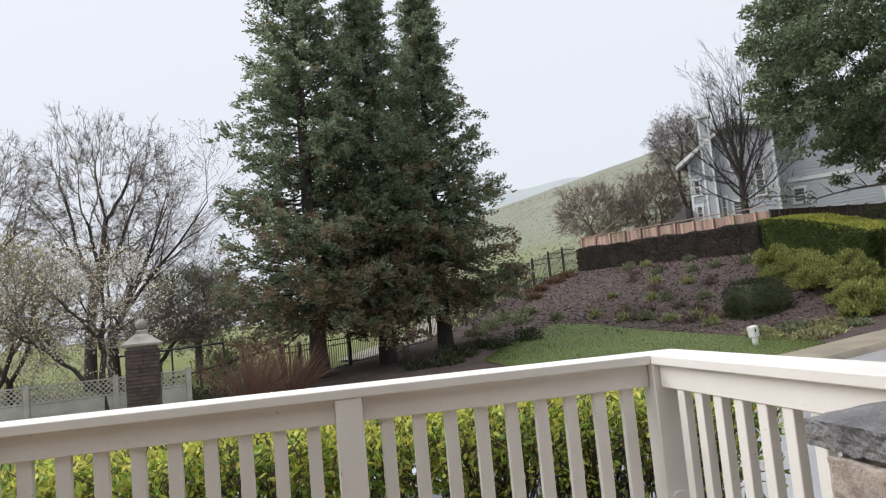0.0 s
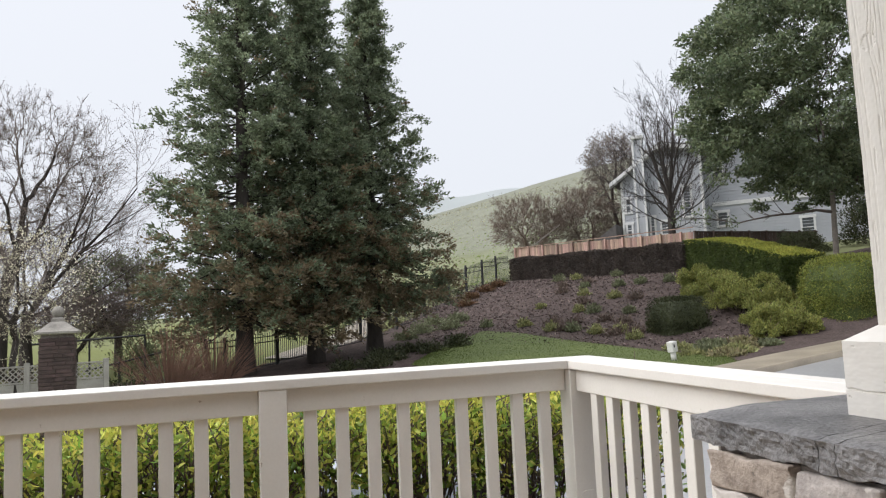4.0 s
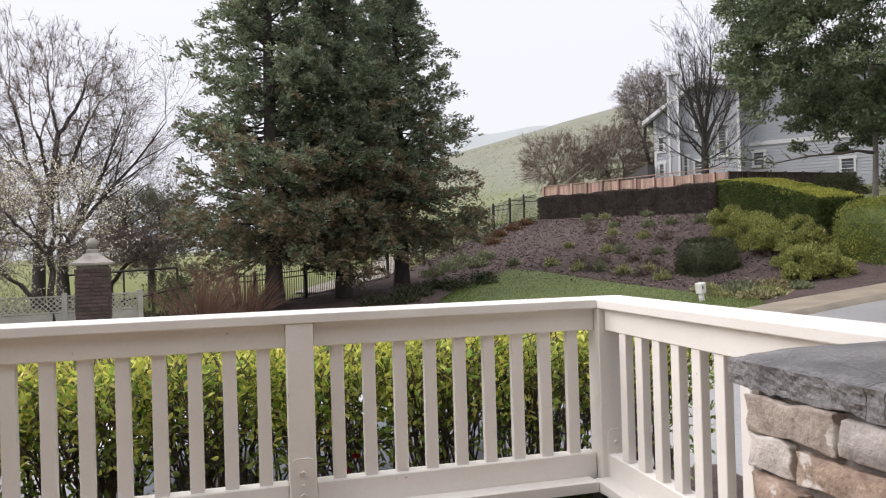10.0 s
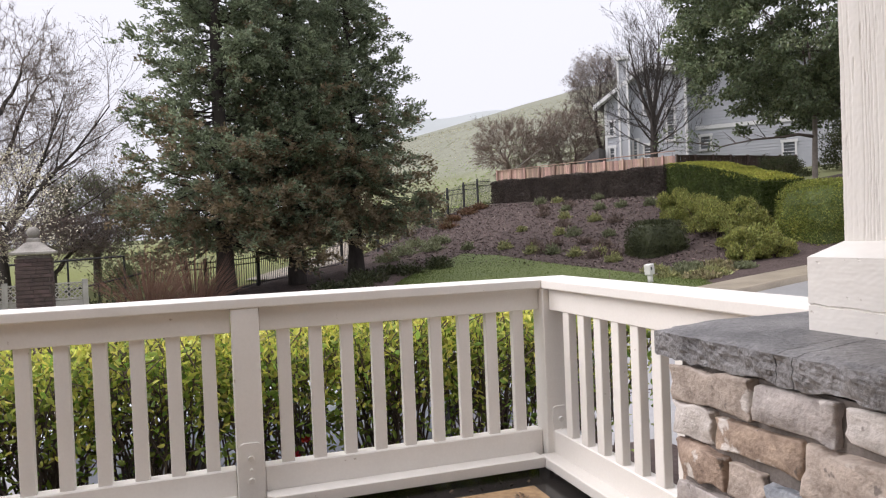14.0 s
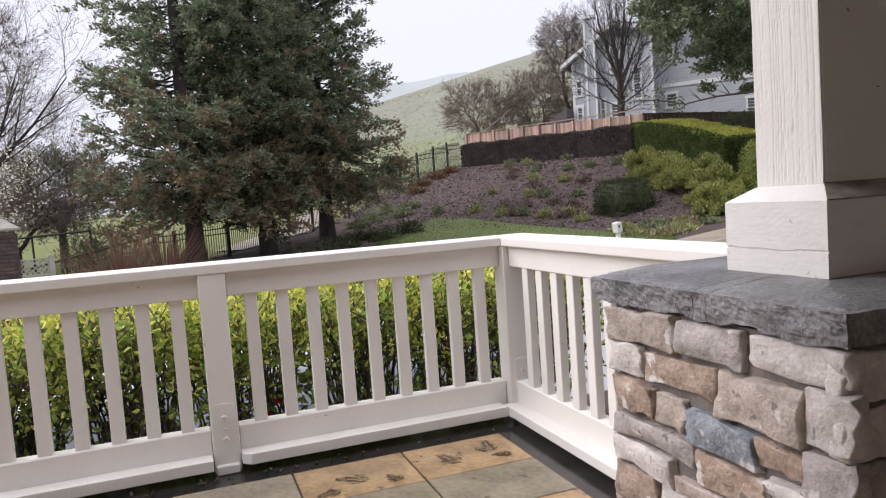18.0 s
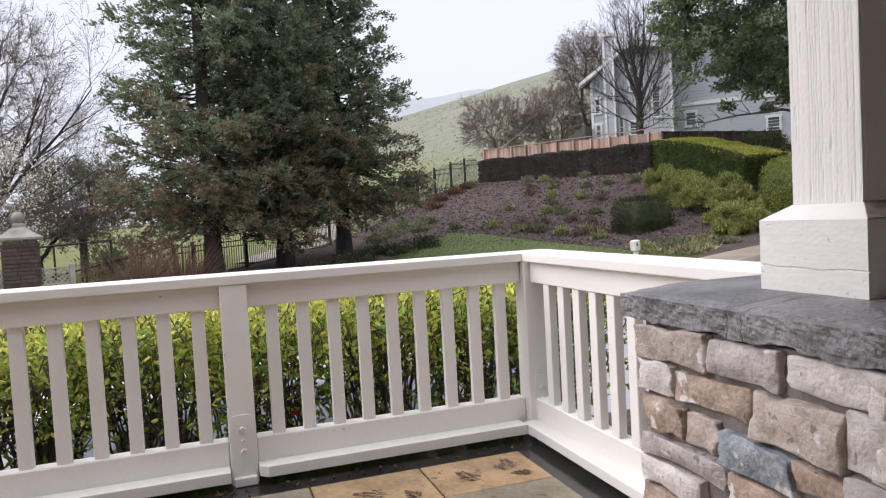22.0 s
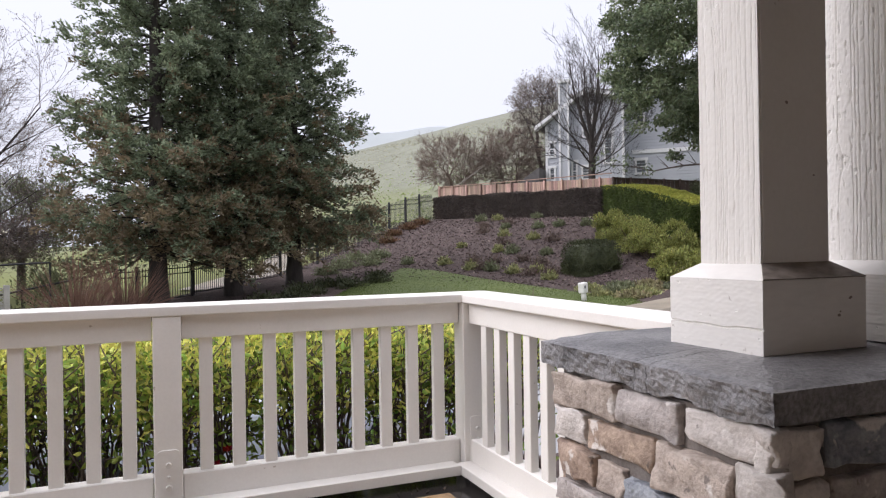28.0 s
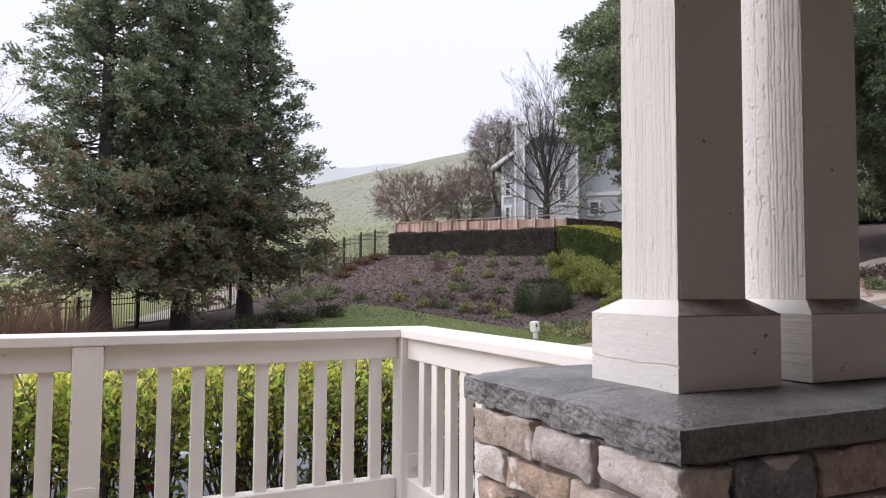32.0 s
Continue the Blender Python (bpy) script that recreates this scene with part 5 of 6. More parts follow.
def box_hedge(name, label, pts, width, height, top, side, leaf, density, seed):
    """A clipped hedge along a line: small leaves on its flat top, its sides and its ends, round a dense dark inside."""
    rng = np.random.default_rng(seed)
    t = thing(name, label, "hedge")
    c = curve_points(pts, 30)
    seg = np.diff(c, axis=0)
    ln = np.linalg.norm(seg, axis=1)
    total = ln.sum()
    way2 = np.concatenate([seg, seg[-1:]]) / np.concatenate([ln, ln[-1:]])[:, None]
    nrm2 = np.stack([-way2[:, 1], way2[:, 0]], 1)
    core, k = [], 0.5 * width - 0.10
    for i, p in enumerate(c):
        p = p + way2[i] * (0.1 if i == 0 else -0.1 if i == len(c) - 1 else 0)
        z = zt(*p)
        core += [(p[0] + nrm2[i, 0] * o, p[1] + nrm2[i, 1] * o, z + h) for o, h in ((-k, -0.05), (-k, height - 0.12), (k, height - 0.12), (k, -0.05))]
    faces = [(4 * i + a, 4 * i + a + 1, 4 * i + a + 5, 4 * i + a + 4) for i in range(len(c) - 1) for a in range(3)]
    n = 4 * (len(c) - 1)
    faces += [(0, 1, 2, 3), (n + 3, n + 2, n + 1, n)]
    part("inner_growth", raw_mesh("inner_growth", core, faces, side), side, t)
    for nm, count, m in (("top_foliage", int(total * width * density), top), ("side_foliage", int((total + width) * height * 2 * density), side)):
        k = rng.choice(len(ln), count, p=ln / total)
        p = c[k] + seg[k] * rng.random((count, 1))
        nrm = np.stack([-seg[k][:, 1], seg[k][:, 0]], 1) / ln[k][:, None]
        g = np.array([zt(*q) for q in c[:-1]])[k]
        wave = 0.035 * np.sin(p[:, 0] * 4 + seed) + 0.03 * np.cos(p[:, 1] * 3.3) + 0.02 * np.sin(p[:, 0] * 11 + p[:, 1] * 9)
        if nm == "top_foliage":
            o = rng.uniform(-0.5, 0.5, count) * width
            z = g + height + wave - np.abs(o / width * 2) ** 8 * 0.09 - rng.random(count) ** 2 * 0.10
            way = rng.normal(size=(count, 3)) * 0.55 + np.array([0, 0, 0.8])
        else:
            s = np.sign(rng.normal(size=count))
            o = s * (width * 0.5 - rng.random(count) ** 2 * 0.10 + wave)
            z = g + height * (1 - rng.random(count) ** 1.15) * 0.98
            out = nrm * s[:, None]
            end = rng.random(count) < width / (total + width)
            first = rng.random(count) < 0.5
            cap = np.where(first[:, None], c[0], c[-1])
            away = np.where(first[:, None], -way2[0], way2[-1])
            o[end] = rng.uniform(-0.5, 0.5, end.sum()) * width
            nrm[end] = np.where(first[:, None], nrm2[0], nrm2[-1])[end]
            p[end] = (cap - away * rng.random((count, 1)) ** 2 * 0.10)[end]
            z[end] = (np.array([zt(*q) for q in cap]) + height * (1 - rng.random(count)) * 0.98)[end]
            out[end] = away[end]
            way = rng.normal(size=(count, 3)) * 0.55 + np.concatenate([out, np.full((count, 1), 0.25)], 1) * 0.9
        at = np.stack([p[:, 0] + nrm[:, 0] * o, p[:, 1] + nrm[:, 1] * o, z], 1)
        tagged(part(nm, leaf_mesh(nm, at, way, rng.uniform(0.6, 1.3, count) * leaf, rng.uniform(0.35, 0.6, count) * leaf, m, rng), m, t), kind="stuff")


box_hedge("dark_hedge", "dark brown clipped winter hedge in front of the wooden fence", [(16.9, 41.2), (18.6, 37), (20.9, 28.4)], 0.9, 1.36, DARK_HEDGE, DARK_HEDGE, 0.09, 900, 51)
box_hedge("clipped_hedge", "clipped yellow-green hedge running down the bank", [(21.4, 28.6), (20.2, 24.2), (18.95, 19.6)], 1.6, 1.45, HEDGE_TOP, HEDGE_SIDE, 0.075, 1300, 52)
clump("box_shrub", "rounded clipped yellow-green box shrub beside the pavement", "shrub", 18.6, 17.5, (1.3, 1.2, 1.68), BOX_LEAF, 22000, 0.062, 53, shell=0.88, square=0.42)
for x, y, s, seed in ((17.3, 22.2, (1.15, 1.0, 1.25), 61), (16.6, 20.2, (1.1, 1.0, 1.2), 62), (16.1, 18.2, (1.0, 0.95, 1.0), 63), (17.7, 20.0, (1.0, 1.0, 1.15), 64), (15.2, 17.3, (0.75, 0.7, 1.0), 65), (15.9, 16.9, (0.7, 0.65, 0.7), 67), (17.6, 23.6, (1.0, 0.9, 1.3), 68), (16.9, 21.3, (0.8, 0.8, 1.45), 69)):
    clump("bush", "loose yellow-green shrub on the mulch bank", "shrub", x, y, s, BUSH, 9500, 0.08, seed, "olive shrubs", up=0.9, stems=12, lumps=36)
clump("field_shrub", "soft green shrub in the field behind the pillar", "shrub", -3.2, 29.2, (1.3, 1.1, 1.6), OLIVE, 2600, 0.11, 93, stems=8, shell=0.25)
clump("bush", "low rounded dark green shrub on the mulch bank", "shrub", 14.5, 20.75, (0.90, 0.8, 1.12), BUSH_DARK, 7000, 0.075, 66, shell=0.88, square=0.6)
bare_tree("brown_tree", 25.9, 43.0, "tall twiggy brown tree beside the house", 68, 0.16, (0, 0, 2.4), (-0.2, 0, 7.2), (2.3, 1.9, 2.2), 700, leaves=(BROWN_LEAF, 2, 0.09, 0.25), thin=0.010, extra=5, category="tree", power=0.55)
clump("green_shrub", "light green budding shrub behind the fence", "shrub", 21.2, 46.0, (1.7, 1.6, 3.6), OLIVE, 3200, 0.16, 69, stems=14, shell=0.2)
clump("evergreen_shrub", "clipped dark green shrub beside the house", "shrub", 27.4, 28.6, (1.5, 1.1, 1.1), BUSH_DARK, 6500, 0.09, 70, stems=4, shell=0.7)
clump("evergreen_shrub", "tall clipped dark green shrub beside the house", "shrub", 31.0, 28.0, (1.3, 1.2, 2.6), BUSH_DARK, 4500, 0.13, 71, stems=6)

# ---- low plants on the bank ----
rng = np.random.default_rng(77)
tufts = [(11.9, 25.2, 0.42), (14.2, 26.1, 0.45), (14.0, 26.9, 0.35), (16.9, 34.6, 0.5), (17.6, 33.9, 0.42), (18.9, 32.0, 0.45), (12.6, 23.0, 0.4), (12.3, 24.2, 0.42), (15.5, 29.2, 0.4), (16.4, 30.8, 0.35), (13.2, 22.3, 0.4), (14.9, 24.4, 0.35), (15.9, 27.2, 0.4), (17.2, 29.0, 0.4), (11.6, 27.2, 0.4), (10.6, 29.0, 0.4), (13.4, 29.4, 0.3), (17.9, 28.2, 0.38), (12.9, 20.9, 0.38), (18.6, 27.0, 0.4)]
for i, (x, y, r) in enumerate(tufts):
    m, r = (TUFT, OLIVE, TUFT, OLIVE)[i % 4], r * 0.78
    clump("low_shrub", "small pale green tufted shrub in the mulch", "shrub", x, y, (r, r * 0.9, r * 1.05), m, 420, 0.13, 200 + i, "low shrubs", up=0.8, shell=0.2)
dead = [(12.2, 24.7), (12.8, 22.1), (13.0, 25.4), (13.4, 21.6), (12.5, 26.3), (13.9, 23.2), (14.8, 27.9), (16.0, 32.4), (13.8, 24.4), (17.0, 31.6), (16.2, 26.0), (15.3, 31.0)]
for i, (x, y) in enumerate(dead):
    clump("withered_shrub", "small withered brown shrub in the mulch", "shrub", x, y, (0.40, 0.36, 0.36), DRYLEAF, 300, 0.12, 240 + i, "withered shrubs", up=0.7, shell=0.2)
for i, (x, y, r) in enumerate([(12.4, 36.2, 0.5), (13.6, 37.0, 0.55), (14.6, 37.9, 0.55), (11.6, 34.8, 0.5)]):
    clump("russet_shrub", "russet-orange low shrub beside the iron fence", "shrub", x, y, (r, r, r * 0.7), ORANGE, 600, 0.15, 260 + i, "russet shrubs", shell=0.3)
for i, (x, y, r) in enumerate([(9.4, 30.6, 0.6), (8.2, 31.2, 0.7), (10.2, 31.8, 0.6), (7.2, 30.0, 0.6), (9.2, 32.6, 0.7)]):
    clump("ground_shrub", "spreading green shrub at the edge of the redwoods", "shrub", x, y, (r, r, r * 0.7), OLIVE, 700, 0.13, 270 + i, "spreading shrubs", shell=0.3)
for i, (x, y, r) in enumerate([(12.45, 15.75, 0.5), (13.0, 16.1, 0.55), (12.9, 17.2, 0.5), (13.7, 16.6, 0.45), (12.2, 16.9, 0.4), (13.6, 17.8, 0.5), (14.3, 17.4, 0.45), (12.7, 18.2, 0.45), (14.4, 16.4, 0.35)]):
    clump("grass_tuft", "straw-coloured tufted grass beside the pavement", "grass", x, y, (r, r * 0.9, r * 0.42), (STRAW, TUFT, OLIVE)[i % 3], 900, 0.13, 280 + i, "grass tufts", up=0.7, shell=0.2)
for i in range(10):
    clump("shade_shrub", "dark low shrub in the shade of the redwoods", "shrub", 3.4 + 0.55 * i + rng.normal() * 0.2, 23.4 + 0.28 * i + rng.normal() * 0.5, (0.6, 0.5, 0.42), BUSH_DARK, 500, 0.12, 300 + i, "shade shrubs", shell=0.3)


def twig_shrub(x, y, seed):
    rng = np.random.default_rng(seed)
    t = thing("twig_shrub", "leafless russet-red twiggy shrub", "shrub", at=ground_at(x, y))
    segs = []
    for k in range(270):
        a, r = rng.uniform(0, 6.283), rng.random() ** 0.5
        p = np.array([math.cos(a) * 0.35 * r, math.sin(a) * 0.3 * r, 0])
        e = np.array([math.cos(a) * 1.7 * r, math.sin(a) * 1.3 * r, rng.uniform(0.8, 2.4) * (1.1 - 0.5 * r)])
        q = p + (e - p) * 0.5 + np.array([0, 0, 0.12])
        segs += [(*p, *q, 0.010, 0.008), (*q, *e, 0.008, 0.004)]
    tagged(part("twig_growth", tube_mesh("twig_growth", segs, TWIG_RED, 3), TWIG_RED, t), kind="stuff")


for i, (x, y, r) in enumerate([(23.9, 14.7, 0.5), (24.8, 14.75, 0.5), (25.7, 14.7, 0.45), (24.6, 15.4, 0.5), (26.4, 14.6, 0.4), (25.4, 15.3, 0.5)]):
    clump("ground_shrub", "low olive-brown planting beside the patterned paving", "shrub", x, y, (r, r * 0.9, r * 0.75), (OLIVE, DRYLEAF)[i % 2], 700, 0.13, 340 + i, "spreading shrubs", shell=0.3, lift=0.15)
for i, (x, y, r) in enumerate([(-9.2, 20.6, 1.2), (-7.6, 21.4, 1.2), (-6.2, 20.2, 1.0), (-5.2, 21.6, 1.1), (-10.6, 21.8, 1.3), (-8.4, 23.0, 1.3)]):
    clump("undergrowth", "twiggy brown undergrowth behind the lattice fence", "shrub", x, y, (r, r * 0.8, r * 1.05), (DRYLEAF, OLIVE, BROWN_LEAF)[i % 3], 1500, 0.09, 350 + i, "undergrowth", shell=0.25, stems=10)
twig_shrub(-1.7, 20.6, 90)
twig_shrub(-0.6, 22.2, 91)
clump("evergreen_shrub", "small dark evergreen shrub beside the gate pillar", "shrub", -2.7, 19.4, (0.7, 0.6, 1.0), BUSH_DARK, 1800, 0.09, 92, stems=5)
for i, (x, y, r, h) in enumerate([(50, 27, 5, 7), (46, 34, 5, 8), (60, 26, 5, 6), (40, 24.5, 2.2, 2.4), (33, 25.5, 2.2, 2.8)]):
    clump("woodland_tree", "dense dark evergreen at the back of the street", "tree", x, y, (r, r, h), OAK_LEAF, 7000, 0.34, 320 + i, "street evergreens", shell=0.4, stems=6)

# ---- loose bark and grass blades ----
n = 24000
px, py = rng.uniform(8, 21.5, n), rng.uniform(18, 41, n)
ok = [k for k in range(n) if 19.6 < 0.895 * px[k] + 0.445 * py[k] < 31.8]
at = np.array([(px[k], py[k], zt(px[k], py[k]) + 0.065) for k in ok])
way = rng.normal(size=(len(at), 3)) * np.array([1, 1, 0.25])
CHIP = leaf_mat("bark_chips", (0.19, 0.145, 0.13), (0.06, 0.046, 0.042), 0.7, 1.0, rough=0.9, through_light=0)
chips = part("bark_chips", leaf_mesh("bark_chips", at, way, rng.uniform(0.06, 0.16, len(at)), rng.uniform(0.03, 0.06, len(at)), CHIP, rng), CHIP)
tagged(chips, "loose reddish-brown bark chips", "bark", kind="stuff")
A, B = curve_points(LAWN_FRONT, 200), curve_points(LAWN_BACK, 200)
n = 26000
k, s = rng.integers(0, 200, n), rng.random((n, 1))
p = A[k] * (1 - s) + B[k] * s + rng.normal(size=(n, 2)) * 0.06
at = np.array([(a, b, zt(a, b) + 0.08) for a, b in p])
way = rng.normal(size=(n, 3)) * 0.4 + np.array([0, 0, 1])
BLADE = leaf_mat("grass_blades", (0.125, 0.16, 0.04), (0.075, 0.105, 0.027), 0.4, 0.5, rough=0.7)
tagged(part("grass_blades", leaf_mesh("grass_blades", at, way, rng.uniform(0.03, 0.06, n), rng.uniform(0.008, 0.014, n), BLADE, rng), BLADE), "short green grass of the lawn", "grass", kind="stuff")

n = 12000
ang, dist = rng.uniform(0.10, 0.62, n), 44 + 130 * rng.random(n) ** 1.25
hx, hy = dist * np.sin(ang), dist * np.cos(ang)
at = np.array([(a, b, zt(a, b) - 0.10) for a, b in zip(hx, hy)])
way = rng.normal(size=(n, 3)) * np.array([1, 1, 0.2]) + np.array([0, 0, 0.2])
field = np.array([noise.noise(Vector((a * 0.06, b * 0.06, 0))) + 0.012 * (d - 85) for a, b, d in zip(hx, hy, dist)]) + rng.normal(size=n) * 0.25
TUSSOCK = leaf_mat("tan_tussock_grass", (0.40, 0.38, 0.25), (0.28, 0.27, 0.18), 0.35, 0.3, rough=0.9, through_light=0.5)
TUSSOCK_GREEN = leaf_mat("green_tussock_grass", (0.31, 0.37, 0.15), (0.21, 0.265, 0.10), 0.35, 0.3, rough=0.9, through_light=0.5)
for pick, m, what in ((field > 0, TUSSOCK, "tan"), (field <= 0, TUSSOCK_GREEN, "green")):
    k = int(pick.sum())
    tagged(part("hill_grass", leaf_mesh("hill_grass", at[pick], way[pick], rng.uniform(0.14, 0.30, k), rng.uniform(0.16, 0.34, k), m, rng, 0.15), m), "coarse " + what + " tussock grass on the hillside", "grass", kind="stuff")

# ---- fences, gate pillar, houses ----
IRON = mat("black_iron", (0.022, 0.022, 0.024), (0.014, 0.014, 0.015), rough=0.5, bump=0.1)
FENCE_WOOD = mat("red_cedar_boards", (0.44, 0.30, 0.235), (0.28, 0.185, 0.145), rough=0.8, scale=5, fine=40, bump=0.4, piece=0.4, stretch=(1, 1, 0.15))
# Boards beside the house: their shade is put into the base colour.
FENCE_SHADED = mat("shaded_dark_boards", (0.10, 0.065, 0.055), (0.06, 0.04, 0.035), rough=0.85, scale=5, fine=40, bump=0.4, piece=0.2, stretch=(1, 1, 0.15))
BRICK = mat("brown_ledge_brick", (0.10, 0.068, 0.064), (0.05, 0.036, 0.034), rough=0.9, scale=8, fine=50, bump=0.5, piece=0.2)
PILLAR_CAP = mat("weathered_concrete_cap", (0.36, 0.335, 0.30), (0.20, 0.185, 0.165), rough=0.8, scale=5, fine=40, bump=0.3)
LATTICE = mat("weathered_white_fence", (0.46, 0.44, 0.41), (0.33, 0.31, 0.29), rough=0.7, scale=3, fine=40, bump=0.2)
SIDING = mat("grey_lap_siding", (0.46, 0.475, 0.51), (0.41, 0.425, 0.46), rough=0.7, scale=1.0, fine=20, bump=0.1)
TRIM = mat("white_trim", (0.74, 0.74, 0.74), (0.66, 0.66, 0.66), rough=0.6, bump=0.05)
ROOFING = mat("dark_shingles", (0.13, 0.12, 0.12), (0.07, 0.065, 0.065), rough=0.9, scale=2, fine=12, bump=0.5)
PANE = mat("dark_window_pane", (0.13, 0.14, 0.15), (0.09, 0.10, 0.11), rough=0.06, bump=0)
WALLSTONE = mat("rubble_wall_stone", (0.34, 0.29, 0.25), (0.18, 0.15, 0.13), rough=0.9, scale=5, fine=30, bump=0.5, piece=0.3)

picket_b = bmesh.new()
box(picket_b, -0.009, 0.009, -0.009, 0.009, 0.06, 1.0)
picket_me = mesh_of("picket", picket_b, IRON)
post_b = bmesh.new()
box(post_b, -0.045, 0.045, -0.045, 0.045, -0.2, 1.06, 0.006)
post_me = mesh_of("fence_post", post_b, IRON)


def iron_fence(a, b, height, step=0.115):
    """One panel of a black iron fence between two places."""
    ax, ay, bx, by = *a, *b
    L = math.hypot(bx - ax, by - ay)
    turn = math.degrees(math.atan2(by - ay, bx - ax))
    za, zb = zt(ax, ay), zt(bx, by)
    t = thing("iron_fence", "black iron picket fence panel", "fence", "iron fence panels", at=(ax, ay, za), turn=turn)
    ob = part("fence_post", post_me, IRON, t)
    ob.scale = (1, 1, height)
    for z in (0.14, 0.80, 0.95):
        bmr = bmesh.new()
        box(bmr, 0, L, -0.014, 0.014, -0.018, 0.018)
        ob = part("rail", bmr, IRON, t)
        ob.matrix_basis = Matrix(((1, 0, 0, 0), (0, 1, 0, 0), ((zb - za) / L, 0, 1, z * height), (0, 0, 0, 1)))
    for k in range(1, int(L / step)):
        ob = part("picket", picket_me, IRON, t)
        ob.location, ob.scale = (k * L / int(L / step), 0, (zb - za) * k / int(L / step)), (1, 1, height)


line = [(-0.9, 24.6), (-0.3, 24.9), (1.5, 26.6), (3.4, 28.8), (5.4, 31.2), (7.6, 33.6)]
for a, b in zip(line[:-1], line[1:]):
    iron_fence(a, b, 1.25 if a[0] > -4 else 1.5)
line = [(7.6, 33.6), (9.4, 35.0), (11.2, 36.4), (12.5, 37.3), (13.8, 38.2), (15.0, 39.1), (16.2, 40.0)]
for a, b in zip(line[:-1], line[1:]):
    iron_fence(a, b, 1.65)


def board_fence(a, b, height, top_a, top_b, material, label):
    L = math.hypot(b[0] - a[0], b[1] - a[1])
    t = thing("wooden_fence", label, "fence", at=(a[0], a[1], 0), turn=math.degrees(math.atan2(b[1] - a[1], b[0] - a[0])))
    bb = bmesh.new()
    box(bb, 0.004, 0.140, -0.010, 0.010, -height, 0, 0.003)
    me = mesh_of("fence_board", bb, material)
    n = int(L / 0.146)
    for k in range(n):
        ob = part("fence_board", me, material, t)
        ob.location = (k * L / n, 0.006 if k % 2 else 0, top_a + (top_b - top_a) * k / n)
    pb = bmesh.new()
    box(pb, -0.05, 0.05, -0.06, 0.04, -height, 0.05, 0.005)
    pm = mesh_of("post", pb, material)
    for k in range(int(L / 1.2) + 1):
        ob = part("post", pm, material, t)
        ob.location = (min(L, k * 1.2), -0.05, top_a + (top_b - top_a) * min(1, k * 1.2 / L))
    rb = bmesh.new()
    box(rb, 0, L, -0.07, 0.05, -0.02, 0.02)
    ob = part("cap_rail", rb, material, t)
    ob.matrix_basis = Matrix(((1, 0, 0, 0), (0, 1, 0, 0), ((top_b - top_a) / L, 0, 1, top_a + 0.01), (0, 0, 0, 1)))


board_fence((17.3, 41.4), (21.9, 29.6), 1.9, 5.10, 4.66, FENCE_WOOD, "reddish cedar board fence along the top of the bank")
board_fence((21.95, 29.6), (30.5, 30.6), 1.9, 4.66, 4.75, FENCE_SHADED, "dark board fence beside the house, its shade put into the colour")


def gate_pillar(x, y, ztop):
    z0 = zt(x, y)
    t = thing("gate_pillar", "brown ledge-brick gate pillar with a concrete cap and ball finial", "pillar", at=(x, y, z0), turn=8)
    h = ztop - z0
    b = bmesh.new()
    box(b, -0.30, 0.30, -0.30, 0.30, -0.2, h - 0.01)
    part("core", b, MORTAR, t)
    rng = np.random.default_rng(8)
    z = 0.0
    while z < h - 0.07:
        for face in range(4):
            x0 = -0.33
            while x0 < 0.26:
                w = min(rng.uniform(0.16, 0.38), 0.33 - x0)
                bb = bmesh.new()
                box(bb, x0, x0 + w - 0.004, -0.33 - rng.uniform(0, 0.014), -0.29, z, z + 0.076, 0.006)
                o = part("brick", bb, BRICK, t)
                o.rotation_euler = (0, 0, face * math.pi / 2)
                x0 += w
        z += 0.082
    b = bmesh.new()
    prof = [(0.39, 0.0), (0.42, 0.02), (0.42, 0.06), (0.37, 0.085), (0.28, 0.14), (0.18, 0.23), (0.12, 0.27), (0.12, 0.33), (0.08, 0.36)]
    rings = [[b.verts.new((sx * r, sy * r, h + zz)) for sx, sy in ((-1, -1), (1, -1), (1, 1), (-1, 1))] for r, zz in prof]
    b.faces.new(rings[0][::-1]), b.faces.new(rings[-1])
    for lo, hi in zip(rings[:-1], rings[1:]):
        for i in range(4):
            b.faces.new((lo[i], lo[(i + 1) % 4], hi[(i + 1) % 4], hi[i]))
    cap = part("cap", b, PILLAR_CAP, t, "pale weathered concrete cap")
    b = bmesh.new()
    bmesh.ops.create_uvsphere(b, u_segments=20, v_segments=12, radius=0.125, matrix=Matrix.Translation((0, 0, h + 0.47)))
    part("finial", b, PILLAR_CAP, cap, "round concrete ball", True)


gate_pillar(-3.58, 16.65, 1.10)


# ---- house on the bank ----
HU, HV = Vector((0.72, -0.69, 0)), Vector((0.69, 0.72, 0))
HO = Vector((28.75, 37.35, 0))


def hp(u, v, z):
    return HO + HU * u + HV * v + Vector((0, 0, z))


def house_block(parent, u0, u1, v0, v1, z0, z1, name="wall"):
    b = bmesh.new()
    lo = [b.verts.new(hp(u, v, z0)) for u, v in ((u0, v0), (u1, v0), (u1, v1), (u0, v1))]
    hi = [b.verts.new(hp(u, v, z1)) for u, v in ((u0, v0), (u1, v0), (u1, v1), (u0, v1))]
    b.faces.new(lo[::-1]), b.faces.new(hi)
    for i in range(4):
        b.faces.new((lo[i], lo[(i + 1) % 4], hi[(i + 1) % 4], hi[i]))
    return part(name, b, SIDING, parent)


def slab(parent, name, u0, u1, v0, v1, z0, z1, material, label=""):
    b = bmesh.new()
    box(b, u0, u1, v0, v1, z0, z1)
    for w in b.verts:
        w.co = hp(*w.co)
    return part(name, b, material, parent, label)


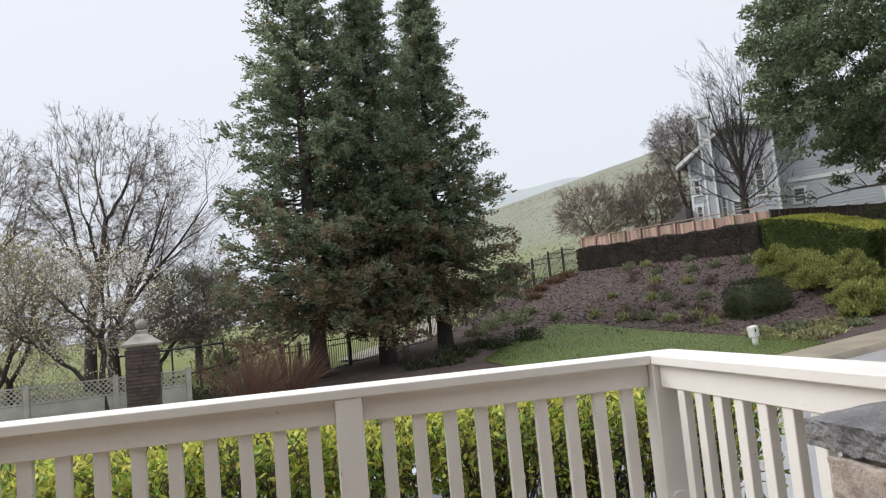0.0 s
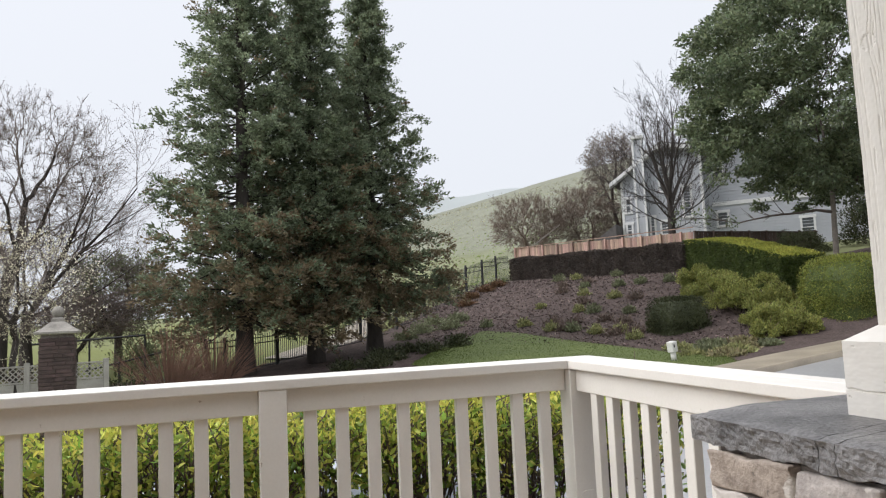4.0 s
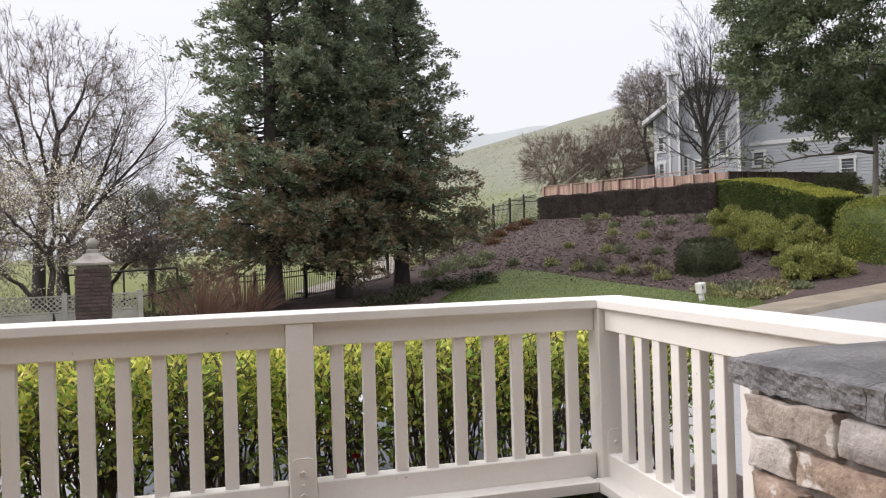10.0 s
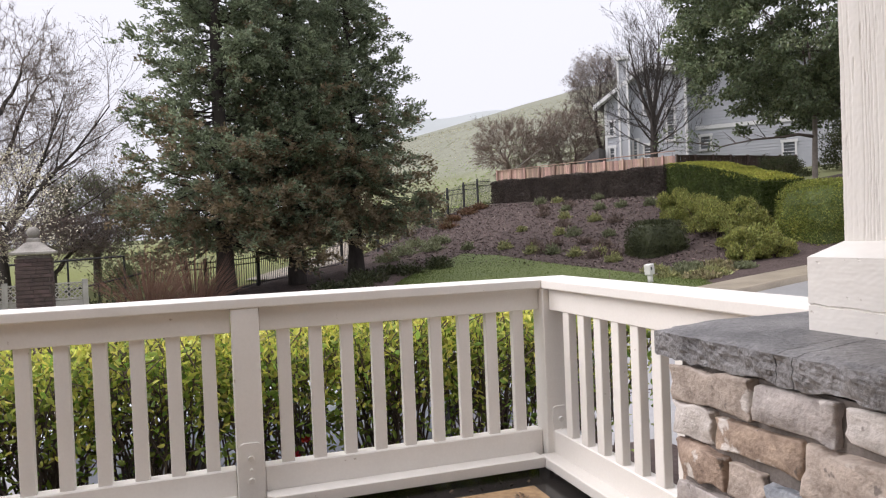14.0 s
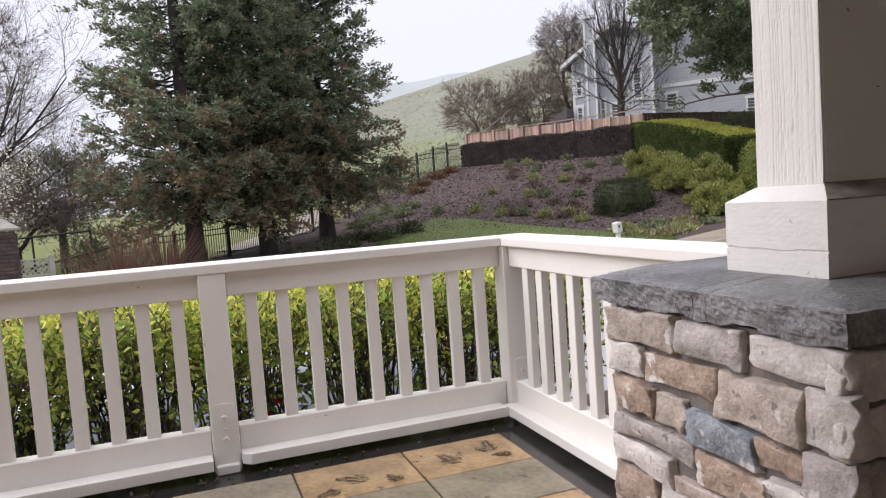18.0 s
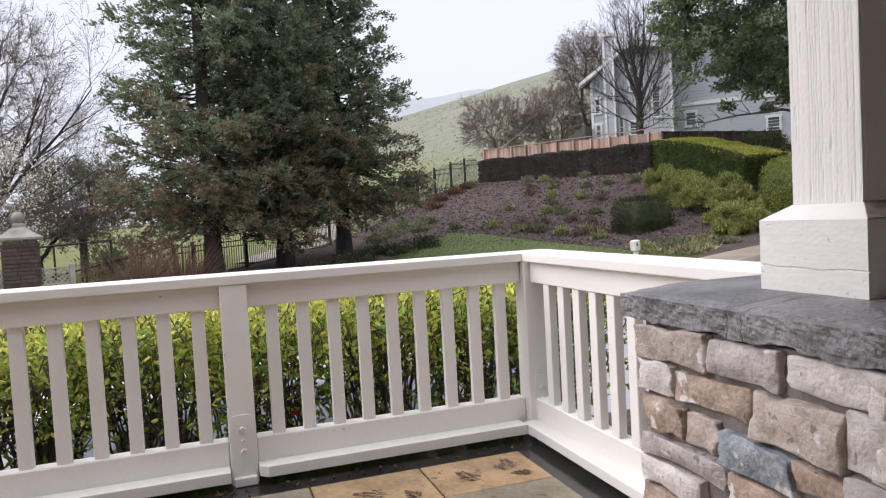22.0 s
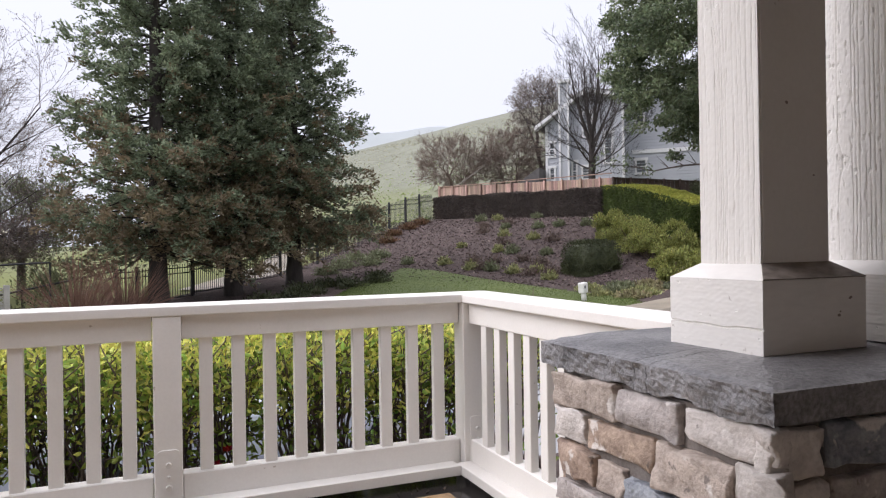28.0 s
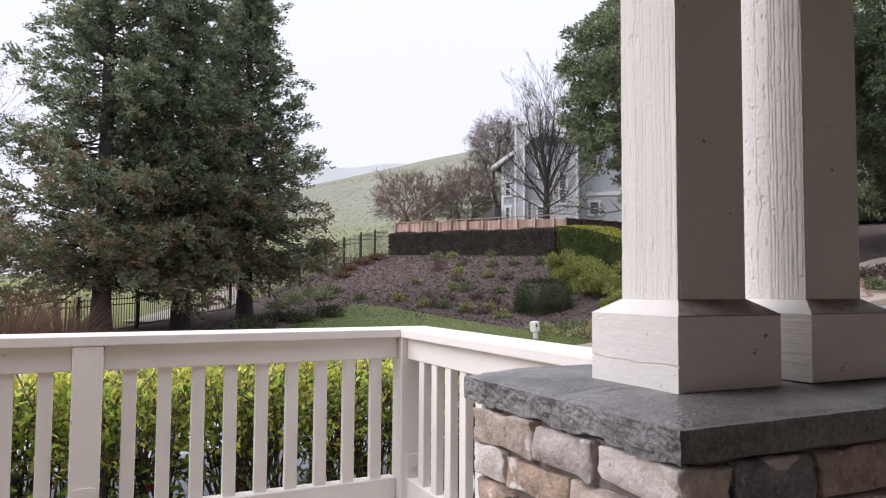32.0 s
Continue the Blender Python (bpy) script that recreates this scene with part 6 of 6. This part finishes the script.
def siding(parent, u0, u1, v, z0, z1, pitch=0.19):
    """Lapped boards on a wall that looks towards -v."""
    z, n = z0, int((z1 - z0) / pitch)
    b = bmesh.new()
    for k in range(n):
        z = z0 + k * pitch
        vs = [b.verts.new(hp(*p)) for p in ((u0, v - 0.035, z), (u1, v - 0.035, z), (u1, v - 0.006, z + pitch), (u0, v - 0.006, z + pitch), (u0, v, z), (u1, v, z))]
        b.faces.new((vs[0], vs[1], vs[2], vs[3]))
        b.faces.new((vs[4], vs[5], vs[1], vs[0]))
    tagged(part("siding", b, SIDING, parent), kind="stuff")


def house_window(parent, u, v, z, w, h, grid=(2, 2)):
    win = slab(parent, "window", u - w / 2, u + w / 2, v - 0.03, v + 0.02, z, z + h, PANE, "dark glazed sash window with white trim")
    for a in (slab(win, "trim", u - w / 2 - 0.11, u - w / 2 + 0.01, v - 0.08, v, z - 0.1, z + h + 0.12, TRIM), slab(win, "trim", u + w / 2 - 0.01, u + w / 2 + 0.11, v - 0.08, v, z - 0.1, z + h + 0.12, TRIM),
              slab(win, "trim", u - w / 2 - 0.16, u + w / 2 + 0.16, v - 0.09, v, z + h - 0.01, z + h + 0.16, TRIM), slab(win, "sill", u - w / 2 - 0.14, u + w / 2 + 0.14, v - 0.11, v, z - 0.12, z + 0.01, TRIM)):
        pass
    for k in range(1, grid[0]):
        slab(win, "glazing_bar", u - w / 2 + w * k / grid[0] - 0.022, u - w / 2 + w * k / grid[0] + 0.022, v - 0.055, v, z, z + h, TRIM)
    for k in range(1, grid[1]):
        slab(win, "glazing_bar", u - w / 2, u + w / 2, v - 0.055, v, z + h * k / grid[1] - 0.022, z + h * k / grid[1] + 0.022, TRIM)


def gable_wall(parent, u0, u1, v0, v1, z0, eaves, ridge):
    """A block whose front rises to a gable: eaves are the heights at both ends, ridge its place and height."""
    b = bmesh.new()
    ring = [(u0, z0), (u1, z0), (u1, eaves[1]), ridge, (u0, eaves[0])]
    near, far = [b.verts.new(hp(u, v0, z)) for u, z in ring], [b.verts.new(hp(u, v1, z)) for u, z in ring]
    b.faces.new(near), b.faces.new(far[::-1])
    for i in range(5):
        b.faces.new((near[(i + 1) % 5], near[i], far[i], far[(i + 1) % 5]))
    part("wall", b, SIDING, parent)
    b = bmesh.new()
    z, pitch, v = z0 + 1.5, 0.19, v0
    while z + pitch < ridge[1]:
        ends = []
        for zz in (z, z + pitch):
            lo = u0 if zz < eaves[0] else u0 + (ridge[0] - u0) * (zz - eaves[0]) / (ridge[1] - eaves[0])
            hi = u1 if zz < eaves[1] else u1 + (ridge[0] - u1) * (zz - eaves[1]) / (ridge[1] - eaves[1])
            ends.append((lo, hi))
        vs = [b.verts.new(hp(*q)) for q in ((ends[0][0], v - 0.035, z), (ends[0][1], v - 0.035, z), (ends[1][1], v - 0.006, z + pitch), (ends[1][0], v - 0.006, z + pitch), (ends[0][0], v, z), (ends[0][1], v, z))]
        b.faces.new((vs[0], vs[1], vs[2], vs[3]))
        b.faces.new((vs[4], vs[5], vs[1], vs[0]))
        z += pitch
    tagged(part("siding", b, SIDING, parent), kind="stuff")


def sloped_board(parent, name, a, c, v0, v1, thick, material, label=""):
    """A board that climbs from a to c, both (u, z), between the depths v0 and v1."""
    b = bmesh.new()
    for u, z in (a, c):
        for v in (v0, v1):
            b.verts.new(hp(u, v, z)), b.verts.new(hp(u, v, z + thick))
    bmesh.ops.convex_hull(b, input=b.verts[:])
    return part(name, b, material, parent, label)


house = thing("house", "grey lap-sided two-storey house with white window trim", "house")
house_block(house, 0.0, 16.0, 0.0, 9.0, 2.5, 11.2)
siding(house, 0.0, 16.0, 0.0, 4.0, 11.2)
gable_wall(house, -5.0, 0.0, -1.2, 8.0, 2.5, (9.2, 10.5), (-2.3, 11.1))
slab(house, "band_trim", 0.35, 16.0, -0.09, 0, 7.12, 7.36, TRIM)
slab(house, "corner_board", -5.05, -4.90, -1.28, -1.2, 4.0, 9.1, TRIM)
slab(house, "corner_board", -0.12, 0.03, -1.28, -1.2, 4.0, 10.4, TRIM)
slab(house, "eave", -0.1, 16.5, -0.7, 0.1, 11.0, 11.35, TRIM)
slab(house, "roof", -0.3, 16.5, -0.75, 9.5, 11.36, 11.5, ROOFING)
sloped_board(house, "rake_board", (-5.65, 8.84), (-2.3, 11.05), -1.75, -1.15, 0.24, TRIM)
sloped_board(house, "rake_board", (-2.3, 11.05), (1.05, 10.34), -1.75, -1.15, 0.24, TRIM)
sloped_board(house, "roof", (-5.65, 9.05), (-2.3, 11.26), -1.62, 8.0, 0.14, ROOFING, "dark shingled roof")
sloped_board(house, "roof", (-2.3, 11.26), (1.05, 10.55), -1.62, 8.0, 0.14, ROOFING, "dark shingled roof")
chase = slab(house, "chimney_chase", -4.02, -3.42, -1.72, -1.2, 3.0, 11.75, SIDING, "grey boarded chimney chase with white corner boards")
for u in (-4.06, -3.50):
    slab(chase, "corner_board", u, u + 0.12, -1.78, -1.72, 4.0, 11.75, TRIM)
slab(chase, "cap", -4.12, -3.32, -1.85, -1.1, 11.75, 11.95, TRIM)
house_window(house, 0.92, 0, 5.88, 0.55, 0.80, (1, 2))
house_window(house, 0.87, 0, 8.95, 0.42, 1.20, (1, 2))
house_window(house, 5.6, 0, 4.75, 0.62, 1.15, (1, 2))
for u, z, w, h in ((-4.62, 5.6, 0.26, 0.75), (-4.62, 7.15, 0.26, 0.85), (-3.15, 5.5, 0.20, 1.15), (-2.38, 5.55, 0.45, 0.75), (-0.97, 6.55, 0.40, 1.85), (-2.3, 8.3, 0.5, 1.5)):
    house_window(house, u, -1.2, z, w, h, (1, 2))
b = bmesh.new()
for u0, z in ((-8.2, 4.2), (-5.1, 6.25), (-5.1, 4.2)):
    for v in (-3.0, 3.0):
        b.verts.new(hp(u0, v, z))
bmesh.ops.convex_hull(b, input=b.verts[:])
part("porch_roof", b, ROOFING, house)


def lattice_fence(a, b, top):
    """White boards below, a lattice of crossed laths above, between capped posts."""
    L = math.hypot(b[0] - a[0], b[1] - a[1])
    t = thing("lattice_fence", "weathered white board fence with a lattice top", "fence", "lattice fence panels", at=(a[0], a[1], top), turn=math.degrees(math.atan2(b[1] - a[1], b[0] - a[0])))
    for x in (0, L):
        bb = bmesh.new()
        box(bb, x - 0.06, x + 0.06, -0.06, 0.06, -1.7, 0.06, 0.008)
        part("fence_post", bb, LATTICE, t)
    for z0, z1 in ((-0.035, 0.0), (-0.41, -0.37)):
        bb = bmesh.new()
        box(bb, 0.06, L - 0.06, -0.03, 0.03, z0, z1)
        part("rail", bb, LATTICE, t)
    for k in range(4):
        bb = bmesh.new()
        box(bb, 0.06, L - 0.06, -0.015, 0.015, -0.415 - 0.26 * (k + 1), -0.42 - 0.26 * k)
        part("board", bb, LATTICE, t)
    h = 0.335
    n = int((L + h) / 0.12)
    for sgn in (1, -1):
        for k in range(n):
            x0 = k * 0.12 - h + 0.06
            za, zb = max(0.0, 0.06 - x0), min(h, L - 0.06 - x0)
            if zb <= za:
                continue
            bb = bmesh.new()
            w = 0.017
            pts = [(x0 + za - w, za), (x0 + za + w, za), (x0 + zb + w, zb), (x0 + zb - w, zb)]
            vs = []
            for y in (0.004 * sgn, 0.004 * sgn + 0.007):
                for px, pz in pts:
                    vs.append(bb.verts.new((px if sgn > 0 else L - px, y, -0.37 + pz)))
            for f in ((0, 1, 2, 3), (7, 6, 5, 4), (0, 4, 5, 1), (1, 5, 6, 2), (2, 6, 7, 3), (3, 7, 4, 0)):
                bb.faces.new([vs[i] for i in f])
            bmesh.ops.recalc_face_normals(bb, faces=bb.faces[:])
            part("lath", bb, LATTICE, t)


pts = [(-9.6, 17.0), (-8.0, 17.45), (-6.4, 17.9), (-4.6, 18.4), (-3.0, 18.85)]
for a, b in zip(pts[:-1], pts[1:]):
    lattice_fence(a, b, 0.40)


def pipe_rail(pts, posts, label):
    """A dark handrail through points (x, y, z), with uprights below some of them."""
    t = thing("handrail", label, "handrail")
    part("rail", tube_mesh("rail", [(*p, *q, 0.035, 0.035) for p, q in zip(pts[:-1], pts[1:])], IRON, 6), IRON, t)
    for p in posts:
        part("upright", tube_mesh("upright", [(*p, p[0], p[1], zt(p[0], p[1]) - 0.05, 0.03, 0.03)], IRON, 6), IRON, t)


pole = thing("leaning_pole", "pale wooden pole leaning behind the board fence", "pole")
part("shaft", tube_mesh("shaft", [(18.3, 42.0, 4.95, 20.8, 42.0, 6.68, 0.05, 0.04)], TWIG_PALE, 7), TWIG_PALE, pole)
pipe_rail([(-5.7, 23.3, 0.80), (-2.67, 23.8, 0.92)], [(-4.2, 23.55, 0.86), (-2.67, 23.8, 0.92)], "dark horizontal gate rail behind the pillar")
pipe_rail([(-4.6, 25.0, -0.15), (-3.6, 25.1, 0.05), (-0.8, 26.6, 0.6)], [(-3.6, 25.1, 0.05), (-2.0, 26.0, 0.36)], "pale sloping path edge in the field")


def valve_box(x, y):
    t = thing("standpipe", "white plastic capped standpipe leaning on the lawn", "standpipe", at=ground_at(x, y, 0.06), turn=20)
    t.rotation_euler[1] = radians(-7)
    white = mat("white_plastic", (0.72, 0.71, 0.69), (0.62, 0.61, 0.58), rough=0.5, bump=0.05)
    bb = bmesh.new()
    bmesh.ops.create_cone(bb, cap_ends=True, segments=14, radius1=0.075, radius2=0.07, depth=0.34, matrix=Matrix.Translation((0, 0, 0.13)))
    part("pipe", bb, white, t, "", True)
    bb = bmesh.new()
    box(bb, -0.105, 0.105, -0.10, 0.10, 0.24, 0.53, 0.025, 2)
    part("cover", bb, white, t)
    bb = bmesh.new()
    box(bb, -0.07, -0.02, -0.107, -0.098, 0.38, 0.46)
    part("label_plate", bb, IRON, t, "small dark plate")


valve_box(11.21, 16.31)


def rubble_wall(a, b, h):
    L = math.hypot(b[0] - a[0], b[1] - a[1])
    t = thing("rubble_wall", "low dry wall of pale rubble stones", "stone wall", at=ground_at(*a), turn=math.degrees(math.atan2(b[1] - a[1], b[0] - a[0])))
    rng = np.random.default_rng(15)
    dz = (zt(*b) - zt(*a)) / L
    bb = bmesh.new()
    box(bb, 0, L, 0.05, 0.3, -0.2, h * 0.95)
    part("core", bb, MORTAR, t)
    me = [stone_mesh("wall_stone", 0.34, 0.2, 0.2, WALLSTONE, 500 + k, 0.035) for k in range(6)]
    for r in range(int(h / 0.2)):
        x = rng.uniform(0, 0.2)
        while x < L:
            ob = part("wall_stone", me[int(rng.integers(0, 6))], WALLSTONE, t)
            s = rng.uniform(0.7, 1.15)
            ob.matrix_basis = pose(x, 0.12, 0.1 + r * 0.2 + dz * x, 0, rng.uniform(-8, 8), 180) @ Matrix.Diagonal((s, 1, 1, 1))
            x += 0.35 * s


rubble_wall((21.4, 18.9), (26.5, 19.4), 0.6)
for i, (x, y) in enumerate([(28.5, 16.2), (29.6, 16.2), (30.2, 16.3), (31.0, 16.35), (32.0, 16.45), (33.2, 16.6), (34.2, 16.7)]):
    ob = part("boulder", stone_mesh("boulder", 0.55, 0.34, 0.4, WALLSTONE, 600 + i, 0.07), WALLSTONE)
    ob.matrix_basis = pose(x, y + 0.2, zt(x, y) + 0.2, 0, 0, 180 + 30 * i)
    tagged(ob, "pale rounded boulder edging the planting", "boulder", "edging boulders")


# ---- parked car behind the hedge ----
CAR_PAINT = mat("pale_silver_car_paint", (0.56, 0.60, 0.66), (0.50, 0.54, 0.60), rough=0.18, metal=0.3, bump=0, coat=0.6)
GLASS_DARK = mat("tinted_car_glass", (0.03, 0.04, 0.055), (0.02, 0.03, 0.04), rough=0.04, bump=0)
RUBBER = mat("tyre_rubber", (0.02, 0.02, 0.02), (0.012, 0.012, 0.012), rough=0.85, bump=0.2)
RIM = mat("alloy_rim", (0.5, 0.5, 0.52), rough=0.3, metal=0.8)
RED_LAMP = mat("red_tail_lamp", (0.45, 0.02, 0.02), (0.35, 0.015, 0.015), rough=0.15, bump=0)
WHITE_LAMP = mat("clear_head_lamp", (0.7, 0.72, 0.75), (0.6, 0.62, 0.65), rough=0.08, bump=0)


def loft(bm_, sections):
    rings = [[bm_.verts.new(p) for p in s] for s in sections]
    k = len(rings[0])
    for a, c in zip(rings[:-1], rings[1:]):
        for i in range(k):
            bm_.faces.new((a[i], a[(i + 1) % k], c[(i + 1) % k], c[i]))
    bm_.faces.new(rings[0][::-1]), bm_.faces.new(rings[-1])


def parked_car(x, y, turn):
    t = thing("parked_car", "pale silver-blue parked car half hidden by the hedge", "car", at=(x, y, zt(x, y) + 0.03), turn=turn)
    bb = bmesh.new()
    prof = [(-2.25, 0.45, 0.78), (-2.1, 0.30, 0.95), (-1.4, 0.24, 1.0), (0.8, 0.24, 0.98), (1.6, 0.26, 0.90), (2.1, 0.30, 0.78), (2.25, 0.45, 0.66)]
    loft(bb, [[(px, sy * 0.90, lo), (px, sy * 0.93, (lo + hi) / 2), (px, sy * 0.84, hi)][::1] + [(px, -sy * 0.84, hi), (px, -sy * 0.93, (lo + hi) / 2), (px, -sy * 0.90, lo)] for px, lo, hi in prof for sy in (1,)])
    bmesh.ops.recalc_face_normals(bb, faces=bb.faces[:])
    body = part("body", bb, CAR_PAINT, t, "", True)
    bb = bmesh.new()
    loft(bb, [[(-1.95, 0.80, 0.95), (-1.35, 0.66, 1.42), (-1.35, -0.66, 1.42), (-1.95, -0.80, 0.95)], [(0.95, 0.80, 0.94), (0.1, 0.66, 1.43), (0.1, -0.66, 1.43), (0.95, -0.80, 0.94)]])
    bmesh.ops.recalc_face_normals(bb, faces=bb.faces[:])
    part("window_band", bb, GLASS_DARK, t, "dark tinted glass")
    bb = bmesh.new()
    box(bb, -1.40, 0.14, -0.68, 0.68, 1.415, 1.47, 0.025, 2)
    part("roof", bb, CAR_PAINT, t)
    for px in (-0.55, -1.45, 0.5):
        for sy in (-1, 1):
            bb = bmesh.new()
            box(bb, px - 0.035, px + 0.035, sy * 0.755 - 0.06, sy * 0.755 + 0.06, 0.95, 1.42 if abs(px + 0.55) < 0.1 else 1.2)
            part("pillar", bb, CAR_PAINT, t)
    for px in (-1.4, 1.38):
        for sy in (-1, 1):
            bb = bmesh.new()
            bmesh.ops.create_cone(bb, cap_ends=True, segments=24, radius1=0.33, radius2=0.33, depth=0.2, matrix=pose(px, sy * 0.84, 0.33, 90, 0, 0))
            wheel = part("tyre", bb, RUBBER, t)
            bb = bmesh.new()
            bmesh.ops.create_cone(bb, cap_ends=True, segments=20, radius1=0.22, radius2=0.2, depth=0.22, matrix=pose(px, sy * 0.845, 0.33, 90, 0, 0))
            part("rim", bb, RIM, wheel)
    for sy in (-1, 1):
        for px, m, nm in ((-2.2, RED_LAMP, "tail_lamp"), (2.18, WHITE_LAMP, "head_lamp")):
            bb = bmesh.new()
            box(bb, px - 0.06, px + 0.06, sy * 0.68 - 0.17, sy * 0.68 + 0.17, 0.62, 0.78, 0.02)
            part(nm, bb, m, body)
        bb = bmesh.new()
        box(bb, 0.55, 0.75, sy * 0.98 - 0.09, sy * 0.98 + 0.09, 0.92, 1.05, 0.03, 2)
        part("mirror", bb, CAR_PAINT, body)


parked_car(0.8, 7.0, 10)
parked_car(-4.6, 6.4, 8)

# ---- laurel hedge against the railing ----
def laurel(x, seed):
    """One shrub of the hedge: forking stems, dark leaves inside, bright young leaves on top."""
    rng = np.random.default_rng(seed)
    t = thing("laurel_shrub", "dense laurel shrub with glossy leaves and yellow-green young tips", "shrub", "laurel hedge", at=(x, 3.95, -0.45))
    top, half, deep = 1.10 + rng.uniform(-0.03, 0.03), 0.36, 0.40
    segs, tips = [], []
    for k in range(64):
        p = np.array([rng.normal() * 0.13, rng.normal() * 0.10, 0.0])
        e = np.array([rng.uniform(-1, 1) * half, rng.uniform(-1, 1) * deep, top * rng.uniform(0.8, 0.98)])
        q = p + (e - p) * 0.45 + rng.normal(size=3) * 0.05
        segs += [(*p, *q, 0.009, 0.006), (*q, *e, 0.006, 0.003)]
        tips.append(e)
        for j in range(4):
            s = q + (e - q) * rng.random()
            f = s + np.array([rng.normal() * 0.14, rng.normal() * 0.14, rng.uniform(0.05, 0.3)])
            segs.append((*s, *f, 0.005, 0.0025))
            f[2] = min(f[2], top * 0.95)
            tips.append(f)
    part("stem_growth", tube_mesh("stem_growth", segs, STEM, 5), STEM, t)
    n = 1450
    z = top * (0.18 + 0.80 * rng.random(n) ** 0.52)
    at = np.stack([rng.uniform(-1, 1, n) * half * 1.1, rng.uniform(-1, 1, n) * deep, z], 1)
    at[: n // 2, 1] = -deep * (0.45 + 0.6 * rng.random(n // 2))
    near = np.array(tips)[rng.integers(0, len(tips), n // 3)]
    at[: n // 3] = near + rng.normal(size=(n // 3, 3)) * np.array([0.04, 0.04, 0.05])
    way = rng.normal(size=(n, 3)) * 0.9 + np.array([0, -0.35, 0.30])
    tagged(part("foliage", leaf_mesh("foliage", at, way, rng.uniform(0.034, 0.064, n), rng.uniform(0.018, 0.032, n), LAUREL, rng, 0.22, True), LAUREL, t), kind="stuff")
    n = 2000
    at = np.stack([rng.uniform(-1, 1, n) * half * 1.1, rng.uniform(-1.1, 1, n) * deep, top * (1.0 - 0.42 * rng.random(n) ** 1.7) + 0.02], 1)
    at[:, 2] += 0.045 * np.sin(at[:, 0] * 14 + seed) + 0.03 * np.sin(at[:, 1] * 17)
    way = rng.normal(size=(n, 3)) * 0.8 + np.array([0, -0.2, 0.65])
    tagged(part("young_foliage", leaf_mesh("young_foliage", at, way, rng.uniform(0.028, 0.052, n), rng.uniform(0.014, 0.024, n), LAUREL_TIP, rng, 0.22, True), LAUREL_TIP, t), kind="stuff")


for i in range(9):
    laurel(-2.75 + 0.62 * i, 100 + i)
bed_b = bmesh.new()
box(bed_b, -6.0, 3.2, 3.23, 4.5, -1.3, -0.45)
tagged(part("planting_bed", bed_b, MULCH), "dark soil bed under the laurel hedge", "planting bed", kind="structure")

PETAL = leaf_mat("red_petals", (0.62, 0.03, 0.04), (0.42, 0.015, 0.025), 0.3, 8, rough=0.45)
for x, y, z, seed in ((0.46, 3.68, 0.10, 5), (0.40, 3.72, 0.02, 6), (0.30, 3.75, -0.12, 7)):
    rng = np.random.default_rng(seed)
    k = np.arange(14)
    way = np.stack([np.cos(k * 2.4), np.sin(k * 2.4) - 0.5, 0.3 + 0.05 * k], 1)
    ob = part("red_flower", leaf_mesh("red_flower", rng.normal(size=(14, 3)) * 0.003, way, rng.uniform(0.022, 0.036, 14), rng.uniform(0.018, 0.028, 14), PETAL, rng, 0.3, True), PETAL)
    ob.location = (x, y, z)
    tagged(ob, "small red flower low in the laurel hedge", "flower", "red flowers")
